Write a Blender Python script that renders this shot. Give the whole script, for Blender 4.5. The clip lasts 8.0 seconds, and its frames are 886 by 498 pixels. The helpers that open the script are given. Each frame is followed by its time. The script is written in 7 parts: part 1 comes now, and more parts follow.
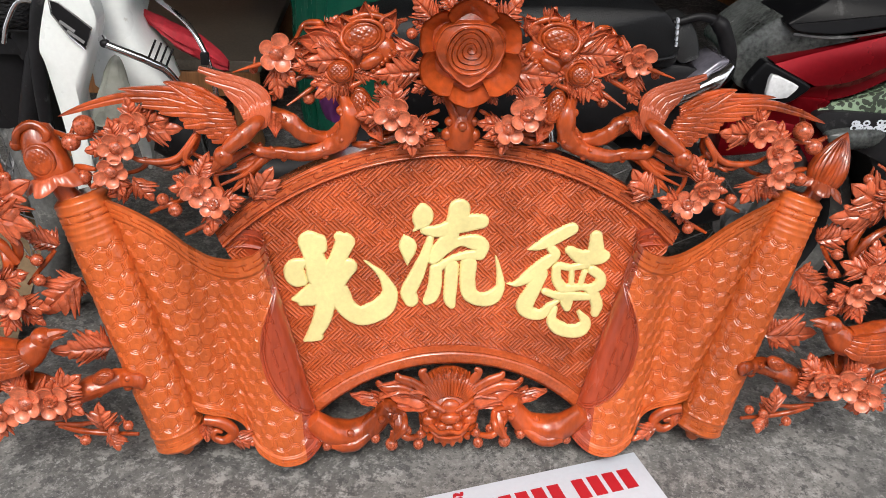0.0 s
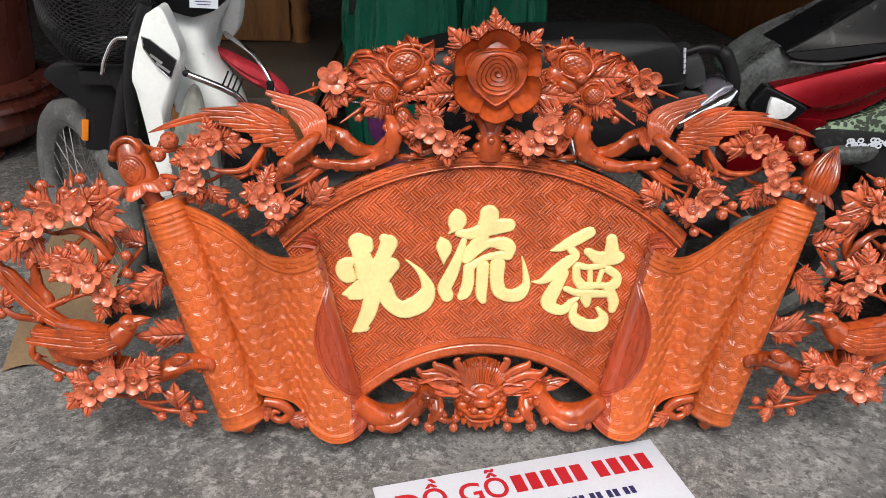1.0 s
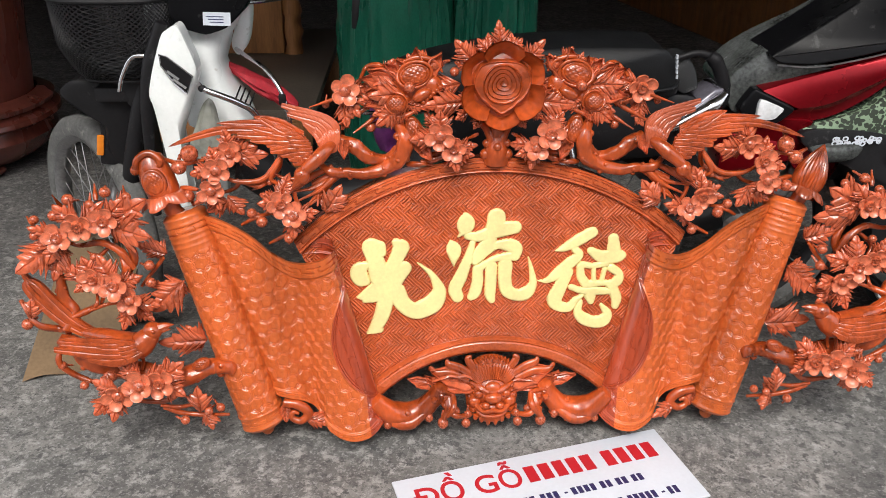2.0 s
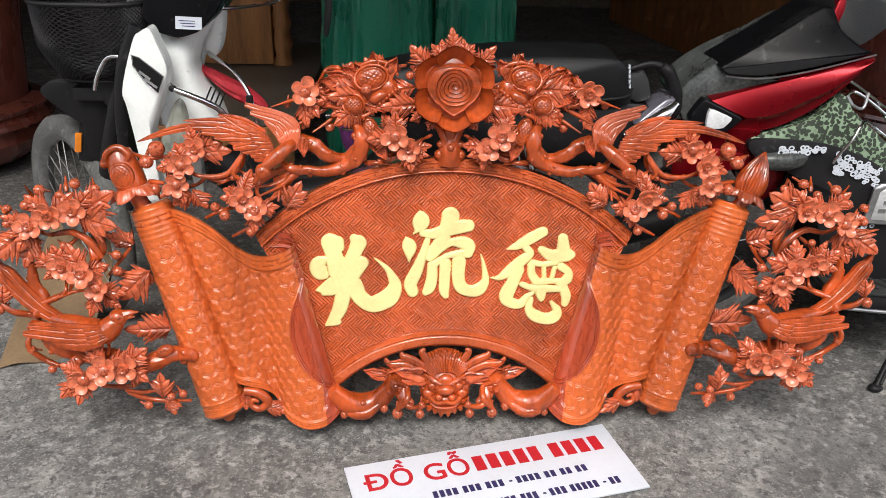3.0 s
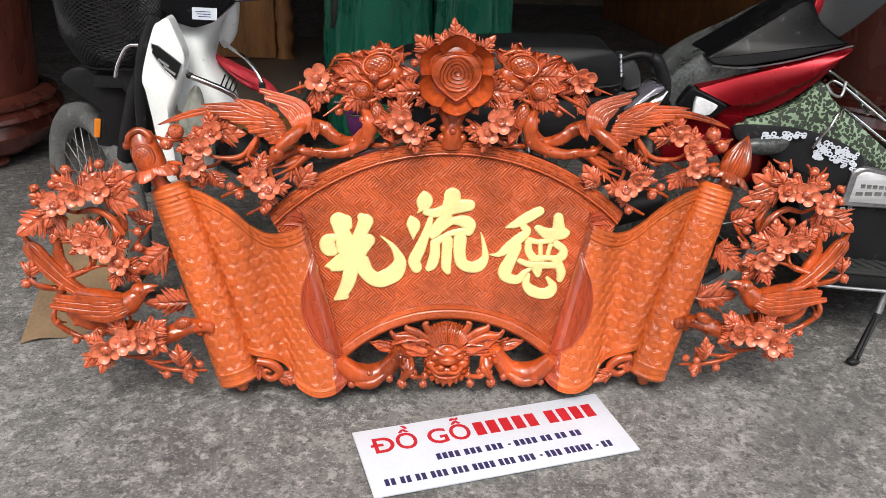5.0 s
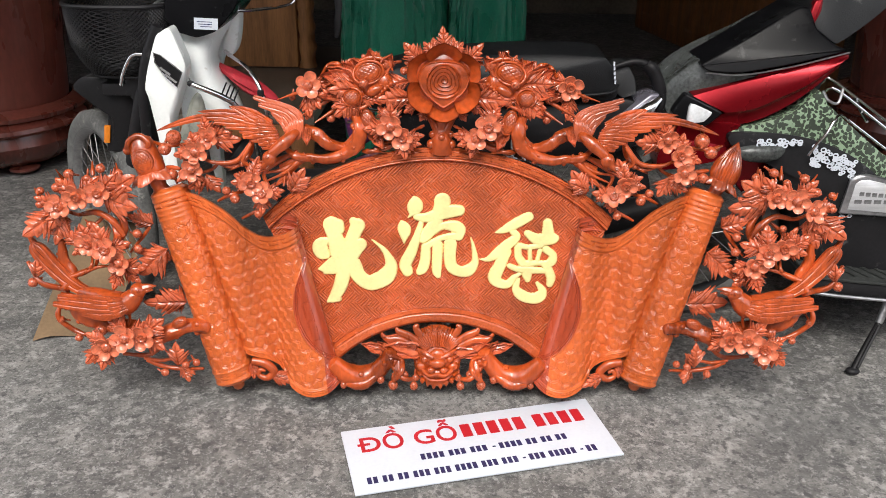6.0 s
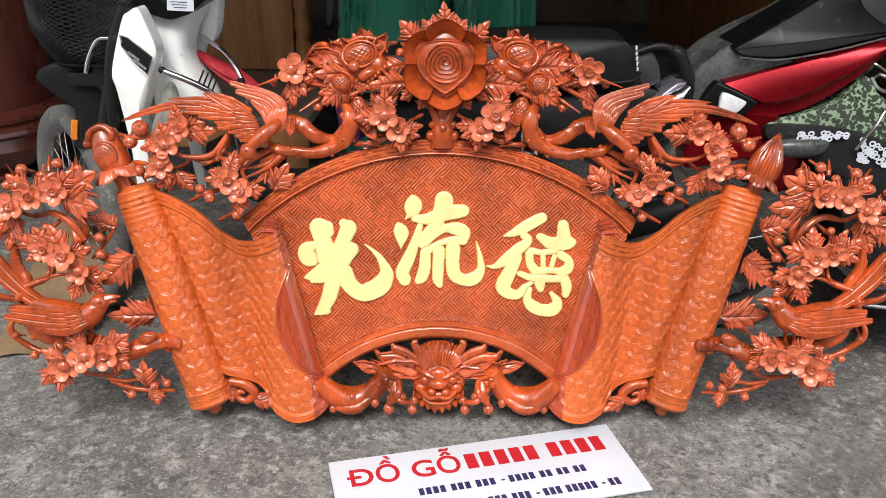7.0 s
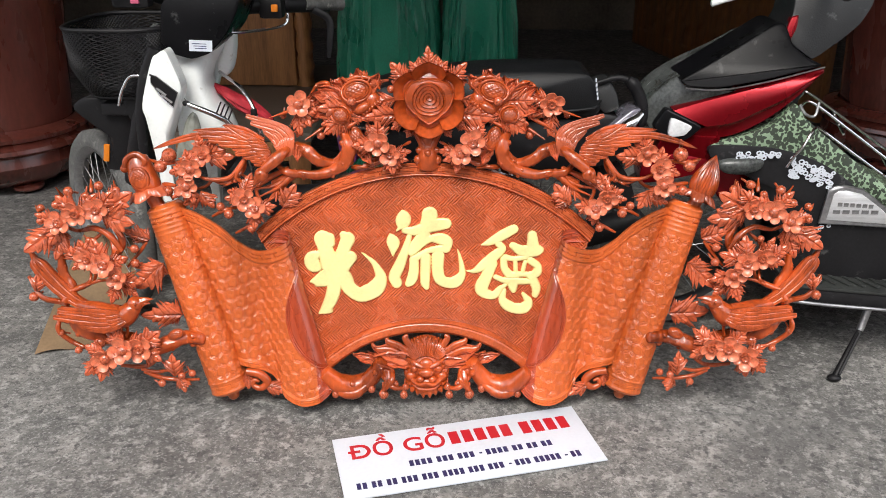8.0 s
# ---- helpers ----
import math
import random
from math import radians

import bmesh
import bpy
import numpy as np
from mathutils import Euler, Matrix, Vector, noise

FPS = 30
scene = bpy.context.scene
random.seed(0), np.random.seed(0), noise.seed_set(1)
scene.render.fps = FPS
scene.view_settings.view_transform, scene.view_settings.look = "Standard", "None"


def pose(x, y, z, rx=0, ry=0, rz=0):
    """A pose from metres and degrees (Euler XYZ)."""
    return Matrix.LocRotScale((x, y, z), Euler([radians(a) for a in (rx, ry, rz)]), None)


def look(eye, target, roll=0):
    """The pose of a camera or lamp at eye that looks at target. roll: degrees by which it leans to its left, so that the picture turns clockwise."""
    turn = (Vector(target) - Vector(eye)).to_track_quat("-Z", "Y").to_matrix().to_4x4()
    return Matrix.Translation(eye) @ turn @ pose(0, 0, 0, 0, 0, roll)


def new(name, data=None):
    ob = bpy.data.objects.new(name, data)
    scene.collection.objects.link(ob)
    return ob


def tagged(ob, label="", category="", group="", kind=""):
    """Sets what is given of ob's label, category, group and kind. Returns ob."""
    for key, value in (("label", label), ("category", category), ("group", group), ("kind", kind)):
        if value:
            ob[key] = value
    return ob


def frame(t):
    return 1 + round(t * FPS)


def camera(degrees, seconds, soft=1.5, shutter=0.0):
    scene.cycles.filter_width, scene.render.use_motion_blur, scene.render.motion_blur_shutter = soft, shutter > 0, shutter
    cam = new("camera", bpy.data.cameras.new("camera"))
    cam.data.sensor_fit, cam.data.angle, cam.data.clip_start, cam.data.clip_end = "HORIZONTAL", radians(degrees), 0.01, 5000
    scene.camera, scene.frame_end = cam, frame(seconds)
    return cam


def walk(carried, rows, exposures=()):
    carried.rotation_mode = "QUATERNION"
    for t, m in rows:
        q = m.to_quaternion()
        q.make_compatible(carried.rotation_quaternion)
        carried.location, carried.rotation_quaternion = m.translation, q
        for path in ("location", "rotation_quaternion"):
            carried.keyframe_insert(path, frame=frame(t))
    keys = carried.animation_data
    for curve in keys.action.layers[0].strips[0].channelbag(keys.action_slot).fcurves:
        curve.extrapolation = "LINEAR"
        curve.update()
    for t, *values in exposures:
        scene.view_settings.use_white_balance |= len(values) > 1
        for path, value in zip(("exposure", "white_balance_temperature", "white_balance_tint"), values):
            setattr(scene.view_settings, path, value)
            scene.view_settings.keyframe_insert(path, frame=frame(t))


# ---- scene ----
cam = camera(54.5, 8.0, soft=0.9)
PATH = [
    (0.0, (-0.1251, -1.3424, 1.2234), (0.0083, 0.3924, 0.2372), 2.94),
    (0.5, (-0.0856, -1.4675, 1.2177), (-0.0352, 0.3064, 0.2953), 2.46),
    (1.0, (-0.1079, -1.5821, 1.2369), (-0.0836, 0.2116, 0.3525), 1.37),
    (1.2, (-0.1221, -1.5979, 1.2438), (-0.0925, 0.1992, 0.3667), 0.97),
    (2.3, (-0.1734, -1.6926, 1.2667), (-0.0920, 0.1090, 0.4020), 0.96),
    (2.5, (-0.1612, -1.7170, 1.2477), (-0.0708, 0.0981, 0.4129), 1.33),
    (2.7, (-0.1201, -1.7232, 1.2561), (-0.0417, 0.0917, 0.4194), 1.49),
    (3.0, (-0.0544, -1.7571, 1.2532), (-0.0053, 0.0625, 0.4246), 1.33),
    (3.5, (-0.0062, -1.7944, 1.2641), (0.0050, 0.0117, 0.4051), 0.95),
    (4.0, (-0.0115, -1.8351, 1.2608), (-0.0039, -0.0264, 0.4072), 0.48),
    (4.5, (-0.0766, -1.8661, 1.2486), (-0.0223, -0.0461, 0.4211), 0.95),
    (4.7, (-0.0965, -1.8739, 1.2502), (-0.0202, -0.0559, 0.4200), 1.61),
    (5.8, (0.0415, -1.9224, 1.2682), (0.0167, -0.0969, 0.4515), 0.91),
    (6.0, (0.0607, -1.9261, 1.2618), (0.0175, -0.0988, 0.4499), 0.68),
    (6.5, (0.0773, -1.9307, 1.2622), (0.0224, -0.1043, 0.4491), 0.51),
    (6.7, (0.0795, -1.9305, 1.2653), (0.0203, -0.1042, 0.4521), 0.43),
    (6.8, (0.0593, -1.8145, 1.1962), (0.0136, 0.0196, 0.4001), 0.58),
    (6.9, (0.0644, -1.7536, 1.1623), (0.0102, 0.0849, 0.3768), 0.48),
    (7.0, (0.0686, -1.7117, 1.1359), (0.0070, 0.1321, 0.3633), 0.39),
    (7.2, (0.0618, -1.7133, 1.1370), (0.0078, 0.1336, 0.3716), 0.38),
    (7.3, (0.0607, -1.7155, 1.1387), (0.0101, 0.1332, 0.3773), 0.43),
    (7.5, (0.0741, -1.8712, 1.2280), (0.0238, -0.0289, 0.4514), 0.24),
    (7.8, (0.0861, -1.9724, 1.2578), (0.0399, -0.1255, 0.4919), 0.11),
    (8.0, (0.1108, -1.9866, 1.2806), (0.0517, -0.1456, 0.5013), 0.02),
]
EXPOSURES = [(0.0, 0.84), (3.0, 0.97), (6.0, 1.04), (8.0, 1.05)]
walk(cam, [(t, look(eye, target, roll)) for t, eye, target, roll in PATH], EXPOSURES)

# ---- daylight: a bright overcast street in front of a dim, open shop ----
world = bpy.data.worlds.new("overcast_sky")
scene.world = world
world.use_nodes = True
wn = world.node_tree.nodes
sky = wn.new("ShaderNodeTexSky")
sky.sky_type = "NISHITA"
sky.sun_disc = False
sky.sun_elevation, sky.sun_rotation = radians(52), radians(186)
sky.air_density, sky.dust_density, sky.ozone_density = 1.0, 4.0, 1.0
mixer = wn.new("ShaderNodeMixRGB")
mixer.inputs["Fac"].default_value = 0.65
mixer.inputs["Color2"].default_value = (9.0, 9.2, 9.6, 1)
world.node_tree.links.new(sky.outputs["Color"], mixer.inputs["Color1"])
world.node_tree.links.new(mixer.outputs["Color"], wn["Background"].inputs["Color"])
wn["Background"].inputs["Strength"].default_value = 0.12
sun = new("sun", bpy.data.lights.new("sun", "SUN"))
sun.data.energy, sun.data.angle, sun.data.color = 1.45, radians(25), (1.0, 0.97, 0.92)
sun.matrix_world = look((-0.4, -3.9, 5.0), (0, 0, 0))


# ---- materials ----
def mat(name, color, rough=0.5, metal=0.0, vary=0.25, scale=8.0, fine=120.0, bump=0.15, coat=0.0, dark=None,
        stretch=(1, 1, 1), wear=0.0, wear_color=(0.3, 0.3, 0.3), spec=0.5, rough_vary=0.12):
    m = bpy.data.materials.new(name)
    m.use_nodes = True
    n, l = m.node_tree.nodes, m.node_tree.links
    b = n["Principled BSDF"]
    tc = n.new("ShaderNodeTexCoord")
    mp = n.new("ShaderNodeMapping")
    mp.inputs["Scale"].default_value = stretch
    l.new(tc.outputs["Object"], mp.inputs["Vector"])
    big = n.new("ShaderNodeTexNoise")
    big.inputs["Scale"].default_value, big.inputs["Detail"].default_value = scale, 5
    small = n.new("ShaderNodeTexNoise")
    small.inputs["Scale"].default_value, small.inputs["Detail"].default_value = fine, 4
    for q in (big, small):
        l.new(mp.outputs["Vector"], q.inputs["Vector"])
    info = n.new("ShaderNodeObjectInfo")
    add = n.new("ShaderNodeMath")
    add.operation = "MULTIPLY_ADD"
    l.new(small.outputs["Fac"], add.inputs[0])
    add.inputs[1].default_value = 0.5
    l.new(big.outputs["Fac"], add.inputs[2])
    rmp = n.new("ShaderNodeMapRange")
    rmp.inputs["From Min"].default_value, rmp.inputs["From Max"].default_value = 0.5, 1.0
    l.new(add.outputs[0], rmp.inputs["Value"])
    mix = n.new("ShaderNodeMixRGB")
    d = dark or tuple(c * (1 - vary) ** 2 for c in color)
    mix.inputs["Color1"].default_value = (*d, 1)
    mix.inputs["Color2"].default_value = (*(min(1, c * (1 + vary * 0.35)) for c in color), 1)
    l.new(rmp.outputs["Result"], mix.inputs["Fac"])
    out = mix.outputs["Color"]
    if wear:
        w = n.new("ShaderNodeTexNoise")
        w.inputs["Scale"].default_value, w.inputs["Detail"].default_value, w.inputs["Roughness"].default_value = scale * 2.3, 8, 0.7
        l.new(mp.outputs["Vector"], w.inputs["Vector"])
        wr = n.new("ShaderNodeMapRange")
        wr.inputs["From Min"].default_value, wr.inputs["From Max"].default_value = 0.62 - wear * 0.2, 0.70 - wear * 0.12
        l.new(w.outputs["Fac"], wr.inputs["Value"])
        m2 = n.new("ShaderNodeMixRGB")
        m2.inputs["Color2"].default_value = (*wear_color, 1)
        l.new(out, m2.inputs["Color1"])
        l.new(wr.outputs["Result"], m2.inputs["Fac"])
        out = m2.outputs["Color"]
    l.new(out, b.inputs["Base Color"])
    rr = n.new("ShaderNodeMapRange")
    rr.inputs["To Min"].default_value, rr.inputs["To Max"].default_value = max(0.02, rough - rough_vary), min(1, rough + rough_vary)
    l.new(big.outputs["Fac"], rr.inputs["Value"])
    l.new(rr.outputs["Result"], b.inputs["Roughness"])
    b.inputs["Metallic"].default_value = metal
    b.inputs["Coat Weight"].default_value = coat
    b.inputs["Coat Roughness"].default_value = 0.14
    b.inputs["Specular IOR Level"].default_value = spec
    if bump:
        bp = n.new("ShaderNodeBump")
        bp.inputs["Strength"].default_value, bp.inputs["Distance"].default_value = bump, 0.003
        l.new(small.outputs["Fac"], bp.inputs["Height"])
        l.new(bp.outputs["Normal"], b.inputs["Normal"])
    return m


WOOD = mat("lacquered_rosewood", (0.51, 0.079, 0.014), 0.30, vary=0.5, scale=9, fine=85, bump=0.5, coat=0.45, stretch=(1, 1, 0.35))
WOOD_FIELD = mat("lacquered_rosewood_field", (0.58, 0.110, 0.031), 0.26, vary=0.32, scale=7, fine=150, bump=0.2, coat=0.6)
WOOD_ROLL = mat("lacquered_rosewood_roll", (0.645, 0.128, 0.026), 0.32, vary=0.24, scale=6, fine=70, bump=0.12, coat=0.40, stretch=(1.6, 1.6, 0.3))
WOOD_HEM = mat("burgundy_rosewood", (0.44, 0.062, 0.020), 0.24, vary=0.3, scale=7, fine=70, bump=0.12, coat=0.7, stretch=(1.6, 1.6, 0.3))
PETAL = mat("pale_stained_petal", (0.69, 0.180, 0.088), 0.30, vary=0.36, scale=2.0, fine=11, bump=0.0, coat=0.25)
LEAF_WOOD = mat("stained_leaf_wood", (0.57, 0.116, 0.046), 0.28, vary=0.45, scale=2.2, fine=9, bump=0.0, coat=0.45)
GOLD = mat("gold_paint", (0.90, 0.77, 0.34), 0.38, metal=0.10, vary=0.10, scale=14, fine=160, bump=0.12)


def concrete():
    """Trodden concrete: grey cement with stains, pale scuffs, dark pits and grit."""
    m = mat("worn_concrete", (0.150, 0.145, 0.137), 0.8, vary=0.3, scale=2.2, fine=30, bump=0.0)
    n, l = m.node_tree.nodes, m.node_tree.links
    tc, b = n.new("ShaderNodeTexCoord"), n["Principled BSDF"]
    color = b.inputs["Base Color"].links[0].from_socket
    heights = []
    for scale, detail, lo, hi, tone, amount in ((4, 9, 0.48, 0.64, (0.28, 0.268, 0.25), 0.45), (11, 10, 0.51, 0.62, (0.33, 0.315, 0.292), 0.45), (26, 8, 0.53, 0.60, (0.40, 0.385, 0.36), 0.55), (14, 9, 0.54, 0.63, (0.085, 0.083, 0.08), 0.60), (58, 7, 0.53, 0.61, (0.075, 0.073, 0.07), 0.72), (140, 5, 0.54, 0.63, (0.38, 0.375, 0.365), 0.50), (1.6, 8, 0.54, 0.66, (0.10, 0.098, 0.095), 0.55), (36, 7, 0.575, 0.60, (0.04, 0.04, 0.04), 0.65), (30, 8, 0.60, 0.64, (0.44, 0.43, 0.41), 0.45), (95, 5, 0.56, 0.62, (0.045, 0.045, 0.045), 0.6)):
        t = n.new("ShaderNodeTexNoise")
        t.inputs["Scale"].default_value, t.inputs["Detail"].default_value, t.inputs["Roughness"].default_value = scale, detail, 0.68
        l.new(tc.outputs["Object"], t.inputs["Vector"])
        r = n.new("ShaderNodeMapRange")
        r.inputs["From Min"].default_value, r.inputs["From Max"].default_value, r.inputs["To Max"].default_value = lo, hi, amount
        l.new(t.outputs["Fac"], r.inputs["Value"])
        x = n.new("ShaderNodeMixRGB")
        x.inputs["Color2"].default_value = (*tone, 1)
        l.new(r.outputs["Result"], x.inputs["Fac"])
        l.new(color, x.inputs["Color1"])
        color = x.outputs["Color"]
        heights.append(t)
    l.new(color, b.inputs["Base Color"])
    bp = n.new("ShaderNodeBump")
    bp.inputs["Strength"].default_value, bp.inputs["Distance"].default_value = 0.7, 0.004
    l.new(heights[1].outputs["Fac"], bp.inputs["Height"])
    l.new(bp.outputs["Normal"], b.inputs["Normal"])
    return m


CONCRETE = concrete()
SIGN_WHITE = mat("white_vinyl", (0.60, 0.64, 0.70), 0.35, vary=0.05, scale=6, bump=0.02)
SIGN_RED = mat("red_vinyl", (0.46, 0.012, 0.022), 0.4, vary=0.05, bump=0)
SIGN_BLUE = mat("navy_vinyl", (0.016, 0.018, 0.09), 0.4, vary=0.05, bump=0)
WHITE_PLASTIC = mat("white_plastic", (0.86, 0.89, 0.87), 0.3, vary=0.05, scale=5, bump=0.0, coat=0.3, wear=0.03, wear_color=(0.45, 0.43, 0.38))
BLACK_PLASTIC = mat("black_plastic", (0.013, 0.0125, 0.014), 0.5, spec=0.25, vary=0.3, scale=7, bump=0.08, wear=0.1, wear_color=(0.06, 0.06, 0.06))
GLOSS_BLACK = mat("gloss_black_panel", (0.006, 0.006, 0.007), 0.30, vary=0.2, scale=7, fine=220, bump=0.05, coat=0.0, spec=0.10, wear=0.05, wear_color=(0.05, 0.05, 0.05))
HOOD = mat("textured_grey_plastic", (0.017, 0.018, 0.019), 0.42, vary=0.3, scale=9, fine=260, bump=0.2, wear=0.12, wear_color=(0.09, 0.09, 0.09))
DARK_RUBBER = mat("dark_rubber", (0.030, 0.033, 0.031), 0.6, vary=0.4, scale=14, bump=0.3, wear=0.2, wear_color=(0.07, 0.075, 0.07))
RUBBER = mat("dusty_rubber", (0.14, 0.14, 0.135), 0.85, vary=0.4, scale=14, bump=0.3, wear=0.3, wear_color=(0.22, 0.215, 0.20))
SEAT_VINYL = mat("black_seat_vinyl", (0.009, 0.0095, 0.0105), 0.45, spec=0.25, vary=0.25, scale=10, fine=300, bump=0.25)
RED_PAINT = mat("metallic_red_paint", (0.21, 0.003, 0.008), 0.28, metal=0.6, vary=0.15, scale=5, bump=0.02, coat=0.08, spec=0.25)
CHROME = mat("chrome", (0.75, 0.75, 0.76), 0.16, metal=1.0, vary=0.12, scale=12, bump=0.02)
STEEL = mat("dull_steel", (0.42, 0.42, 0.43), 0.38, metal=0.9, vary=0.3, scale=16, bump=0.1)
SMOKE = mat("smoked_lens", (0.10, 0.108, 0.104), 0.22, vary=0.6, scale=11, bump=0.04, coat=0.0, spec=0.3, wear=0.10, wear_color=(0.075, 0.075, 0.072))
BRUSHED = mat("brushed_silver", (0.80, 0.81, 0.83), 0.34, metal=0.55, vary=0.12, scale=8, fine=200, bump=0.05, stretch=(1, 1, 12))
TAIL_LENS = mat("violet_grey_lens", (0.20, 0.19, 0.23), 0.16, metal=0.3, vary=0.2, scale=20, bump=0.03, coat=0.6)
CLEAR_FILM = mat("pale_clear_film", (0.30, 0.31, 0.27), 0.3, vary=0.3, scale=14, fine=60, bump=0.4, coat=0.3)
LENS = mat("clear_lens", (0.86, 0.88, 0.90), 0.12, metal=0.15, vary=0.15, scale=30, bump=0.05, coat=0.8)
ORANGE_LENS = mat("orange_reflector", (0.75, 0.22, 0.02), 0.25, vary=0.1, bump=0.05)
SACK = mat("green_woven_sack", (0.010, 0.15, 0.088), 0.30, vary=0.22, scale=5, fine=180, bump=0.3, stretch=(1, 1, 0.6))
DARK_WOOD = mat("dark_lacquered_wood", (0.17, 0.044, 0.031), 0.26, vary=0.4, scale=5, fine=60, bump=0.1, coat=0.5, stretch=(1, 1, 0.3))
BROWN_WOOD = mat("brown_wood_panel", (0.36, 0.155, 0.055), 0.45, vary=0.35, scale=4, fine=50, bump=0.12, stretch=(4, 1, 0.4))
CARDBOARD = mat("cardboard", (0.20, 0.13, 0.07), 0.85, vary=0.25, scale=6, bump=0.15)
WALL = mat("dim_plaster", (0.22, 0.185, 0.15), 0.9, vary=0.35, scale=2, fine=40, bump=0.3)
TILE = mat("grey_floor_tile", (0.14, 0.115, 0.09), 0.4, vary=0.3, scale=3, bump=0.05)


def spotted(name):
    """Pale green cloth with dark broken spots."""
    m = mat(name, (0.25, 0.35, 0.23), 0.65, vary=0.15, scale=12, bump=0.1)
    n, l = m.node_tree.nodes, m.node_tree.links
    tc, b = n.new("ShaderNodeTexCoord"), n["Principled BSDF"]
    warp = n.new("ShaderNodeTexNoise")
    warp.inputs["Scale"].default_value = 30
    l.new(tc.outputs["Object"], warp.inputs["Vector"])
    vec = n.new("ShaderNodeMixRGB")
    vec.inputs["Fac"].default_value = 0.022
    l.new(tc.outputs["Object"], vec.inputs["Color1"])
    l.new(warp.outputs["Color"], vec.inputs["Color2"])
    vor = n.new("ShaderNodeTexVoronoi")
    vor.inputs["Scale"].default_value = 100
    l.new(vec.outputs["Color"], vor.inputs["Vector"])
    ramp = n.new("ShaderNodeMapRange")
    ramp.inputs["From Min"].default_value, ramp.inputs["From Max"].default_value = 0.55, 0.60
    l.new(vor.outputs["Distance"], ramp.inputs["Value"])
    mix = n.new("ShaderNodeMixRGB")
    mix.inputs["Color1"].default_value = (0.025, 0.035, 0.022, 1)
    l.new(b.inputs["Base Color"].links[0].from_socket, mix.inputs["Color2"])
    l.new(ramp.outputs["Result"], mix.inputs["Fac"])
    l.new(mix.outputs["Color"], b.inputs["Base Color"])
    return m


LEOPARD = spotted("green_spotted_cloth")
RED_CLOTH = mat("red_cloth", (0.50, 0.02, 0.035), 0.7, vary=0.3, scale=10, bump=0.2)
PINK = mat("pink_plastic", (0.62, 0.12, 0.22), 0.45, vary=0.1, bump=0.0)
PURPLE = mat("purple_plastic", (0.16, 0.03, 0.16), 0.4, vary=0.3, scale=14, bump=0.1)


# ---- mesh tools ----
class Shape:
    """Collects vertices and faces for one mesh."""

    def __init__(self):
        self.v, self.f = [], []

    def grid(self, P, wrap_i=False, wrap_j=False):
        P = np.asarray(P, float)
        n, m, _ = P.shape
        o = len(self.v)
        self.v.extend(map(tuple, P.reshape(-1, 3)))
        for i in range(n if wrap_i else n - 1):
            for j in range(m if wrap_j else m - 1):
                a, b = i, (i + 1) % n
                c, d = j, (j + 1) % m
                self.f.append((o + a * m + c, o + b * m + c, o + b * m + d, o + a * m + d))
        return self

    def fan(self, ring, tip):
        o = len(self.v)
        self.v.extend(map(tuple, ring))
        self.v.append(tuple(tip))
        k = len(ring)
        for i in range(k):
            self.f.append((o + i, o + (i + 1) % k, o + k))
        return self

    def tube(self, pts, radii, n=8, steps=6, flat=1.0, knots=0.0, closed=False, seed=0, flute=0.0, scales=0.0, scale_rows=4):
        P = smooth(pts, steps, closed)
        R = np.interp(np.linspace(0, 1, len(P)), np.linspace(0, 1, len(np.atleast_1d(radii))), np.atleast_1d(radii)) if np.ndim(radii) else np.full(len(P), radii)
        if knots:
            rnd = random.Random(seed)
            ph = rnd.random() * 6
            R = R * np.array([1 + knots * (0.5 * math.sin(k * 0.55 + ph) + 0.35 * math.sin(k * 1.27 + 2 * ph)) for k in range(len(R))])
        T = np.gradient(P, axis=0)
        if closed:
            T = np.roll(P, -1, 0) - np.roll(P, 1, 0)
        T /= np.linalg.norm(T, axis=1)[:, None] + 1e-9
        side = np.cross(T[0], (0.0, 1.0, 0.0))
        if np.linalg.norm(side) < 0.1:
            side = np.cross(T[0], (1.0, 0.0, 0.0))
        rings = []
        for k, (p, t, r) in enumerate(zip(P, T, R)):
            side = side - t * np.dot(side, t)
            side /= np.linalg.norm(side) + 1e-9
            up = np.cross(side, t)
            a = np.linspace(0, 2 * math.pi, n, endpoint=False)
            if scales:      # overlapping scalloped rows, like feathers
                row, f = divmod(k, scale_rows)
                f = f / scale_rows
                r = r * (1 + scales * ((1 - f) * np.abs(np.cos(0.5 * n / 5 * a + 0.5 * math.pi * (row % 2))) ** 0.6 - 0.4))[:, None] * np.ones((n, 1))
            r = r * (1 + flute * (0.6 * np.sin(3 * a + 0.22 * k) + 0.4 * np.sin(5 * a - 0.31 * k)))[:, None]
            rings.append(p + r * (np.cos(a)[:, None] * side + flat * np.sin(a)[:, None] * up))
        self.grid(rings, closed, True)
        if not closed:
            self.fan(rings[0][::-1], P[0] - T[0] * R[0] * 0.5)
            self.fan(rings[-1], P[-1] + T[-1] * R[-1] * 0.5)
        return self

    def ball(self, c, r, n=10, m=7, turn=None):
        r = np.broadcast_to(np.asarray(r, float), (3,))
        a = np.linspace(0, 2 * math.pi, n, endpoint=False)
        b = np.linspace(-math.pi / 2, math.pi / 2, m)
        G = np.array([[(math.cos(q) * math.cos(p), math.cos(q) * math.sin(p), math.sin(q)) for p in a] for q in b]) * r
        if turn is not None:
            G = G @ np.array(turn.to_3x3()).T
        return self.grid(G + np.asarray(c, float), False, True)

    def lathe(self, profile, n=24, m=None):
        a = np.linspace(0, 2 * math.pi, n, endpoint=False)
        G = np.array([[(r * math.cos(p), r * math.sin(p), z) for p in a] for r, z in profile])
        return self.grid(moved(G, m), False, True)

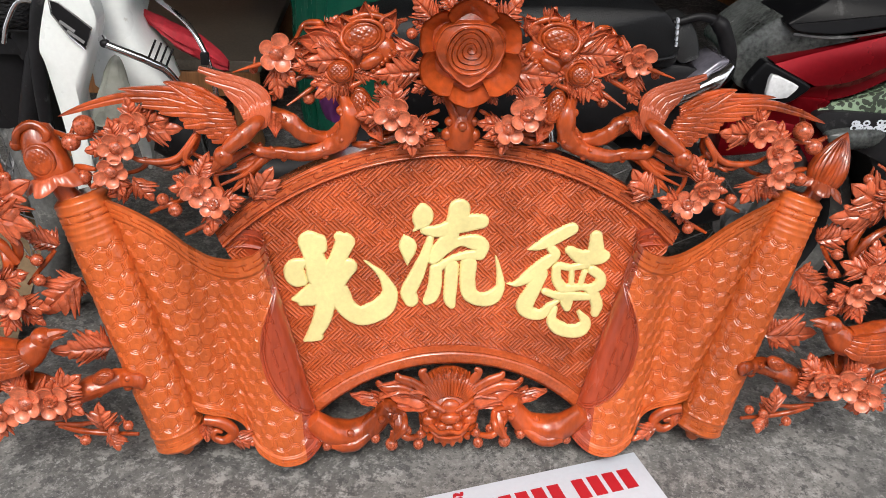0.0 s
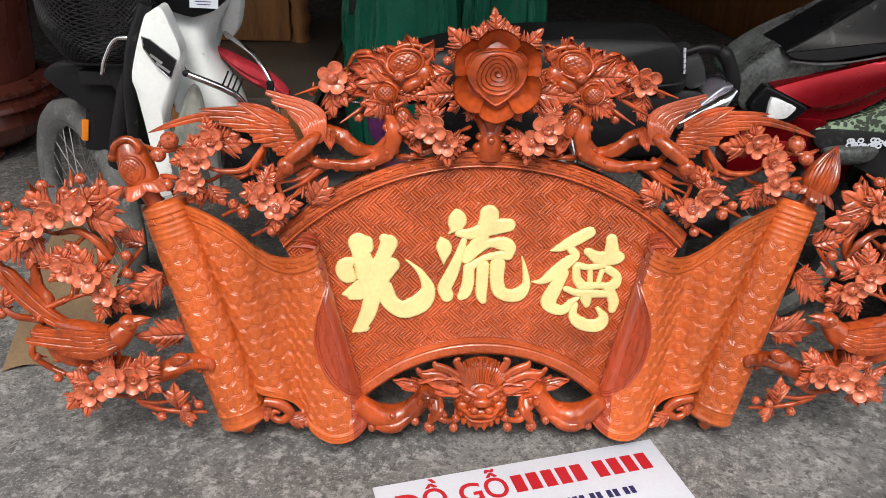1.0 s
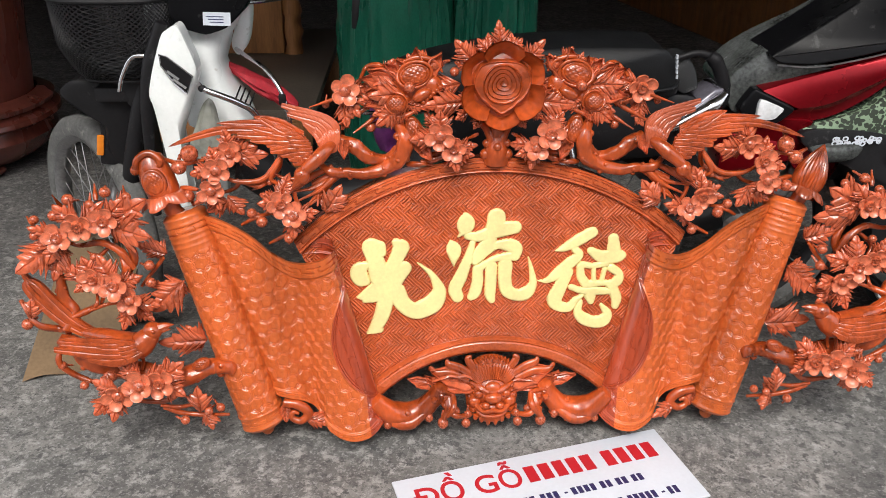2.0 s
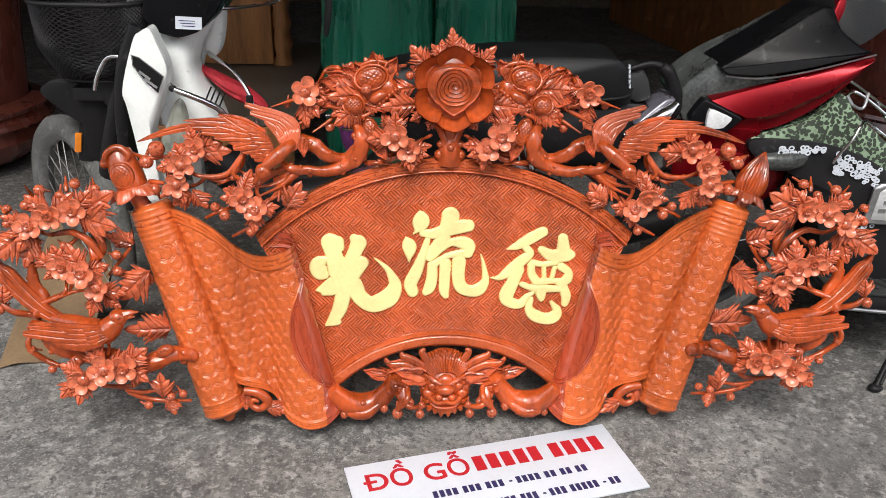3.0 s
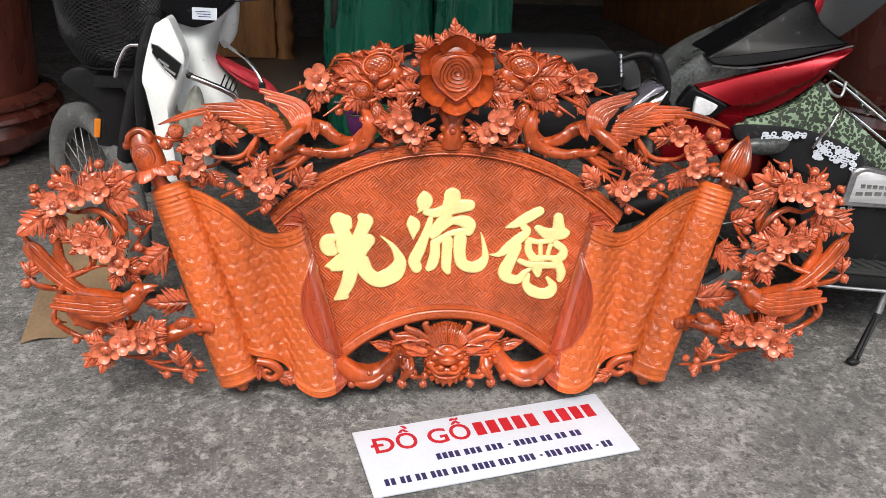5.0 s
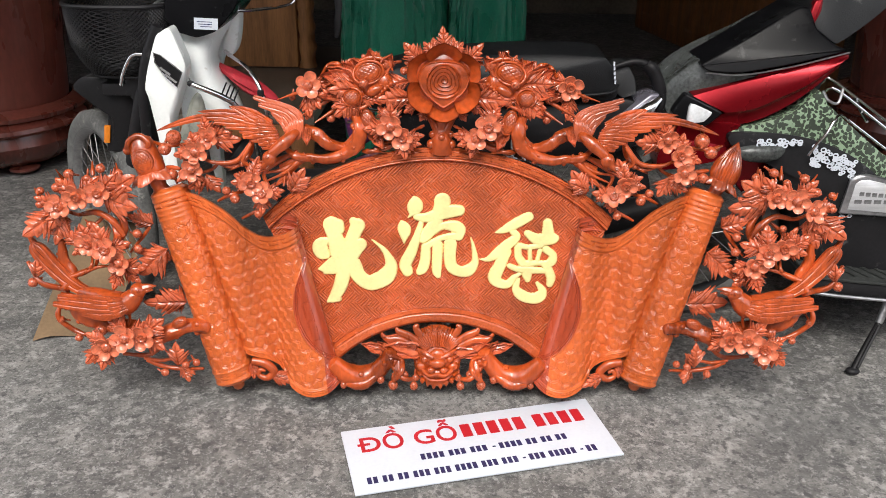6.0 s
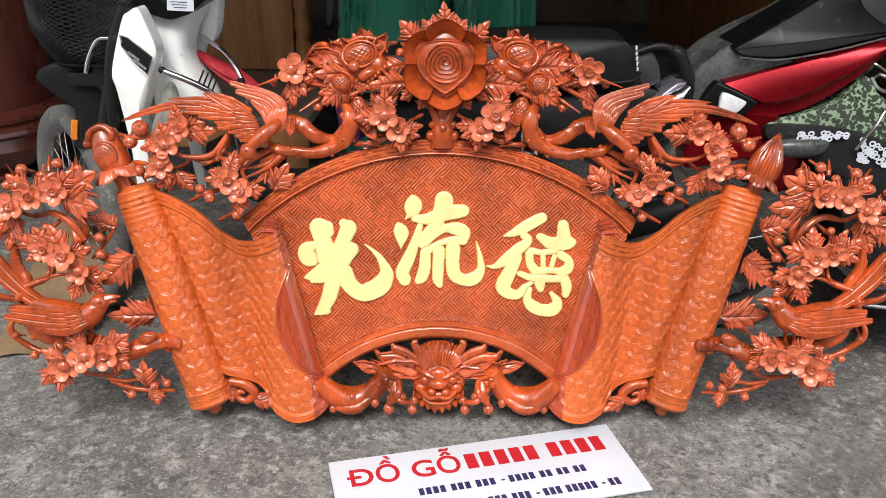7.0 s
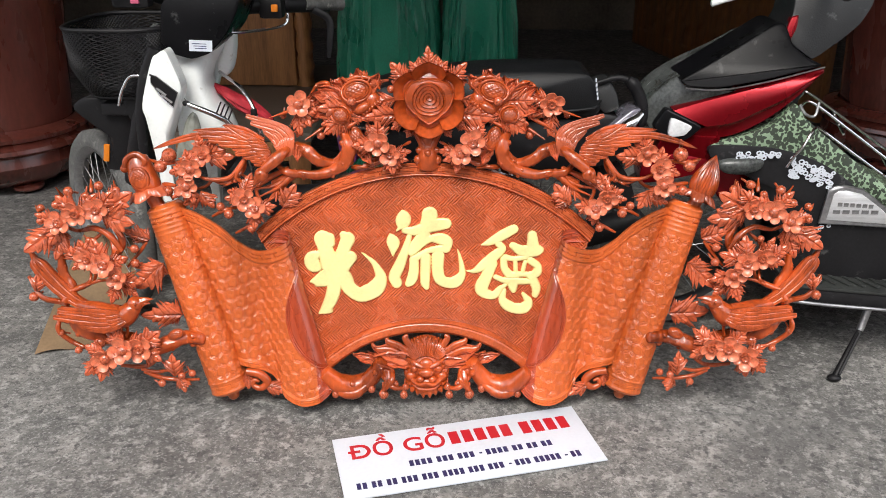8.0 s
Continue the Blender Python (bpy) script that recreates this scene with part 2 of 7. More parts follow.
    def box(self, c, size, bevel=0.004, m=None, segments=2):
        bm = bmesh.new()
        bmesh.ops.create_cube(bm, size=1, matrix=Matrix.Diagonal((*size, 1)))
        if bevel:
            bmesh.ops.bevel(bm, geom=bm.edges[:], offset=min(bevel, min(size) * 0.45), segments=segments, profile=0.6, affect="EDGES")
        o = len(self.v)
        bm.verts.index_update()
        for v in bm.verts:
            p = Vector(v.co)
            p = (m @ p) if m is not None else p
            self.v.append(tuple(p + Vector(c)))
        self.f.extend(tuple(o + v.index for v in f.verts) for f in bm.faces)
        bm.free()
        return self

    def slab(self, outline, depth, bevel=0.0, y=0.0):
        """An upright plate with an outline in x and z; its front lies at y, its back at y + depth."""
        outline = np.asarray(outline, float)
        c = outline.mean(0)
        o = len(self.v)
        k = len(outline)
        inner = c + (outline - c) * (1 - bevel)
        for pts, yy in ((inner, y), (outline, y + depth * 0.25), (outline, y + depth * 0.75), (inner, y + depth)):
            self.v.extend((p[0], yy, p[1]) for p in pts)
        for r in range(3):
            for i in range(k):
                j = (i + 1) % k
                self.f.append((o + r * k + i, o + r * k + j, o + (r + 1) * k + j, o + (r + 1) * k + i))
        self.f.append(tuple(o + i for i in range(k - 1, -1, -1)))
        self.f.append(tuple(o + 3 * k + i for i in range(k)))
        return self

    def join(self, other, m=None):
        o = len(self.v)
        self.v.extend(map(tuple, moved(np.array(other.v), m)))
        self.f.extend(tuple(o + i for i in f) for f in other.f)
        return self


def moved(P, m):
    if m is None:
        return P
    a = np.array(m)
    return np.asarray(P) @ a[:3, :3].T + a[:3, 3]


def smooth(pts, steps=6, closed=False):
    """A Catmull-Rom line through the points."""
    P = np.asarray(pts, float)
    if len(P) < 3:
        return np.array([P[0] + (P[-1] - P[0]) * k for k in np.linspace(0, 1, steps + 1)])
    Q = np.vstack([P[-1], P, P[0], P[1]]) if closed else np.vstack([2 * P[0] - P[1], P, 2 * P[-1] - P[-2]])
    out = []
    for i in range(1, len(Q) - 2):
        for k in range(steps):
            t = k / steps
            out.append(0.5 * (2 * Q[i] + (Q[i + 1] - Q[i - 1]) * t + (2 * Q[i - 1] - 5 * Q[i] + 4 * Q[i + 1] - Q[i + 2]) * t * t
                              + (3 * Q[i] - Q[i - 1] - 3 * Q[i + 1] + Q[i + 2]) * t ** 3))
    if not closed:
        out.append(P[-1])
    return np.array(out)


def part(name, shape, material, parent=None, label="", at=None, flat=False):
    """Links a shape (or a ready mesh) as one mesh object, under a thing or a part."""
    if isinstance(shape, Shape):
        me = bpy.data.meshes.new(name)
        me.from_pydata([tuple(map(float, v)) for v in shape.v], [], shape.f)
        bm = bmesh.new()
        bm.from_mesh(me)
        bmesh.ops.remove_doubles(bm, verts=bm.verts, dist=1e-6)
        bmesh.ops.recalc_face_normals(bm, faces=bm.faces)
        bm.to_mesh(me)
        bm.free()
        me.materials.append(material)
        if not flat:
            me.shade_smooth()
            me.set_sharp_from_angle(angle=radians(42))
    else:
        me = shape
    ob = new(name, me)
    if parent is not None:
        ob.parent = parent
    if at is not None:
        ob.matrix_basis = at
    if label:
        ob["label"] = label
    return ob


def thing(name, label, category, at=None, group="", kind=""):
    ob = new(name)
    ob.empty_display_size = 0.05
    if at is not None:
        ob.matrix_basis = at
    return tagged(ob, label, category, group, kind)


def structure(name, shape, material, label, category):
    return tagged(part(name, shape, material), label, category, kind="structure")


# ---- the open shop: floor, back wall, and unseen added side walls and ceiling ----
ground_shape = Shape()
gx = np.concatenate([np.linspace(-60, -3, 12), np.linspace(-2.8, 2.8, 120), np.linspace(3, 60, 12)])
gy = np.concatenate([np.linspace(-60, -2.4, 12), np.linspace(-2.2, 2.6, 110), np.linspace(2.9, 60, 12)])
ground_shape.grid([[(x, y, 0.0035 * (noise.noise((x * 1.6, y * 1.6, 0)) + 0.5 * noise.noise((x * 6, y * 6, 3)) - 0.6) if abs(x) < 2.8 and -2.2 < y < 2.6 else -0.004)
                    for y in gy] for x in gx])
structure("ground", ground_shape, CONCRETE, "worn grey concrete floor with pale scuffs and stains", "floor")
structure("wall_back", Shape().box((0, 6.6, 1.7), (11.4, 0.2, 3.4), 0.0), WALL, "dim plastered back wall of the shop", "wall")
# side walls added out of view, closing the interior to daylight from the sides
structure("wall_left", Shape().box((-4.6, 3.6, 1.7), (0.2, 5.6, 3.4), 0.0), WALL, "unseen plastered side wall added to enclose the shop", "wall")
structure("wall_right", Shape().box((4.6, 3.6, 1.7), (0.2, 5.6, 3.4), 0.0), WALL, "unseen plastered side wall added to enclose the shop", "wall")
# ceiling added out of view; its front edge dims the interior and the crest
structure("ceiling", Shape().box((0, 2.925, 2.9), (11.4, 7.55, 0.2), 0.0), WALL, "unseen ceiling added to keep daylight off the shop and the crest", "ceiling")
# wall added behind the camera to keep low sky out of lacquer and shop
structure("wall_opposite", Shape().box((0, -9.0, 2.4), (40, 0.3, 4.8), 0.0), WALL, "unseen wall added behind the camera to block the low sky", "wall")


# ---- the carved plaque: local x across, z up along the board, -y out of the board ----
plaque = thing("carved_plaque", "orange-red lacquered carved wooden scroll plaque leaning on the concrete floor", "wood carving", pose(0.004, -0.0155, 0, -10.4, 0, 2.2))
FAN_TOP = (0.015, 0.630)     # height of the centre of the top arc, radius
FAN_LOW = (-0.172, 0.369)


def P3(u, v, w):
    return (u, -w, v)


def bell(x, s):
    return np.exp(-(np.asarray(x) / s) ** 2)


def step(a, b, x):
    t = np.clip((np.asarray(x) - a) / (b - a), 0, 1)
    return t * t * (3 - 2 * t)


def weave(u, v, b=0.0064):
    """Carved fret: single raised strands in bundles of four that meet at right angles, shifted from row to row."""
    x, y = (u + v) * 0.7071 + 5, (v - u) * 0.7071 + 5
    i, j = np.floor(x / b), np.floor(y / b)
    zone = ((np.floor((i + 3) / 14) + np.floor((j + 6) / 14)) % 2) > 0
    level = np.where(zone, (i + 2 * np.floor(j / 4)) % 8 < 4, (j + 2 * np.floor(i / 4) + 4) % 8 >= 4)
    t = np.where(level, y / b - j, x / b - i)
    strand = np.where(level, j, i)
    depth = 0.80 + 0.40 * np.mod(np.sin(127.1 * strand + 311.7 * np.floor(np.where(level, i, j) / 5)) * 4375.8, 1)
    return (0.05 + 0.95 * np.abs(np.sin(math.pi * t)) ** 0.75) * depth


def coins(a, b, c=0.03):
    """Interlaced double rings cut on a hexagonal lattice, each round a small cut star."""
    h = c * 0.866
    ring = np.zeros(np.shape(a))
    best = np.full(np.shape(a), 9.0)
    ang = np.zeros(np.shape(a))
    row0 = np.floor(b / h)
    for dr in (-1, 0, 1, 2):
        row = row0 + dr
        off = np.where(row % 2 == 0, 0.0, c / 2)
        col0 = np.round((a - off) / c)
        for dc in (-1, 0, 1):
            dx, dy = a - ((col0 + dc) * c + off), b - row * h
            d = np.hypot(dx, dy) / c
            ring = np.maximum(ring, np.maximum(bell(d - 0.495, 0.034), bell(d - 0.610, 0.034)))
            ang = np.where(d < best, np.arctan2(dy, dx), ang)
            best = np.minimum(best, d)
    star = bell(best, 0.05 + 0.09 * np.abs(np.cos(2.5 * ang)) ** 3)
    return 0.35 - ring - 0.5 * star


def keyline(L, d, first, second, period, half=0.0011):
    """Grooves of a broken key-fret line along a border: L along it, d across it."""
    m = np.mod(L, period)
    q = period * 0.5
    g = (np.abs(d - first) < half) & (m < period * 0.78)
    g |= (np.abs(d - second) < half) & (np.abs(m - q) > period * 0.12)
    g |= (np.abs(m - period * 0.62) < half) & (d > first) & (d < second)
    return g.astype(float)


def fan_point(s, r):
    at, ab = s * 0.762, s * 0.785
    top = np.array((FAN_TOP[1] * np.sin(at), FAN_TOP[0] + FAN_TOP[1] * np.cos(at)))
    low = np.array((FAN_LOW[1] * np.sin(ab), FAN_LOW[0] + FAN_LOW[1] * np.cos(ab)))
    return top * (1 - r) + low * r


S, Rr = np.meshgrid(np.linspace(-1, 1, 860), np.concatenate([np.linspace(0, 0.1, 44), np.linspace(0.102, 0.9, 300), np.linspace(0.905, 1, 24)]))
U, V = fan_point(S, Rr)
d_top = FAN_TOP[1] - np.hypot(U, V - FAN_TOP[0])
d_low = np.hypot(U, V - FAN_LOW[0]) - FAN_LOW[1]
L = np.arctan2(U, V - FAN_TOP[0]) * FAN_TOP[1] + 3
Wd = weave(U, V) * 0.0044 * step(0.034, 0.037, d_top) * step(0.036, 0.039, d_low)
Wd = Wd + 0.014 * (1 - step(0.030, 0.036, d_top)) - 0.004 * (bell(d_top - 0.006, 0.0018) + bell(d_top - 0.026, 0.0016)) - 0.006 * bell(d_top, 0.003)
Wd = Wd - 0.0030 * keyline(L, d_top, 0.011, 0.0205, 0.050, 0.0012)
Wd = Wd + 0.015 * (1 - step(0.029, 0.036, d_low)) - 0.003 * (bell(d_low - 0.026, 0.0018)) - 0.007 * bell(d_low, 0.004) - 0.0005 * keyline(L, d_low, 0.009, 0.018, 0.05)
fan = np.stack([U, -Wd, V], -1)
back = fan[[0, -1]].copy()
back[:, :, 1] = 0.05
fan_shape = Shape().grid(np.concatenate([back[:1], fan, back[1:]]))
part("fan_panel", fan_shape, WOOD_FIELD, plaque, "fan-shaped field carved with a woven fret pattern")


def sheet(side):
    """The unrolled scroll between an outer roller and the fan: a lofted wave with carved coins."""
    top = smooth([P3(-0.642, 0.532, -0.006), P3(-0.612, 0.533, 0.024), P3(-0.575, 0.522, 0.040), P3(-0.530, 0.492, 0.036), P3(-0.490, 0.449, 0.018), P3(-0.455, 0.425, 0.010), P3(-0.424, 0.422, 0.026), P3(-0.396, 0.429, 0.050), P3(-0.368, 0.440, 0.058), P3(-0.351, 0.452, 0.040), P3(-0.356, 0.468, 0.020), P3(-0.385, 0.474, 0.010), P3(-0.426, 0.472, 0.006)], 36)
    low = smooth([P3(-0.508, 0.124, -0.004), P3(-0.485, 0.116, 0.024), P3(-0.457, 0.112, 0.036), P3(-0.427, 0.101, 0.030), P3(-0.402, 0.077, 0.018), P3(-0.386, 0.052, 0.022), P3(-0.364, 0.030, 0.050), P3(-0.322, 0.020, 0.076), P3(-0.280, 0.026, 0.072), P3(-0.251, 0.046, 0.040), P3(-0.252, 0.060, 0.014), P3(-0.264, 0.075, 0.002), P3(-0.280, 0.085, -0.004)], 36)
    n = len(top)
    r = np.linspace(0, 1, 460)
    G = top[None] * (1 - r)[:, None, None] + low[None] * r[:, None, None]
    bend = np.sin(math.pi * r)[:, None, None] * np.array((0.0, 0.004, 0.0))
    G = G + bend
    along = np.cumsum(np.linalg.norm(np.diff(G, axis=1, prepend=G[:, :1]), axis=2), axis=1)
    down = np.cumsum(np.linalg.norm(np.diff(G, axis=0, prepend=G[:1]), axis=2), axis=0)
    up = down[-1:] - down
    du = np.gradient(G, axis=1)
    dv = np.gradient(G, axis=0)
    N = np.cross(du, dv)
    N /= np.linalg.norm(N, axis=2)[:, :, None] + 1e-9
    if N[100, n // 3, 1] > 0:
        N = -N
    body = step(0.036, 0.040, down) * step(0.020, 0.024, up)
    ray = np.array((0.282, 0.0, -0.959))      # the roller's direction, which the carving follows
    hop = np.diff(G, axis=1, prepend=G[:, :1])
    across = np.cumsum(np.linalg.norm(hop - (hop @ ray)[..., None] * ray, axis=2), axis=1)
    # the folded edge carries a plain, bowed border
    left = across[:, n * 76 // 100][:, None] - across
    bow = 0.002 + 0.074 * np.sin(math.pi * np.clip((r - 0.20) / 0.64, 0, 1))[:, None] ** 0.65
    plain = 1 - step(-0.002, 0.001, left - bow)
    h = 0.0021 * coins(across, G @ ray + 3, 0.0325) * body * (1 - plain) + 0.0030 * plain * body - 0.0026 * (bell(left - bow + 0.007, 0.0014) + bell(left - bow + 0.012, 0.0014)) * body - 0.0018 * keyline(down, left, 0.030, 0.046, 0.05, 0.0014) * plain * body + 0.004 * (1 - step(0.030, 0.036, down)) - 0.0028 * keyline(along, down, 0.011, 0.021, 0.050, 0.0014) * (1 - body)
    h = h + 0.004 * (1 - step(0.015, 0.020, up)) - 0.0016 * keyline(along, up, 0.006, 0.012, 0.04) * (1 - step(0.012, 0.016, up))
    G = G + N * h[:, :, None]
    rim = G[[0, -1]].copy()
    rim[:, :, 1] += 0.014
    G = np.concatenate([rim[:1], G, rim[1:]])
    G[:, :, 0] *= side
    whole = Shape().grid(G)
    # the darker burgundy follows the bowed border and widens towards the bottom
    hem_reach = np.maximum(bow - 0.002, 0.014 + 0.036 * np.clip((r[:, None] - 0.6) / 0.4, 0, 1))
    turned_in = 1 - step(-0.004, 0.002, left - hem_reach)
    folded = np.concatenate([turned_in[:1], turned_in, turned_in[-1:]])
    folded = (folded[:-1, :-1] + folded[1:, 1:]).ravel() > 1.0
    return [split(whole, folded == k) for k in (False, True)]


def split(shape, keep):
    """The faces of a shape that a mask keeps, as a shape of its own."""
    F = np.array(shape.f)[keep]
    used, back_to = np.unique(F, return_inverse=True)
    out = Shape()
    out.v = [shape.v[k] for k in used]
    out.f = [tuple(f) for f in back_to.reshape(F.shape).tolist()]
    return out


def roller(side):
    """An outer scroll roller, carved with coins between ringed ends."""
    a, b = Vector(P3(-0.667, 0.542, 0.002)), Vector(P3(-0.519, 0.040, 0.012))
    axis = b - a
    m = 440
    t = np.linspace(0, 1, m)
    ang = np.concatenate([np.linspace(-0.05 * math.pi, 1.1 * math.pi, 180, endpoint=False), np.linspace(1.1 * math.pi, 1.95 * math.pi, 24, endpoint=False)])
    A, T = np.meshgrid(ang, t)
    length = axis.length
    D, E = T * length, (1 - T) * length
    rad = 0.0465 + 0.004 * T + 0 * A
    body = step(0.085, 0.089, D) * step(0.038, 0.042, E)
    h = 0.0021 * coins(A * 9 * 0.0328 / (2 * math.pi), D, 0.0328) * body
    for k in (0.012, 0.026, 0.038, 0.050, 0.062, 0.074):
        h = h + 0.0010 * bell(D - k, 0.0030)
    h = h - 0.0020 * keyline(A * 0.048 + 0.3 * D, D, 0.030, 0.044, 0.040) * (1 - body) * (D < 0.06)
    h = h - 0.0016 * keyline(A * 0.048, E, 0.018, 0.028, 0.036) * (1 - body) + 0.002 * bell(E - 0.038, 0.003) + 0.0015 * bell(E - 0.008, 0.004)
    h = h - 0.010 * bell(D, 0.006) - 0.006 * bell(E, 0.004)
    rad = rad + h
    z = axis.normalized()
    x = z.cross(Vector((0, 1, 0))).normalized()
    y = z.cross(x)
    G = np.array(a)[None, None] + D[:, :, None] * np.array(z) + rad[:, :, None] * (np.cos(A)[:, :, None] * np.array(x) + np.sin(A)[:, :, None] * np.array(y))
    G[:, :, 0] *= side
    sh = Shape().grid(G, False, True)
    c0, c1 = np.array(a), np.array(b)
    c0[0] *= side
    c1[0] *= side
    sh.fan(G[0], c0).fan(G[-1], c1)
    knob = np.array(b + z * 0.012)
    knob[0] *= side
    sh.ball(knob, 0.016)
    return sh


for side in (-1, 1):
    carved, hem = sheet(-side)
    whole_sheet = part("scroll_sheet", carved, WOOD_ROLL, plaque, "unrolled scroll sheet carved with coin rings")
    part("folded_hem", hem, WOOD_HEM, whole_sheet, "plain hem in dark burgundy")
ROLLERS = {side: part("scroll_roller", roller(-side), WOOD_ROLL, plaque, "scroll roller carved with coin rings") for side in (-1, 1)}


# ---- gilded characters: brush strokes merged into raised, pillowed shapes ----
def brushed(strokes, height=0.008, cell=0.0012):
    pts = np.array([p for s in strokes for p in s], float) / 1000
    lo, hi = pts[:, :2].min(0) - 0.035, pts[:, :2].max(0) + 0.035
    xs, ys = np.arange(lo[0], hi[0], cell), np.arange(lo[1], hi[1], cell)
    X, Y = np.meshgrid(xs, ys, indexing="ij")
    sd = np.full(X.shape, 9.0)
    for s in strokes:
        line = smooth(np.array(s, float) / 1000, 7)
        for p, q in zip(line[:-1], line[1:]):
            d = q[:2] - p[:2]
            k = np.clip(((X - p[0]) * d[0] + (Y - p[1]) * d[1]) / (d @ d + 1e-12), 0, 1)
            dist = np.hypot(X - p[0] - k * d[0], Y - p[1] - k * d[1]) - (p[2] + k * (q[2] - p[2])) * 0.55 - 0.0014
            sd = np.minimum(sd, dist)
    gx_, gy_ = np.gradient(sd, cell)
    gl = np.hypot(gx_, gy_) + 1e-6
    near = sd > 0
    X2, Y2 = np.where(near, X - gx_ / gl * np.minimum(sd, cell * 1.6), X), np.where(near, Y - gy_ / gl * np.minimum(sd, cell * 1.6), Y)
    H = np.where(near, 0.0, height * (1 - np.exp((sd - 0.0004) / 0.0014)))
    keep = sd < cell * 1.45
    sh = Shape()
    ids = {}
    for i in range(len(xs) - 1):
        for j in range(len(ys) - 1):
            q = ((i, j), (i + 1, j), (i + 1, j + 1), (i, j + 1))
            if all(keep[a] for a in q) and min(sd[a] for a in q) < 0:
                f = []
                for a in q:
                    if a not in ids:
                        ids[a] = len(sh.v)
                        sh.v.append(P3(X2[a], Y2[a], 0.0015 + H[a]))
                    f.append(ids[a])
                sh.f.append(tuple(f))
    return sh


GUANG = [
    [(-266, 449, 37.8), (-259, 421, 33.9), (-249, 382, 41.7)],
    [(-248, 451, 22.3), (-246, 438, 20.3)],
    [(-201, 448, 32.0), (-213, 420, 28.1), (-228, 382, 32.0)],
    [(-212, 459, 16.4), (-205, 451, 22.3)],
    [(-274, 413, 6.7), (-295, 398, 30.0), (-293, 380, 32.0), (-280, 371, 14.5)],
    [(-195, 400, 28.1), (-211, 382, 32.0), (-224, 365, 37.8)],
    [(-241, 371, 41.7), (-224, 357, 37.8)],
    [(-299, 335, 4.7), (-272, 341, 30.0), (-246, 355, 41.7)],
    [(-285, 327, 8.6), (-263, 337, 26.1)],
    [(-238, 327, 32.0), (-247, 292, 30.0), (-262, 264, 22.3), (-279, 250, 4.7)],
    [(-269, 252, 8.6), (-252, 257, 12.5)],
    [(-214, 347, 35.9), (-198, 315, 32.0), (-173, 300, 33.9), (-150, 306, 37.8), (-129, 320, 37.8), (-118, 345, 26.1), (-128, 373, 14.5), (-142, 392, 8.6), (-166, 412, 0.9)],
]
LIU = [
    [(-60, 522, 2.8), (-57, 503, 30.0), (-59, 494, 32.0), (-66, 479, 10.6), (-75, 469, 0.9)],
    [(-92, 460, 2.8), (-86, 443, 26.1), (-84, 434, 26.1), (-85, 415, 10.6), (-85, 402, 0.9)],
    [(-43, 454, 10.6), (-53, 420, 16.4), (-68, 380, 24.2), (-82, 349, 26.1), (-77, 331, 24.2)],
    [(10, 511, 35.9), (8, 498, 33.9), (1, 489, 26.1)],
    [(-54, 471, 14.5), (-30, 469, 20.3), (1, 478, 26.1), (33, 486, 28.1), (52, 488, 24.2)],
    [(-1, 461, 20.3), (-18, 445, 22.3), (-33, 425, 18.4), (-38, 412, 14.5)],
    [(-32, 418, 18.4), (-13, 438, 22.3), (13, 449, 16.4), (42, 447, 26.1), (57, 439, 20.3), (51, 424, 22.3)],
    [(-26, 397, 14.5), (-2, 414, 10.6), (25, 421, 14.5), (46, 422, 16.4)],
    [(-31, 393, 20.3), (-32, 362, 22.3), (-38, 339, 22.3), (-47, 328, 12.5)],
    [(-1, 399, 22.3), (-2, 362, 22.3), (-3, 333, 20.3), (1, 320, 12.5)],
    [(31, 402, 28.1), (30, 368, 26.1), (36, 342, 26.1), (57, 331, 24.2), (79, 335, 26.1), (93, 354, 16.4), (92, 378, 10.6), (86, 406, 4.7), (82, 419, 0.9)],
]
DE = [
    [(143, 432, 0.9), (164, 439, 14.5), (190, 453, 22.3), (216, 468, 22.3), (226, 473, 20.3)],
    [(187, 435, 14.5), (197, 421, 16.4), (177, 403, 22.3), (151, 380, 22.3), (126, 363, 10.6), (106, 363, 0.9)],
    [(171, 382, 24.2), (157, 348, 26.1), (144, 318, 30.0), (154, 302, 22.3), (177, 298, 18.4), (192, 314, 12.5), (207, 325, 6.7)],
    [(274, 457, 20.3), (276, 428, 28.1)],
    [(224, 430, 14.5), (248, 416, 24.2), (281, 417, 28.1), (295, 418, 16.4)],
    [(201, 393, 14.5), (203, 371, 16.4), (214, 354, 18.4)],
    [(205, 399, 12.5), (228, 395, 10.6), (260, 400, 12.5)],
    [(272, 389, 16.4), (289, 376, 16.4), (288, 359, 20.3), (271, 348, 16.4)],
    [(220, 352, 16.4), (253, 354, 10.6), (276, 351, 16.4)],
    [(231, 393, 8.6), (233, 362, 8.6)],
    [(257, 386, 8.6), (251, 361, 8.6)],
    [(181, 346, 10.6), (202, 338, 12.5), (227, 336, 16.4), (268, 334, 12.5)],
    [(204, 310, 8.6), (199, 287, 16.4), (212, 270, 24.2), (236, 261, 24.2), (258, 264, 26.1), (267, 280, 18.4), (253, 301, 6.7)],
    [(226, 324, 22.3), (228, 311, 12.5)],
    [(278, 339, 20.3), (287, 317, 20.3), (285, 299, 14.5)],
]
for strokes in (GUANG, LIU, DE):
    part("gilded_character", brushed(strokes), GOLD, plaque, "raised gold brush-written character")


# ---- carved ornament: blossoms, leaves, berries, boughs ----
def closed_strip(front, back):
    """A closed lens-shaped body from a front and a back grid."""
    return Shape().grid(np.concatenate([front, back[:, ::-1]], axis=1), False, True)


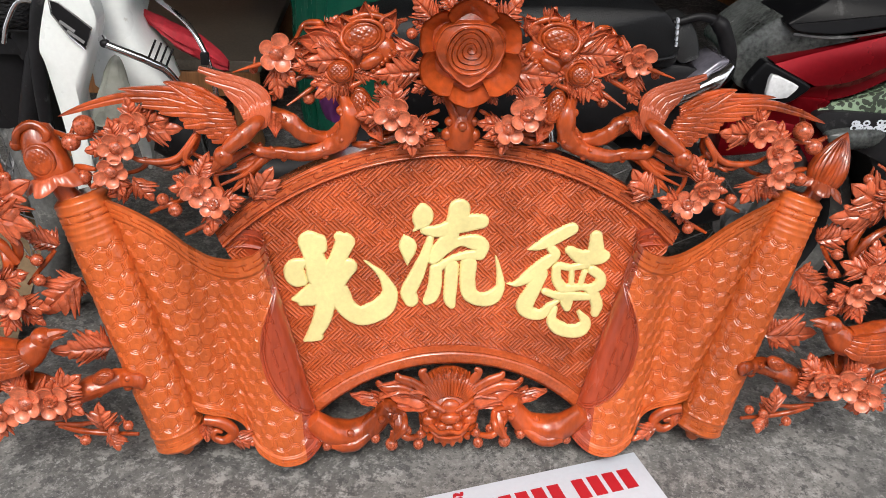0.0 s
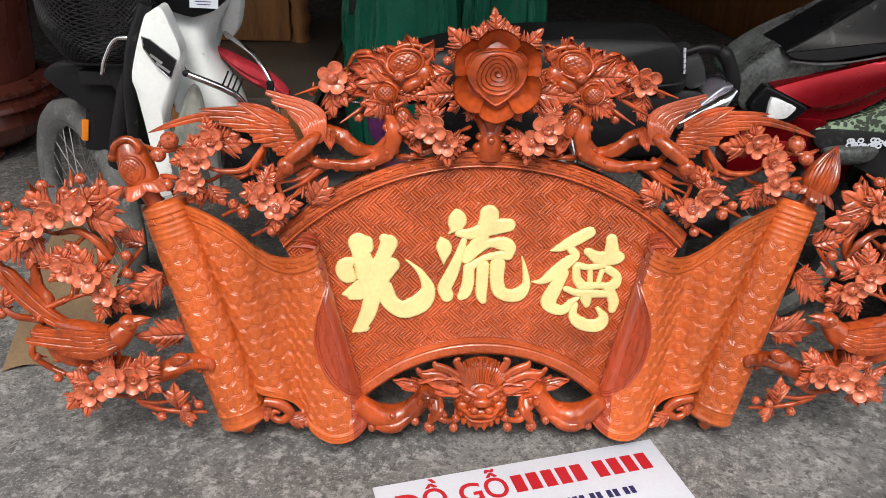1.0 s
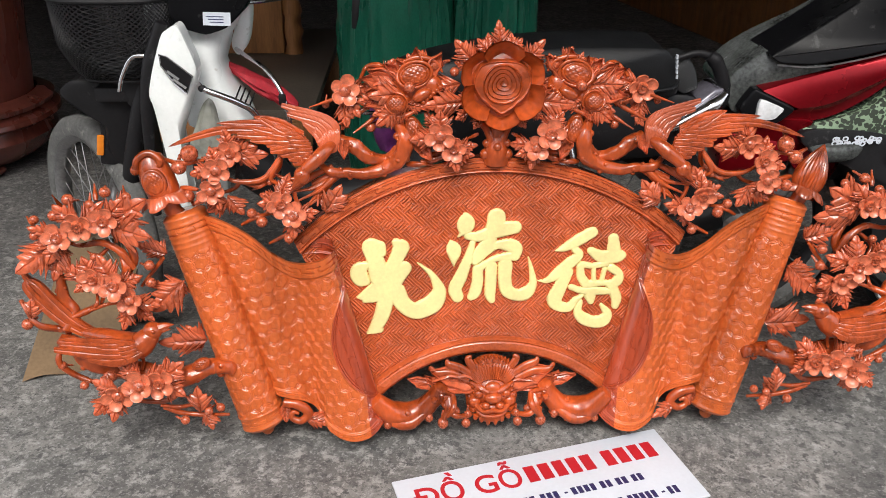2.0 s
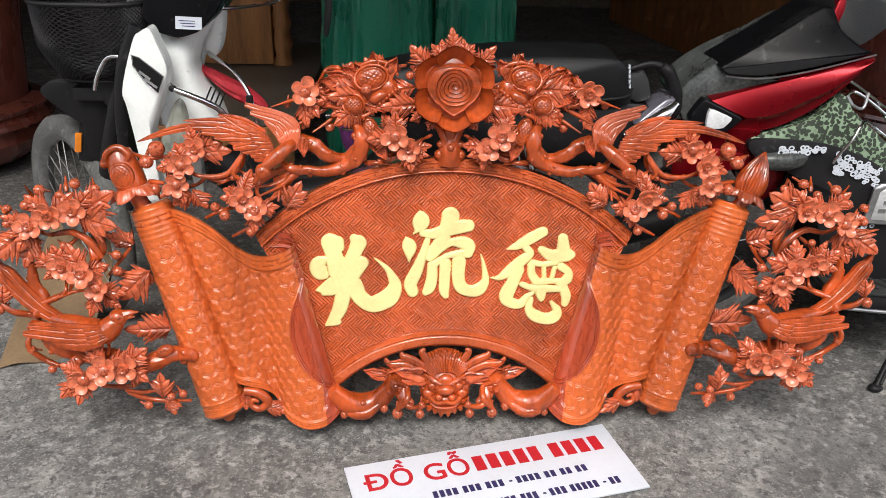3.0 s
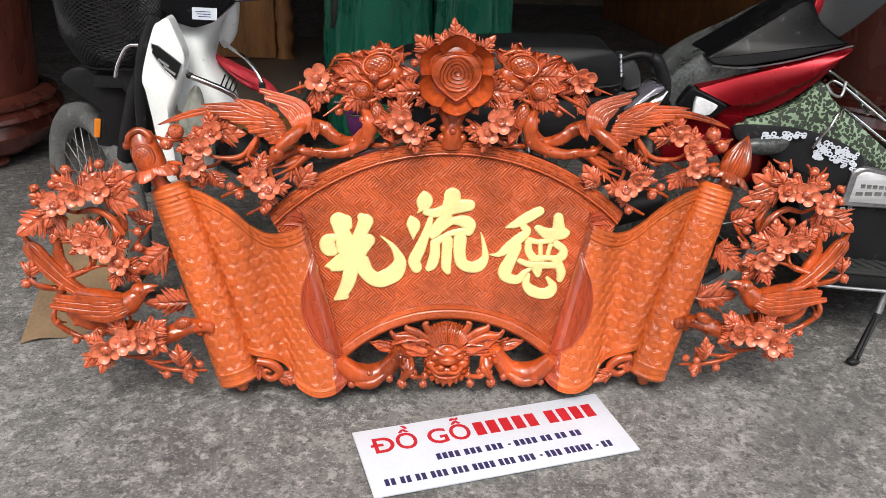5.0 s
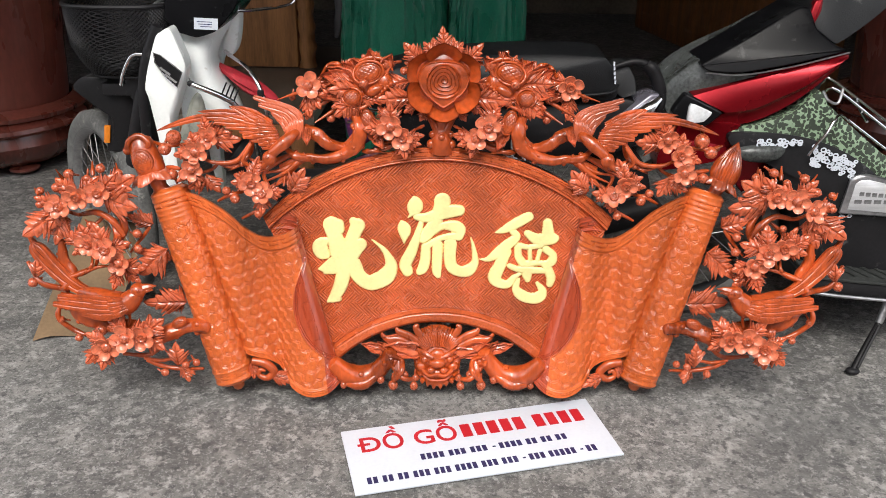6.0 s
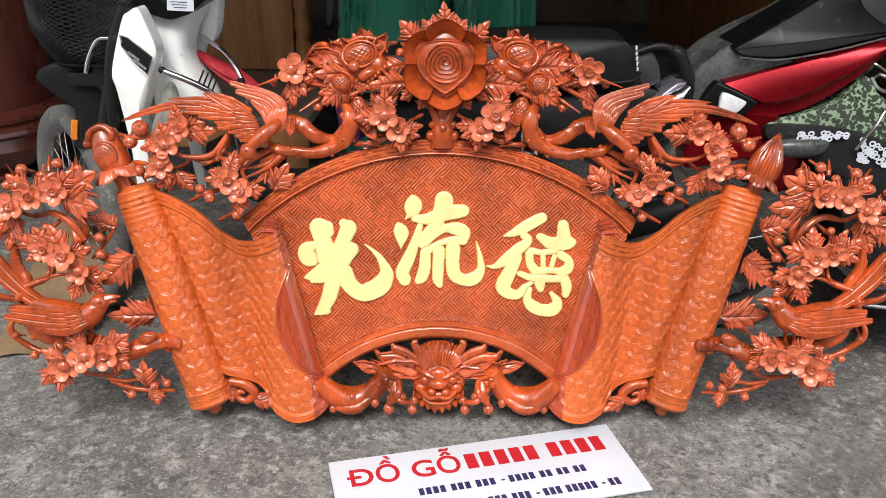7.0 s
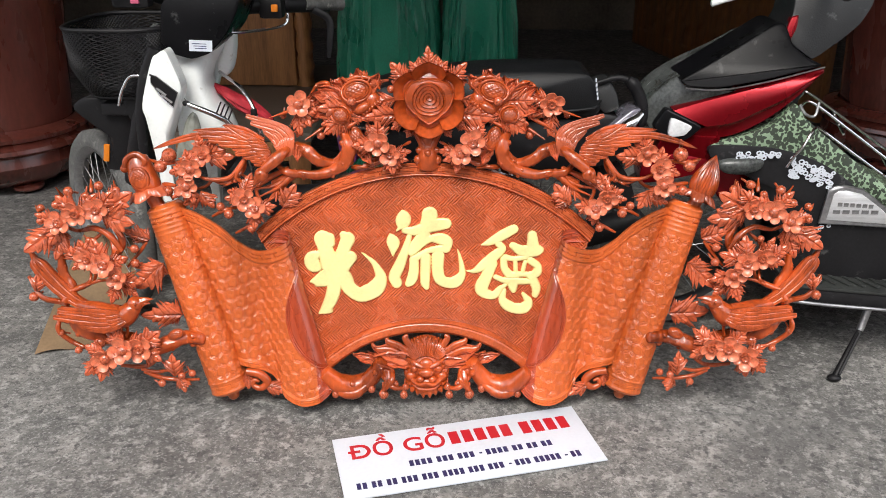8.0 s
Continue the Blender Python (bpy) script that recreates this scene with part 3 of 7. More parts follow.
def unit_leaf(teeth, seed, wide=0.40):
    """A carved leaf along x, one long: swept pointed teeth on both sides, a grooved midrib and a ridge on each lobe."""
    rnd = random.Random(seed)
    jit = [[rnd.uniform(0.84, 1.12) for _ in range(teeth + 1)] for _ in (0, 1)]
    per = 9
    ts, js = np.linspace(0, 1, teeth * per + 1), np.linspace(-1, 1, 19)
    F, B = [], []
    for i, t in enumerate(ts):
        k, fr = divmod(i, per)
        fr = fr / per
        env = wide * math.sin(math.pi * (0.16 + 0.84 * t) ** 0.85) ** 0.85
        tooth = 0.60 + 0.40 * (fr / 0.86) ** 1.2 if fr < 0.86 else 1.0 - 0.40 * (fr - 0.86) / 0.14
        row = []
        for j in js:
            y = j * (env * tooth * jit[j > 0][min(k, teeth)] + 0.003)
            x = 0.66 * t + 0.34 * t ** 4 + 1.05 * abs(y) * (1 - 0.6 * t) - 0.10
            ridge = 0.075 * abs(math.sin(math.pi * fr)) ** 0.5 * min(1, abs(j) * 5) - 0.05 * math.exp(-((fr - 0.5) / 0.10) ** 2) * abs(j)
            z = ridge - 0.10 * math.exp(-(j / 0.08) ** 2) * (1 - t) + 0.05 * (1 - j * j) - 0.9 * y * y + 0.10 * math.sin(2.6 * t) - 0.16 * t * t
            row.append((x, y, z))
        F.append(row)
        B.append([(x, y, z - 0.09) for x, y, z in row])
    return closed_strip(np.array(F), np.array(B))


def unit_sepal():
    """A broad wavy leaf that folds to a point, dished along its middle, with a rolled edge."""
    ts, js = np.linspace(0, 1, 16), np.linspace(-1, 1, 15)
    F, B = [], []
    for t in ts:
        hw = 0.30 * math.sin(math.pi * min(1, 0.22 + 0.78 * t)) ** 0.8 * (1 - 0.35 * t) + 0.006
        hw *= 1 + 0.10 * math.sin(13 * t)
        row = [(t - 0.05 * abs(j), j * hw + 0.10 * t * t, 0.10 * j * j + 0.07 * math.exp(-((abs(j) - 0.9) / 0.12) ** 2) + 0.25 * t * t - 0.2 * t + 0.03 * math.cos(9 * j)) for j in js]
        F.append(row)
        B.append([(x, y, z - 0.16) for x, y, z in row])
    return closed_strip(np.array(F), np.array(B))


def unit_feather():
    xs, js = np.linspace(0, 1, 26), np.linspace(-1, 1, 11)
    F, B = [], []
    for x in xs:
        hw = max(0.004, 0.11 * (0.45 + 0.55 * min(1, x * 3)) * (1 - max(0, x - 0.55) ** 2 / 0.2025) ** 0.6 if x < 1 else 0.004)
        F.append([(x - 0.05 * abs(j), j * hw, 0.05 * (1 - j * j) - 0.022 * math.exp(-(j / 0.14) ** 2) + 0.010 * abs(math.sin(9 * math.pi * x - 5 * abs(j))) * abs(j)) for j in js])
        B.append([(x - 0.05 * abs(j), j * hw, -0.05 * (1 - j * j) - 0.012) for j in js])
    return closed_strip(np.array(F), np.array(B))


def unit_petal():
    """A round, dished petal with a thick rolled rim."""
    a = np.linspace(0, 2 * math.pi, 26, endpoint=False)
    G = []
    for q, lift, sink in ((0.0, 0.0, 0.0), (0.35, 0.006, 0.0), (0.6, 0.03, 0.0), (0.78, 0.085, 0.0), (0.90, 0.125, 0.0), (0.97, 0.125, 0.0), (1.0, 0.09, 0.03), (0.98, 0.05, 0.10), (0.85, 0.02, 0.15), (0.0, 0.0, 0.16)):
        G.append([(0.60 + q * 0.42 * math.cos(p), q * 0.425 * math.sin(p) * (1 + 0.12 * math.cos(p)), 0.05 + 0.14 * q * math.cos(p) + lift - sink) for p in a])
    return Shape().grid(np.array(G), False, True)


def unit_heart(dotted):
    s = Shape()
    if dotted:
        s.lathe([(0.001, 0.20), (0.14, 0.19), (0.24, 0.26), (0.35, 0.24), (0.42, 0.12), (0.42, -0.12)], 24)
        for k in range(12):
            a = k * math.pi / 6
            s.ball((0.295 * math.cos(a), 0.295 * math.sin(a), 0.275), 0.055, 7, 5)
        s.ball((0, 0, 0.21), 0.10, 8, 5)
    else:
        a, r = np.linspace(0, 2 * math.pi, 32, endpoint=False), np.linspace(0.004, 1, 16)
        G = []
        for q in r:
            G.append([(0.40 * q * math.cos(p), 0.40 * q * math.sin(p), 0.32 - 0.22 * q ** 2.6
                       + 0.034 * abs(math.sin(13 * q * math.cos(p))) * abs(math.sin(13 * q * math.sin(p)))) for p in a])
        s.grid(np.array(G), False, True)
        s.lathe([(0.40, 0.10), (0.42, -0.12)], 32)
    return s


def as_mesh(name, shape, material):
    ob = part(name, shape, material)
    me = ob.data
    bpy.data.objects.remove(ob)
    return me


LEAVES = [as_mesh("carved_leaf", unit_leaf(n, k, w), LEAF_WOOD) for k, (n, w) in enumerate(((4, 0.44), (5, 0.40), (4, 0.50), (5, 0.46)))]
SEPAL = as_mesh("sepal", unit_sepal(), LEAF_WOOD)
FEATHER = as_mesh("feather", unit_feather(), WOOD)
PETAL_MESH = as_mesh("petal", unit_petal(), PETAL)
HEARTS = [as_mesh("blossom_heart", unit_heart(k), m) for k, m in ((True, LEAF_WOOD), (False, LEAF_WOOD))]
BERRY = as_mesh("berry", Shape().ball((0, 0, 0), 1.0, 16, 11).lathe([(0.001, 1.22), (0.10, 1.16), (0.16, 1.02), (0.26, 0.93)], 10).tube([(0, 0, -0.8), (0.1, 0.05, -1.6), (0.3, 0.1, -2.6)], [0.34, 0.26, 0.22], 8, 3), LEAF_WOOD)
rng = random.Random(4)


def out_frame(c, along, size, tilt=0.0, roll=0.0):
    """A frame on the board at c=(u, v, w): x along an angle in the board's plane, z out of the board."""
    m = Matrix(((1, 0, 0), (0, 0, -1), (0, 1, 0))).to_4x4()     # (x, y, z) -> (x, -z, y)
    return Matrix.Translation(P3(*c)) @ m @ Matrix.Rotation(along, 4, "Z") @ Matrix.Rotation(-tilt, 4, "Y") @ Matrix.Rotation(roll, 4, "X") @ Matrix.Diagonal((*size, 1))


def leaf(u0, v0, u1, v1, w, parent=plaque, mesh=None, tilt=None, width=1.0, name="carved_leaf", thick=None, grow=1.18):
    length = math.hypot(u1 - u0, v1 - v0)
    t = rng.uniform(-0.15, 0.45) if tilt is None else tilt
    u1, v1 = (u0 + grow * (u1 - u0), v0 + grow * (v1 - v0)) if mesh is None else (u1, v1)
    length = math.hypot(u1 - u0, v1 - v0)
    th = thick or min(length, 0.05) * 0.9
    return part(name, mesh or LEAVES[rng.randrange(len(LEAVES))], None, parent, at=out_frame((u0, v0, w), math.atan2(v1 - v0, u1 - u0), (length, length * width, th), t, rng.uniform(-0.3, 0.3)))


def blossom(u, v, w, r):
    kind = rng.random() < 0.55
    r = r * 1.04
    base = out_frame((u, v, w), rng.uniform(0, 6.28), (r, r, r), rng.uniform(-0.3, 0.3), rng.uniform(-0.3, 0.3))
    heart = part("plum_blossom", HEARTS[0 if kind else 1], None, plaque, "pale five-petalled plum blossom", base)
    for k in range(5):
        s = rng.uniform(0.92, 1.08)
        part("petal", PETAL_MESH, None, heart, at=Matrix.Rotation(k * 2 * math.pi / 5 + rng.uniform(-0.06, 0.06), 4, "Z") @ Matrix.Rotation(rng.uniform(-0.16, 0.12), 4, "Y") @ Matrix.Diagonal((s, s, 1, 1)))
    return heart


def branch(points, r0, r1, w, name="carved_branch", knots=0.14, side=-1, n=12, flute=0.12):
    r0, r1 = (r0 * 0.92, r1 * 0.92) if max(r0, r1) > 0.009 else (r0, r1)
    pts = [P3(-side * u, v, w + 0.012 * math.sin(2.3 * k + 40 * u)) for k, (u, v) in enumerate(points)]
    sh = Shape().tube(pts, [r0 * 0.75, r0, (r0 + r1) / 2 * 1.08, r1, r1 * 0.7], n + 6, 9, knots=knots * 0.6, flute=flute if max(r0, r1) > 0.008 else 0.0, seed=int(1000 * abs(points[0][0])))
    if max(r0, r1) > 0.012:
        line = smooth(pts, 7)
        rnd = random.Random(len(line))
        for k in range(5, len(line) - 4, 9):
            rr = np.interp(k, [0, len(line)], [r0, r1])
            a = rnd.uniform(-1.2, 1.2)
            c = line[k] + rr * 0.92 * np.array((math.sin(a) * 0.7, -math.cos(a), math.sin(a) * 0.7))
            sh.tube([c, c + (c - line[k]) * 0.35], [rr * 0.34, rr * 0.26], 9, 2)
            d = line[k + 1] - line[k - 1]
            perp = np.array((d[2], 0, -d[0])) / (np.hypot(d[0], d[2]) + 1e-9)
            if perp[2] > 0:
                perp = -perp
            sh.ball(line[k] + perp * rr * 0.85, rr * rnd.uniform(0.36, 0.55), 12, 8)
            sh.lathe([(rr * 0.30, 0), (rr * 0.36, rr * 0.05), (rr * 0.30, rr * 0.1)], 10, Matrix.Translation(c))
    return part(name, sh, WOOD, plaque)


WING_BLOSSOMS = [(-0.905, 0.506, 0.085, 0.0275), (-0.858, 0.532, 0.092, 0.0289), (-0.81, 0.539, 0.085, 0.0275), (-0.846, 0.412, 0.075, 0.0275), (-0.804, 0.4, 0.085, 0.0289), (-0.776, 0.366, 0.078, 0.0275), (-0.814, 0.158, 0.1, 0.0302), (-0.766, 0.183, 0.106, 0.0315), (-0.725, 0.184, 0.1, 0.0295)]
CREST_BLOSSOMS = [(-0.551, 0.669, 0.045, 0.0231), (-0.581, 0.635, 0.055, 0.0241), (-0.595, 0.591, 0.05, 0.0231), (-0.454, 0.56, 0.05, 0.0241), (-0.428, 0.533, 0.045, 0.0231), (-0.312, 0.792, 0.03, 0.0264), (-0.117, 0.698, 0.05, 0.0264), (-0.087, 0.67, 0.045, 0.0228)]
WING_LEAVES = [(-0.926, 0.482, -0.995, 0.435, 0.06), (-0.907, 0.476, -0.93, 0.411, 0.062), (-0.796, 0.536, -0.731, 0.575, 0.06), (-0.798, 0.52, -0.714, 0.505, 0.06), (-0.87, 0.412, -0.908, 0.441, 0.06), (-0.783, 0.338, -0.799, 0.296, 0.055), (-0.769, 0.345, -0.737, 0.308, 0.055), (-0.677, 0.386, -0.74, 0.329, 0.035), (-0.707, 0.456, -0.763, 0.475, 0.03), (-0.64, 0.255, -0.728, 0.261, 0.03), (-0.718, 0.181, -0.71, 0.232, 0.075), (-0.709, 0.175, -0.675, 0.192, 0.07), (-0.839, 0.148, -0.87, 0.113, 0.085), (-0.651, 0.102, -0.653, 0.161, 0.06), (-0.64, 0.094, -0.629, 0.054, 0.06), (-0.989, 0.326, -0.98, 0.37, 0.05)]
CREST_LEAVES = [(-0.541, 0.662, -0.478, 0.663, 0.03), (-0.555, 0.683, -0.518, 0.698, 0.03), (-0.562, 0.573, -0.536, 0.533, 0.03), (-0.568, 0.562, -0.611, 0.543, 0.03), (-0.452, 0.573, -0.434, 0.622, 0.03), (-0.463, 0.565, -0.498, 0.578, 0.03), (-0.412, 0.535, -0.386, 0.524, 0.03), (-0.36, 0.539, -0.326, 0.592, 0.02), (-0.366, 0.544, -0.316, 0.568, 0.018), (-0.571, 0.678, -0.592, 0.662, 0.03)]
ROSE_LEAVES = [(0.009, 0.878, 0.008, 0.929, 0.02), (-0.044, 0.849, -0.083, 0.89, 0.03), (-0.019, 0.869, -0.037, 0.895, 0.03), (-0.072, 0.767, -0.147, 0.76, 0.03), (-0.077, 0.802, -0.132, 0.79, 0.02), (-0.058, 0.748, -0.083, 0.731, 0.035), (-0.032, 0.734, -0.046, 0.712, 0.04), (-0.016, 0.878, -0.015, 0.905, 0.025)]
CLUSTER_LEAVES = [(-0.144, 0.848, -0.164, 0.875, 0.02), (-0.243, 0.779, -0.284, 0.769, 0.03), (-0.208, 0.752, -0.248, 0.722, 0.035), (-0.315, 0.768, -0.31, 0.717, 0.015), (-0.122, 0.712, -0.145, 0.745, 0.03), (-0.108, 0.71, -0.101, 0.733, 0.03), (-0.082, 0.662, -0.044, 0.654, 0.03), (-0.31, 0.733, -0.322, 0.709, 0.012), (-0.126, 0.832, -0.112, 0.864, 0.02), (-0.229, 0.827, -0.209, 0.854, 0.02), (-0.183, 0.763, -0.145, 0.755, 0.03)]
WING_BERRIES = [(-0.879, 0.583, 0.07, 0.0125), (-0.807, 0.595, 0.06, 0.0118), (-0.767, 0.583, 0.055, 0.0105), (-0.837, 0.572, 0.07, 0.0098), (-0.955, 0.54, 0.06, 0.0098), (-0.955, 0.509, 0.07, 0.0098), (-0.911, 0.55, 0.07, 0.0118), (-1.005, 0.306, 0.04, 0.0125), (-0.94, 0.213, 0.05, 0.0098), (-0.895, 0.169, 0.06, 0.0098), (-0.687, 0.078, 0.06, 0.0105), (-0.61, 0.101, 0.05, 0.0098), (-0.634, 0.099, 0.062, 0.0098), (-0.735, 0.434, 0.05, 0.0112), (-0.735, 0.396, 0.05, 0.0112), (-0.768, 0.405, 0.05, 0.0118), (-0.843, 0.458, 0.06, 0.0092), (-0.837, 0.191, 0.06, 0.0157), (-0.798, 0.199, 0.06, 0.0144)]
CREST_BERRIES = [(-0.637, 0.667, 0.03, 0.0186), (-0.659, 0.64, 0.035, 0.0156), (-0.646, 0.577, 0.03, 0.0131), (-0.497, 0.519, 0.03, 0.0126), (-0.517, 0.538, 0.03, 0.011), (-0.441, 0.481, 0.03, 0.011), (-0.476, 0.604, 0.03, 0.007), (-0.084, 0.828, 0.02, 0.01), (-0.261, 0.714, 0.01, 0.0109), (-0.353, 0.763, 0.01, 0.0082), (-0.123, 0.843, 0.02, 0.0164), (-0.179, 0.799, 0.045, 0.0118)]
WING_BRANCHES = [
    ([(-0.931, 0.512), (-0.881, 0.48), (-0.826, 0.488), (-0.788, 0.467), (-0.768, 0.428)], 0.0046, 0.0085, 0.055),
    ([(-0.705, 0.448), (-0.731, 0.418), (-0.759, 0.384)], 0.0046, 0.0039, 0.045),
    ([(-0.92, 0.418), (-0.921, 0.368), (-0.904, 0.332), (-0.919, 0.295)], 0.0131, 0.0157, 0.045),
    ([(-0.903, 0.326), (-0.868, 0.337), (-0.848, 0.355), (-0.852, 0.377)], 0.0079, 0.0039, 0.05),
    ([(-1.016, 0.358), (-0.984, 0.307), (-0.944, 0.288), (-0.917, 0.288)], 0.0066, 0.0092, 0.035),
    ([(-0.937, 0.267), (-0.91, 0.259), (-0.875, 0.229), (-0.822, 0.195), (-0.76, 0.187), (-0.704, 0.175), (-0.654, 0.190), (-0.613, 0.196), (-0.572, 0.200)], 0.0235, 0.0223, 0.05),
    ([(-0.937, 0.258), (-0.944, 0.221), (-0.917, 0.183), (-0.87, 0.163)], 0.0066, 0.0066, 0.045),
    ([(-0.792, 0.124), (-0.736, 0.118), (-0.699, 0.143), (-0.682, 0.169)], 0.0059, 0.0059, 0.055),
    ([(-0.731, 0.11), (-0.697, 0.089), (-0.648, 0.081), (-0.59, 0.088)], 0.0059, 0.0052, 0.05),
    ([(-0.792, 0.461), (-0.782, 0.425), (-0.804, 0.404)], 0.0105, 0.0079, 0.045),
    ([(-0.784, 0.488), (-0.767, 0.453), (-0.785, 0.41)], 0.0092, 0.0092, 0.04),
]
WING_THORNS = [
    ([(-0.908, 0.594), (-0.897, 0.558)], 0.002, 0.0052, 0.06),
    ([(-0.833, 0.609), (-0.827, 0.577)], 0.0026, 0.0059, 0.05),
    ([(-0.973, 0.545), (-0.955, 0.533)], 0.002, 0.0046, 0.06),
    ([(-0.77, 0.608), (-0.769, 0.581)], 0.002, 0.0046, 0.05),
    ([(-0.92, 0.42), (-0.92, 0.388)], 0.0026, 0.0079, 0.05),
]
CREST_BRANCHES = [
    ([(-0.69, 0.654), (-0.654, 0.648), (-0.612, 0.65)], 0.005, 0.005, 0.025),
    ([(-0.663, 0.593), (-0.625, 0.592)], 0.0055, 0.005, 0.025),
    ([(-0.546, 0.608), (-0.5, 0.597), (-0.462, 0.624), (-0.45, 0.661), (-0.459, 0.682)], 0.0045, 0.006, 0.02),
    ([(-0.516, 0.584), (-0.495, 0.595), (-0.471, 0.606)], 0.0025, 0.0045, 0.02),
    ([(-0.542, 0.51), (-0.509, 0.528), (-0.477, 0.533)], 0.0045, 0.005, 0.02),
    ([(-0.487, 0.465), (-0.454, 0.483), (-0.429, 0.498)], 0.004, 0.0045, 0.015),
    ([(-0.427, 0.582), (-0.379, 0.59), (-0.315, 0.622)], 0.0035, 0.01, 0.02),
    ([(-0.397, 0.552), (-0.375, 0.576), (-0.342, 0.604)], 0.004, 0.008, 0.018),
    ([(-0.409, 0.543), (-0.37, 0.57), (-0.354, 0.597)], 0.003, 0.005, 0.015),
]
BOUGHS = [
    ([(-0.205, 0.727), (-0.19, 0.692), (-0.197, 0.654), (-0.226, 0.63), (-0.276, 0.615), (-0.329, 0.618), (-0.387, 0.593)], 0.0191, 0.0118, 0.022),
    ([(-0.328, 0.688), (-0.295, 0.674), (-0.267, 0.652), (-0.229, 0.645), (-0.204, 0.672)], 0.0173, 0.0118, 0.012),
    ([(-0.222, 0.72), (-0.212, 0.739), (-0.188, 0.753)], 0.0118, 0.01, 0.02),
    ([(-0.156, 0.639), (-0.128, 0.644), (-0.104, 0.655), (-0.084, 0.664)], 0.0073, 0.0032, 0.02),
    ([(-0.185, 0.634), (-0.157, 0.637), (-0.128, 0.632)], 0.0064, 0.0027, 0.02),
    ([(-0.372, 0.638), (-0.349, 0.624), (-0.311, 0.614)], 0.0082, 0.0109, 0.015),
]
ROOTS = [
    ([(-0.344, 0.633), (-0.394, 0.608), (-0.425, 0.578), (-0.403, 0.528)], 0.0075, 0.0045, 0.024),
    ([(-0.450, 0.657), (-0.487, 0.613), (-0.541, 0.608), (-0.579, 0.623)], 0.0065, 0.0045, 0.026),
    ([(-0.451, 0.652), (-0.472, 0.613), (-0.444, 0.593)], 0.0055, 0.0035, 0.030),
    ([(-0.325, 0.628), (-0.366, 0.588), (-0.416, 0.563)], 0.0075, 0.0035, 0.020),
    ([(-0.374, 0.618), (-0.434, 0.606), (-0.472, 0.620)], 0.0060, 0.0040, 0.022),
    ([(-0.350, 0.612), (-0.372, 0.584), (-0.378, 0.550)], 0.0050, 0.0030, 0.016),
    ([(-0.160, 0.690), (-0.140, 0.672), (-0.146, 0.655), (-0.160, 0.662)], 0.0070, 0.0040, 0.026),
    ([(-0.150, 0.655), (-0.110, 0.660), (-0.075, 0.690)], 0.0050, 0.0030, 0.022),
    ([(-0.535, 0.605), (-0.560, 0.585), (-0.610, 0.575)], 0.0045, 0.0035, 0.022),
    ([(-0.480, 0.560), (-0.470, 0.535), (-0.445, 0.515)], 0.0045, 0.0035, 0.022),
    ([(-0.820, 0.470), (-0.850, 0.440), (-0.835, 0.415)], 0.0050, 0.0040, 0.050),
    ([(-0.868, 0.337), (-0.830, 0.352), (-0.800, 0.350)], 0.0045, 0.0030, 0.052),
    ([(-0.845, 0.350), (-0.835, 0.372), (-0.842, 0.395)], 0.0045, 0.0030, 0.052),
    ([(-0.735, 0.118), (-0.700, 0.105), (-0.668, 0.112), (-0.640, 0.100)], 0.0050, 0.0035, 0.055),
]
STICKS = [
    ([(-0.387, 0.758), (-0.331, 0.777)], 0.0018, 0.0041, 0.02),
    ([(-0.334, 0.719), (-0.262, 0.759)], 0.0023, 0.0055, 0.03),
    ([(-0.297, 0.705), (-0.247, 0.738)], 0.0023, 0.0046, 0.025),
    ([(-0.065, 0.685), (-0.036, 0.701)], 0.0018, 0.0041, 0.03),
    ([(-0.28, 0.815), (-0.266, 0.838), (-0.24, 0.843), (-0.233, 0.827)], 0.0045, 0.0065, 0.02),
    ([(-0.24, 0.843), (-0.219, 0.827), (-0.206, 0.799)], 0.0055, 0.007, 0.02),
]
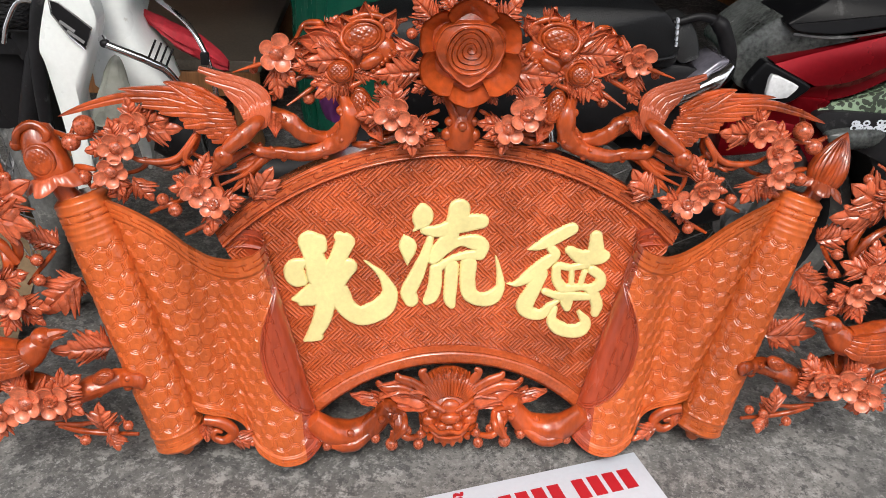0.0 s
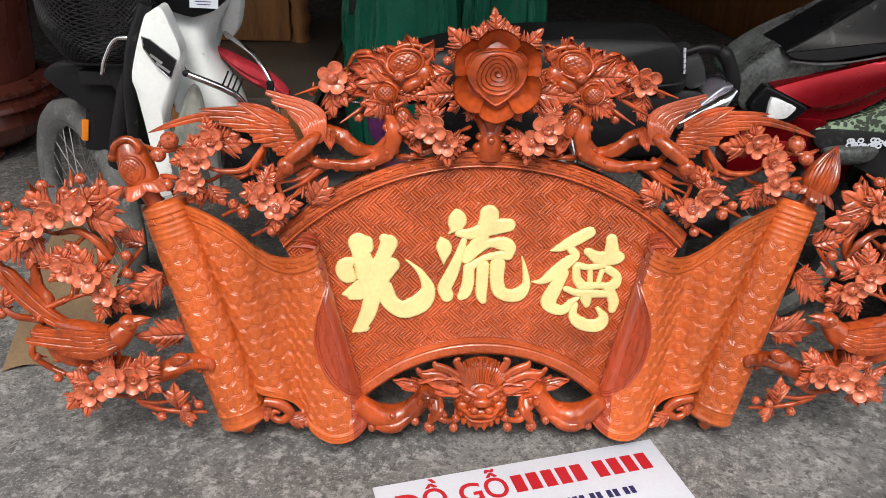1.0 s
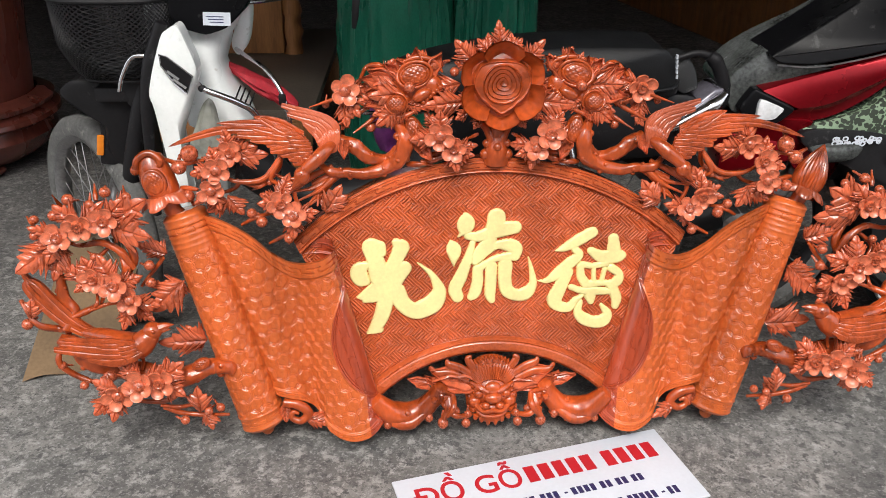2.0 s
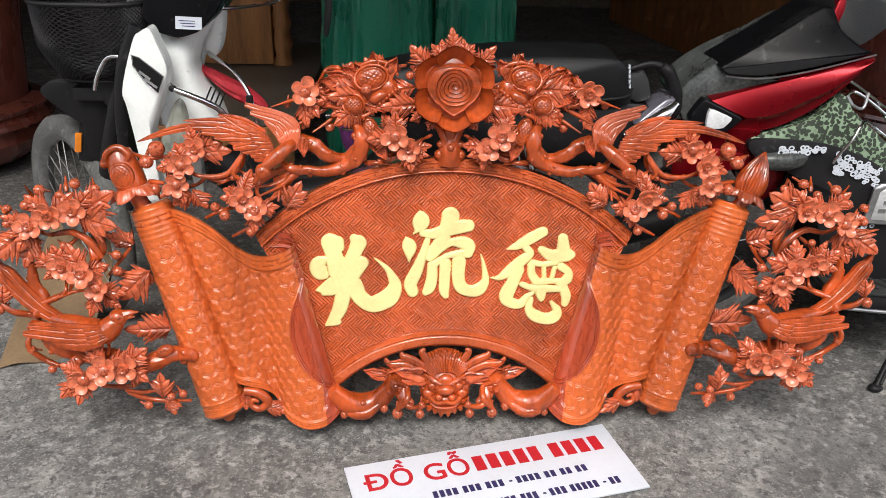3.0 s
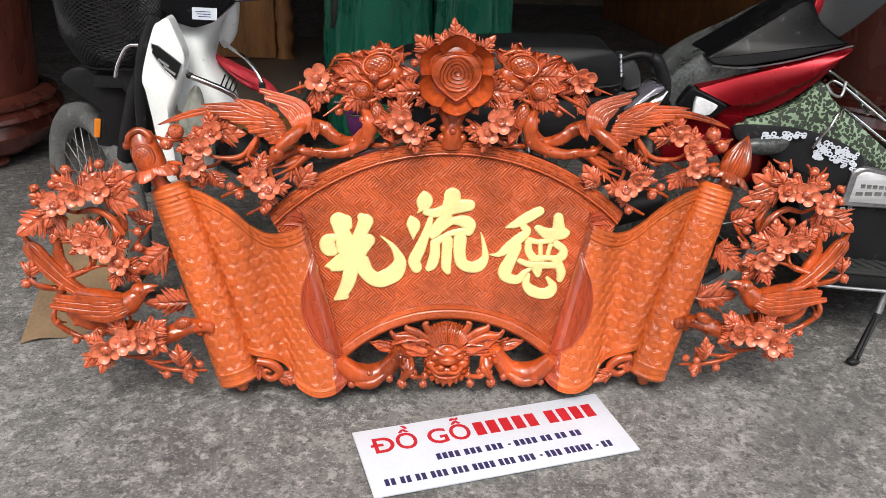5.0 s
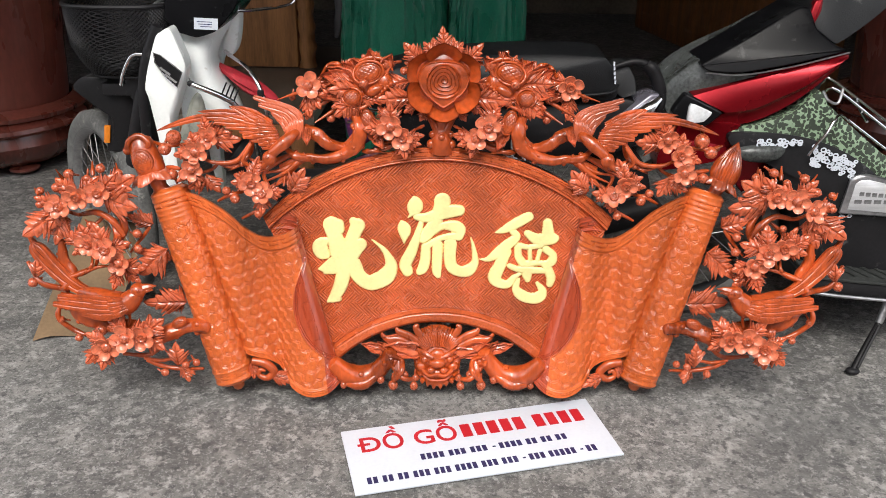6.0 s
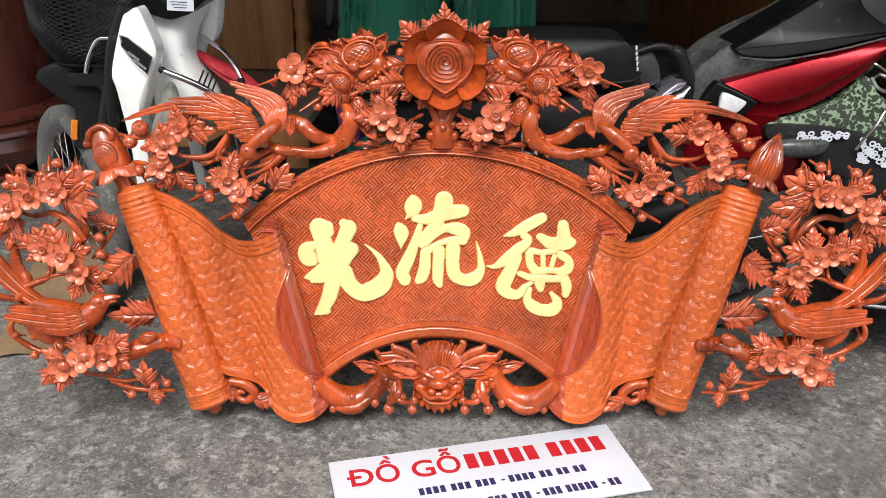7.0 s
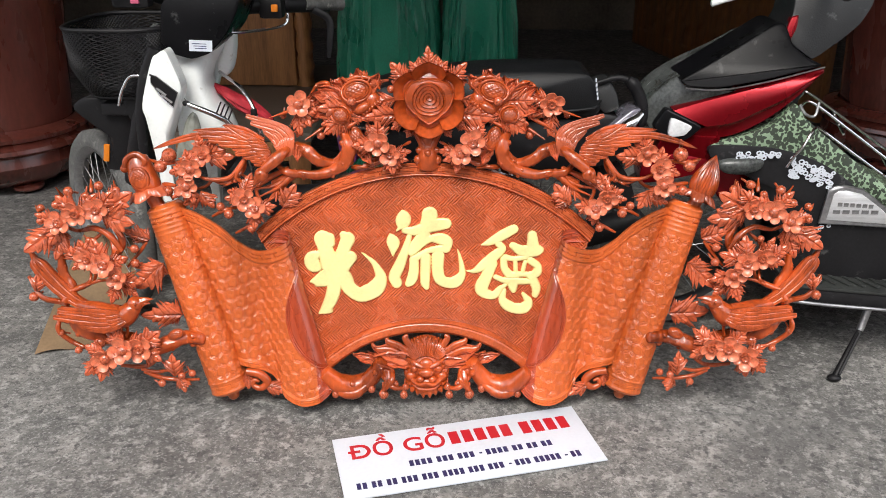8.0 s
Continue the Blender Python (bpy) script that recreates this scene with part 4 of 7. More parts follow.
# birds, finials and the rose are drawn at their own places further down
for side in (-1, 1):
    for u, v, w, r in WING_BLOSSOMS + CREST_BLOSSOMS:
        blossom(-side * u, v, w, r * (1.16 if v > 0.5 and u > -0.7 else 1.04))
        # leaves that spray out from behind each blossom, away from its neighbours
        near = [(a, b) for a, b, *_ in WING_BLOSSOMS + CREST_BLOSSOMS if 0 < math.hypot(a - u, b - v) < 0.075]
        away = math.atan2(v - sum(b for _, b in near) / len(near), u - sum(a for a, _ in near) / len(near)) if near else rng.uniform(0, 6.28)
        for turn in (rng.uniform(0.55, 1.0), rng.uniform(-1.0, -0.55)) if near else (2.2, 3.4):
            d = r * rng.uniform(1.9, 2.4)
            leaf(-side * (u + 0.3 * r * math.cos(away + turn)), v + 0.3 * r * math.sin(away + turn), -side * (u + d * math.cos(away + turn)), v + d * math.sin(away + turn), w - 0.016)
    for u0, v0, u1, v1, w in WING_LEAVES + CREST_LEAVES + CLUSTER_LEAVES:
        leaf(-side * u0, v0, -side * u1, v1, w)
        # a smaller lobe beside each large leaf
        d = math.hypot(u1 - u0, v1 - v0)
        if d > 0.055:
            for s in (-1, 1):
                a = math.atan2(v1 - v0, u1 - u0) + s * rng.uniform(0.5, 0.75)
                leaf(-side * u0, v0, -side * (u0 + 0.52 * d * math.cos(a)), v0 + 0.52 * d * math.sin(a), w - 0.010)
    for u, v, w, r in WING_BERRIES + CREST_BERRIES:
        part("berry", BERRY, None, plaque, at=out_frame((-side * u, v, w), rng.uniform(0, 6), (r, r, r), rng.uniform(-0.9, 0.9), rng.uniform(-0.9, 0.9)))
    for p, r0, r1, w in WING_BRANCHES + CREST_BRANCHES + BOUGHS + ROOTS:
        branch(p, r0, r1, w, side=side)
    for p, r0, r1, w in WING_THORNS + STICKS:
        branch(p, r0, r1, w, "carved_twig", 0.1, side, 7)


def plume(line, half, side, thick=0.004):
    """One flat feather along a line of (u, v, w): a cut quill, slanting barbs and a rounded point."""
    P = smooth(line, 10)
    n = len(P)
    T = np.gradient(P[:, :2], axis=0)
    T /= np.linalg.norm(T, axis=1)[:, None] + 1e-9
    F, B = [], []
    for i, (p, d) in enumerate(zip(P, T)):
        t = i / (n - 1)
        hw = half * min(1.0, 0.35 + 1.6 * t) * (1 - max(0.0, (t - 0.45) / 0.55) ** 2.2) ** 0.75 + 0.0004
        f, b = [], []
        for j in np.linspace(-1, 1, 11):
            u, v = p[0] - d[1] * j * hw, p[1] + d[0] * j * hw
            w = p[2] + 0.16 * hw * (1 - j * j) - 0.14 * hw * math.exp(-(j / 0.12) ** 2) + 0.12 * half * abs(math.sin(0.75 * i - 3 * abs(j))) * abs(j)
            f.append(P3(-side * u, v, w))
            b.append(P3(-side * u, v, p[2] - thick))
        F.append(f)
        B.append(b)
    return closed_strip(np.array(F), np.array(B))


def plume_wing(roots, bends, tips, w, side, count, half, rows=2, lift=0.010):
    """A wing of long overlapping feathers from a root line to a tip line, with shorter coverts over their bases."""
    sh = Shape()
    lines = [smooth([(u, v, 0) for u, v in k], 24)[:, :2] for k in (roots, bends, tips)]
    for row in range(rows + 1):
        reach = (1.0, 0.70, 0.44)[row]
        many = count + (0, 1, 2)[row]
        for k in range(many):
            f = (k + 0.5 * (row % 2)) / max(1, many - 1)
            p = [l[min(len(l) - 1, int(f * (len(l) - 1)))] for l in lines]
            line = smooth([(*p[0], 0), (*p[1], 0), (*p[2], 0)], 14)[:, :2]
            line = line[:max(5, int(len(line) * reach * (1.0, 0.93, 0.97)[k % 3]))]
            m = len(line)
            pts = [(u, v, w + lift * math.sin(math.pi * i / m * 0.9) + 0.0034 * row + 0.0016 * (k % 2)) for i, (u, v) in enumerate(line)]
            sh.join(plume(pts[::4] + [pts[-1]], half * (1.0, 0.92, 0.80)[row], side))
    return sh


def crest_bird(side):
    q = lambda u, v, w: P3(-side * u, v, w)
    body = Shape().tube([q(-0.338, 0.686, 0.026), q(-0.352, 0.674, 0.040), q(-0.370, 0.658, 0.050), q(-0.390, 0.641, 0.056), q(-0.403, 0.627, 0.056)], [0.008, 0.013, 0.016, 0.013, 0.011], 50, 9, scales=0.03, scale_rows=3)
    body.ball(q(-0.405, 0.622, 0.057), (0.017, 0.016, 0.018), 16, 11)
    body.ball(q(-0.406, 0.626, 0.073), 0.0034, 8, 6)
    body.tube([q(-0.412, 0.612, 0.058), q(-0.420, 0.602, 0.058), q(-0.427, 0.593, 0.056)], [0.010, 0.006, 0.001], 8, 3)
    b = part("carved_bird", body, WOOD, plaque, "carved bird with a raised wing and long tail")
    raised = plume_wing([(-0.333, 0.670), (-0.339, 0.664), (-0.349, 0.663), (-0.360, 0.671)], [(-0.341, 0.727), (-0.352, 0.724), (-0.363, 0.716), (-0.372, 0.702)], [(-0.441, 0.763), (-0.440, 0.750), (-0.418, 0.742), (-0.399, 0.729)], 0.022, side, 7, 0.0088, 2, 0.006)
    spread = plume_wing([(-0.387, 0.655), (-0.381, 0.669), (-0.385, 0.685), (-0.395, 0.697), (-0.407, 0.704)], [(-0.404, 0.652), (-0.420, 0.668), (-0.440, 0.688), (-0.450, 0.702), (-0.444, 0.714)], [(-0.424, 0.647), (-0.452, 0.662), (-0.486, 0.683), (-0.532, 0.706), (-0.492, 0.743)], 0.044, side, 9, 0.0090, 2, 0.006)
    part("bird_wing", raised, LEAF_WOOD, b, "raised carved wing with a curled tip")
    part("bird_wing", spread, WOOD, b, "spread carved wing")
    for line in ([(-0.400, 0.694, 0.034), (-0.471, 0.711, 0.034), (-0.553, 0.716, 0.032), (-0.615, 0.704, 0.03), (-0.678, 0.682, 0.028)], [(-0.400, 0.702, 0.03), (-0.470, 0.724, 0.03), (-0.576, 0.729, 0.028)], [(-0.40, 0.706, 0.03), (-0.45, 0.728, 0.028), (-0.502, 0.741, 0.026)]):
        part("tail_plume", plume(line, 0.0085, side, 0.008), WOOD, b)


def wing_bird(side):
    q = lambda u, v, w: P3(-side * u, v, w)
    body = Shape().tube([q(-0.885, 0.290, 0.055), q(-0.84, 0.282, 0.066), q(-0.795, 0.268, 0.078), q(-0.764, 0.266, 0.08), q(-0.742, 0.285, 0.08), q(-0.733, 0.297, 0.08)], [0.009, 0.020, 0.029, 0.029, 0.022, 0.016], 50, 9, scales=0.03, scale_rows=3)
    body.ball(q(-0.733, 0.298, 0.08), 0.020, 16, 11)
    body.ball(q(-0.727, 0.303, 0.100), 0.0042, 8, 6)
    body.tube([q(-0.718, 0.305, 0.08), q(-0.703, 0.309, 0.08), q(-0.688, 0.310, 0.078)], [0.011, 0.007, 0.001], 8, 3)
    body.tube([q(-0.718, 0.298, 0.08), q(-0.706, 0.300, 0.08), q(-0.696, 0.299, 0.078)], [0.008, 0.005, 0.001], 8, 3)
    for du in (0.0, 0.02):
        body.tube([q(-0.785 + du, 0.245, 0.07), q(-0.782 + du, 0.225, 0.068), q(-0.788 + du, 0.205, 0.066)], [0.006, 0.0035, 0.004], 7, 3)
    b = part("carved_bird", body, WOOD, plaque, "carved bird perched on a bough, tail swept up")
    part("bird_wing", plume_wing([(-0.752, 0.258), (-0.758, 0.268), (-0.766, 0.282)], [(-0.800, 0.240), (-0.815, 0.258), (-0.822, 0.282)], [(-0.865, 0.246), (-0.930, 0.270), (-0.918, 0.288)], 0.098, side, 7, 0.0105, 2, 0.008), WOOD, b, "folded carved wing")
    for dv, dw in ((0.0, 0.0), (0.010, 0.006), (-0.010, 0.004)):
        line = [(-0.85, 0.280 + dv * 0.5, 0.060), (-0.895, 0.306 + dv, 0.058 + dw), (-0.943 + dv * 0.5, 0.350 + dv, 0.055 + dw), (-0.977 + dv, 0.394 + dv * 0.5, 0.055 + dw), (-1.000 + abs(dv), 0.432 - abs(dv) * 2, 0.055)]
        part("tail_plume", plume(line, 0.0105, side, 0.010), WOOD, b)


for side in (-1, 1):
    crest_bird(side)
    wing_bird(side)


def fruit(c, radii, turn=0.0, cells=13, parent=plaque, name="hatched_fruit", material=WOOD):
    """A swollen fruit whose face is cut with a fine lattice inside a plain rim."""
    a, q = np.linspace(0, 2 * math.pi, 72, endpoint=False), np.concatenate([np.linspace(0.0, 0.78, 22), np.linspace(0.80, 1.0, 8)])
    A, Q = np.meshgrid(a, q)
    X, Y = Q * np.cos(A), Q * np.sin(A)
    lattice = np.abs(np.sin(cells * 0.62 * (X + Y))) * np.abs(np.sin(cells * 0.62 * (X - Y)))
    Z = np.sqrt(np.maximum(0, 1 - Q ** 2.4)) + (0.075 * lattice * (1 - step(0.70, 0.78, Q)) - 0.10 * bell(Q - 0.80, 0.035))
    G = np.stack([X, Y, Z], -1) * np.array(radii)
    low = G[-1:].copy()
    low[:, :, 2] = -radii[2]
    return part(name, Shape().grid(np.concatenate([G, low * np.array((0.8, 0.8, 1))]), False, True), material, parent, at=out_frame(c, turn, (1, 1, 1)))


def lump(sh, c, r, side=-1, turn=0.0):
    sh.ball(P3(-side * c[0], c[1], c[2]), (r[0], r[2], r[1]), 16, 11, Matrix.Rotation(-side * turn, 4, "Y"))


for side in (-1, 1):
    s = -side
    fruit((s * -0.169, 0.707, 0.028), (0.019, 0.033, 0.016), s * 0.30, 13)
    fruit((s * -0.168, 0.824, 0.036), (0.034, 0.024, 0.014), s * 0.25, 12)
    fruit((s * -0.207, 0.766, 0.042), (0.021, 0.019, 0.015), 0.0, 13)
    fruit((s * -0.640, 0.214, 0.070), (0.021, 0.014, 0.011), s * 0.5, 12)
    mass = Shape()
    lump(mass, (-0.165, 0.802, 0.018), (0.062, 0.040, 0.020), side, 0.5)
    lump(mass, (-0.212, 0.775, 0.020), (0.045, 0.030, 0.020), side, 0.3)
    lump(mass, (-0.130, 0.800, 0.026), (0.020, 0.024, 0.016), side)
    lump(mass, (-0.196, 0.838, 0.014), (0.026, 0.018, 0.016), side)
    lump(mass, (-0.153, 0.783, 0.040), (0.022, 0.012, 0.012), side, -0.5)
    lump(mass, (-0.238, 0.800, 0.022), (0.026, 0.013, 0.013), side, 0.8)
    for k in range(6):
        u = -0.150 + 0.007 * k
        lump(mass, (u, 0.768 + 0.006 * k, 0.036), (0.006, 0.006, 0.008), side)
    for line, r in (([(-0.20, 0.79), (-0.24, 0.785), (-0.268, 0.765), (-0.290, 0.770)], 0.008), ([(-0.185, 0.80), (-0.150, 0.805), (-0.128, 0.790), (-0.125, 0.770)], 0.007), ([(-0.19, 0.85), (-0.16, 0.858), (-0.125, 0.850), (-0.110, 0.828)], 0.009), ([(-0.23, 0.76), (-0.205, 0.738), (-0.175, 0.745), (-0.150, 0.765)], 0.008)):
        mass.tube([P3(s * u, v, 0.032) for u, v in line], [r * 0.5, r * 0.7, r * 0.7, r * 0.5, r * 0.25], 9, 7)
    part("carved_fruit_mass", mass, WOOD, plaque, "swelling carved fruit among curling leaves")
    for u0, v0, u1, v1 in ((-0.215, 0.805, -0.280, 0.826), (-0.215, 0.812, -0.263, 0.842), (-0.195, 0.820, -0.228, 0.850), (-0.185, 0.825, -0.200, 0.860), (-0.165, 0.830, -0.158, 0.880), (-0.140, 0.825, -0.106, 0.866),
                           (-0.215, 0.785, -0.280, 0.766), (-0.210, 0.770, -0.247, 0.718), (-0.165, 0.780, -0.140, 0.744), (-0.150, 0.800, -0.104, 0.790), (-0.190, 0.760, -0.192, 0.728), (-0.225, 0.795, -0.272, 0.796)):
        leaf(s * u0, v0, s * u1, v1, 0.030, mesh=SEPAL, tilt=0.12, width=1.15, name="sepal", thick=0.06)
    for u0, v0, u1, v1 in ((-0.160, 0.680, -0.135, 0.640), (-0.318, 0.690, -0.324, 0.648)):
        leaf(s * u0, v0, s * u1, v1, 0.026, mesh=SEPAL, tilt=0.12, width=1.1, name="sepal", thick=0.06)
    # lips round the two open fruits
    for c, ru, rv, tilt_, r in (((-0.168, 0.824), 0.036, 0.026, 0.25, 0.0034), ((-0.207, 0.767), 0.023, 0.021, 0.0, 0.003)):
        ring = []
        for k in range(14):
            a = k * math.pi / 7
            x, y = ru * math.cos(a), rv * math.sin(a)
            ring.append(P3(s * (c[0] + x * math.cos(tilt_) - y * math.sin(tilt_)), c[1] + x * math.sin(tilt_) + y * math.cos(tilt_), 0.040 + 0.004 * math.sin(2 * a)))
        part("fruit_lip", Shape().tube(ring, r, 9, 4, closed=True, knots=0.2), WOOD, plaque)
    for u0, v0, u1, v1 in ((-0.21, 0.80, -0.268, 0.800), (-0.20, 0.785, -0.262, 0.782), (-0.22, 0.755, -0.255, 0.742), (-0.19, 0.75, -0.218, 0.722), (-0.17, 0.842, -0.182, 0.866)):
        leaf(s * u0, v0, s * u1, v1, 0.034)
    # scrolls at the foot, between the roller and the folded sheet
    part("scroll_curl", Shape().tube([P3(s * u, v, 0.035) for u, v in ((-0.472, 0.100), (-0.440, 0.094), (-0.418, 0.072), (-0.436, 0.054), (-0.456, 0.062), (-0.452, 0.076), (-0.440, 0.072))], [0.010, 0.012, 0.011, 0.009, 0.007, 0.006, 0.004], 10, 7), WOOD, plaque)
    leaf(s * -0.425, 0.066, s * -0.372, 0.038, 0.035, width=0.8)
    leaf(s * -0.47, 0.095, s * -0.47, 0.052, 0.03, width=0.9)


# ---- the rose over the fan ----
def rose_petal(reach, rise, spread, flare=0.3, n=13):
    th, ts = np.linspace(-spread, spread, 19), np.linspace(0, 1, n)
    F, B = [], []
    for t in ts:
        f, b = [], []
        for a in th:
            k = abs(a / spread)
            r = 0.022 + (reach - 0.022) * t ** 0.72 * (1 - 0.20 * k ** 3 + 0.05 * math.exp(-(k / 0.25) ** 2) * t)
            w = 0.010 + rise * t ** (1.7 - 0.5 * k) - flare * rise * max(0, t - 0.82) * 2.2 + 0.004 * k
            f.append((r * math.sin(a), r * math.cos(a), w))
            b.append(((r + 0.0025) * math.sin(a), (r + 0.0025) * math.cos(a), w - 0.0045))
        F.append(f)
        B.append(b)
    return closed_strip(np.array(F), np.array(B))


ROSE_AT = out_frame((0.010, 0.806, 0.034), 0, (1, 1, 1), 0, 0.10)
bud = Shape()
Rb, Ab = np.meshgrid(np.concatenate([np.linspace(0.0006, 0.070, 140), [0.072]]), np.linspace(0, 2 * math.pi, 144, endpoint=False), indexing="ij")
# the folded petals end in a lip that comes to a point at the front
low_ = np.abs(np.mod(Ab - 1.5 * math.pi + math.pi, 2 * math.pi) - math.pi)
lip_at = np.interp(low_, (0, 0.25, 0.7, 1.2, 1.7, 2.3, 2.75, math.pi), (0.0605, 0.0545, 0.0490, 0.0535, 0.0600, 0.0600, 0.0510, 0.0480))
turn_ = np.mod(Rb / 0.0086 * (1 + 0.06 * np.sin(3 * Ab)) - Ab / (2 * math.pi), 1)
swirl = 1 - step(0.0385, 0.0400, Rb)
Zb = 0.047 - 3.0 * Rb ** 2 + swirl * (0.0030 * turn_ ** 1.4 - 0.0020 * bell(turn_ - 0.04, 0.09)) + 0.0028 * bell(Rb - 0.0395, 0.0016)
Zb = Zb + 0.0030 * bell(Rb - lip_at + 0.0015, 0.0017) - 0.010 * step(0.0, 0.003, Rb - lip_at)
Zb[-1] = -0.01
bud.grid(np.stack([Rb * np.cos(Ab), Rb * np.sin(Ab) + 0.008 * (1 - Rb / 0.07), Zb], -1), False, True)
rose = part("carved_rose", bud, WOOD, plaque, "large carved rose with cupped petals", ROSE_AT)
OUTER = as_mesh("rose_petal", rose_petal(0.087, 0.046, 0.58, 0.0), WOOD)
for k in range(6):
    part("rose_petal", OUTER, None, rose, at=Matrix.Translation((0, 0, -0.004 * (k % 2))) @ Matrix.Rotation(k * math.pi / 3, 4, "Z") @ Matrix.Diagonal((1, 1, 1.0 - 0.1 * (k % 2), 1)))
for u0, v0, u1, v1, w in ROSE_LEAVES:
    for s in (-1, 1):
        if abs(u1 - 0.009) < 0.005 and s > 0:
            continue
        leaf(0.009 + s * (0.009 - u0) if s > 0 else u0, v0, 0.009 + s * (0.009 - u1) if s > 0 else u1, v1, w, tilt=0.15, grow=1.18)
for k in range(14):
    a = math.pi * (0.16 + 0.68 * k / 13)
    leaf(0.010 + 0.070 * math.cos(a), 0.808 + 0.062 * math.sin(a), 0.010 + 0.112 * math.cos(a), 0.808 + 0.086 * math.sin(a), 0.018, tilt=0.1, grow=1.0)
    leaf(0.010 + 0.068 * math.cos(a), 0.806 - 0.055 * math.sin(a), 0.010 + 0.108 * math.cos(a), 0.806 - 0.084 * math.sin(a), 0.016, tilt=0.1, grow=1.05)
stem = Shape().tube([P3(0.006, 0.64, 0.0), P3(0.006, 0.665, 0.012), P3(0.006, 0.69, 0.012), P3(0.008, 0.74, 0.015)], [0.030, 0.026, 0.016, 0.020], 14, 5)
for s in (-1, 1):
    stem.tube([P3(0.006 + s * 0.010, 0.665, 0.018), P3(0.006 + s * 0.014, 0.69, 0.02), P3(0.006 + s * 0.026, 0.713, 0.02), P3(0.006 + s * 0.038, 0.725, 0.02)], [0.010, 0.009, 0.007, 0.002], 9, 5)
    stem.ball(P3(0.006 + s * 0.022, 0.678, 0.02), 0.009, 10, 7).ball(P3(0.006 + s * 0.024, 0.654, 0.014), 0.012, 10, 7)
stem.ball(P3(0.006, 0.672, 0.034), 0.009, 12, 8)
part("rose_stem", stem, WOOD, plaque)


# ---- roller finials: a hatched fruit and a brush tip ----
def calyx(c, top, r0, r1, fall, lobes=6):
    """A frilled cup of drooping leaves round an axis."""
    c, top = np.array(P3(*c)), np.array(P3(*top))
    z = (top - c) / np.linalg.norm(top - c)
    x = np.cross(z, (0, 1, 0))
    x /= np.linalg.norm(x)
    y = np.cross(z, x)
    G = []
    for t in np.linspace(0, 1, 10):
        ring = []
        for a in np.linspace(0, 2 * math.pi, 96, endpoint=False):
            f = abs(math.cos(lobes / 2 * a))
            r = r0 + (r1 - r0) * t * (0.45 + 0.55 * f ** 1.4) + 0.0016 * math.sin(lobes * 4 * a) * t
            drop = fall * t ** 1.6 * (0.45 + 0.55 * f) - 0.006 * math.sin(math.pi * t)
            ring.append(c - z * drop + r * (math.cos(a) * x + math.sin(a) * y))
        G.append(ring)
    G = np.array(G)
    return Shape().grid(np.concatenate([G, (G - z * 0.004)[::-1]]), True, True)


neck = Shape().tube([P3(-0.668, 0.520, 0.01), P3(-0.682, 0.545, 0.018), P3(-0.691, 0.572, 0.02)], [0.022, 0.018, 0.021], 16, 5)
neck.tube([P3(-0.690, 0.566, 0.02), P3(-0.697, 0.585, 0.022), P3(-0.708, 0.615, 0.022), P3(-0.718, 0.645, 0.020), P3(-0.723, 0.660, 0.016)], [0.026, 0.034, 0.036, 0.031, 0.026], 20, 6)
neck.tube([P3(-0.747, 0.636, 0.034), P3(-0.745, 0.646, 0.042), P3(-0.740, 0.659, 0.044), P3(-0.724, 0.670, 0.042), P3(-0.707, 0.668, 0.042), P3(-0.695, 0.656, 0.044), P3(-0.699, 0.645, 0.044), P3(-0.707, 0.650, 0.044)], [0.011, 0.007, 0.007, 0.008, 0.008, 0.008, 0.006, 0.003], 10, 6)
neck.ball(P3(-0.748, 0.635, 0.036), 0.011, 12, 8)
fin = part("finial", neck, WOOD, ROLLERS[-1], "finial carved as a hatched fruit")
fruit((-0.708, 0.611, 0.050), (0.026, 0.031, 0.011), 0.3, 15, fin, "hatched_oval")
part("calyx", calyx((-0.696, 0.580, 0.021), (-0.713, 0.640, 0.021), 0.030, 0.058, 0.020, 5), LEAF_WOOD, fin)
brush = Shape().tube([P3(0.664, 0.520, 0.01), P3(0.680, 0.538, 0.018), P3(0.692, 0.560, 0.02)], [0.022, 0.016, 0.018], 14, 5)
ax0, ax1 = np.array(P3(0.692, 0.560, 0.02)), np.array(P3(0.731, 0.664, 0.018))
rings = []
zx = (ax1 - ax0) / np.linalg.norm(ax1 - ax0)
sx = np.cross(zx, (0, 1, 0))
sy = np.cross(zx, sx)
for t in np.linspace(0, 1, 24):
    r = 0.031 * math.sin(math.pi * (0.14 + 0.86 * t) ** 0.74) ** 0.95 + 0.001 if t < 1 else 0.001
    rings.append([ax0 + (ax1 - ax0) * t + r * (1 + 0.11 * abs(math.sin(13 * p + 1.5 * t))) * (math.cos(p) * sx + math.sin(p) * sy) for p in np.linspace(0, 2 * math.pi, 80, endpoint=False)])
brush.grid(np.array(rings), False, True)
fin = part("finial", brush, WOOD, ROLLERS[1], "finial carved as a brush tip")
part("calyx", calyx((0.694, 0.568, 0.020), (0.731, 0.664, 0.020), 0.020, 0.050, 0.018, 5), LEAF_WOOD, fin)



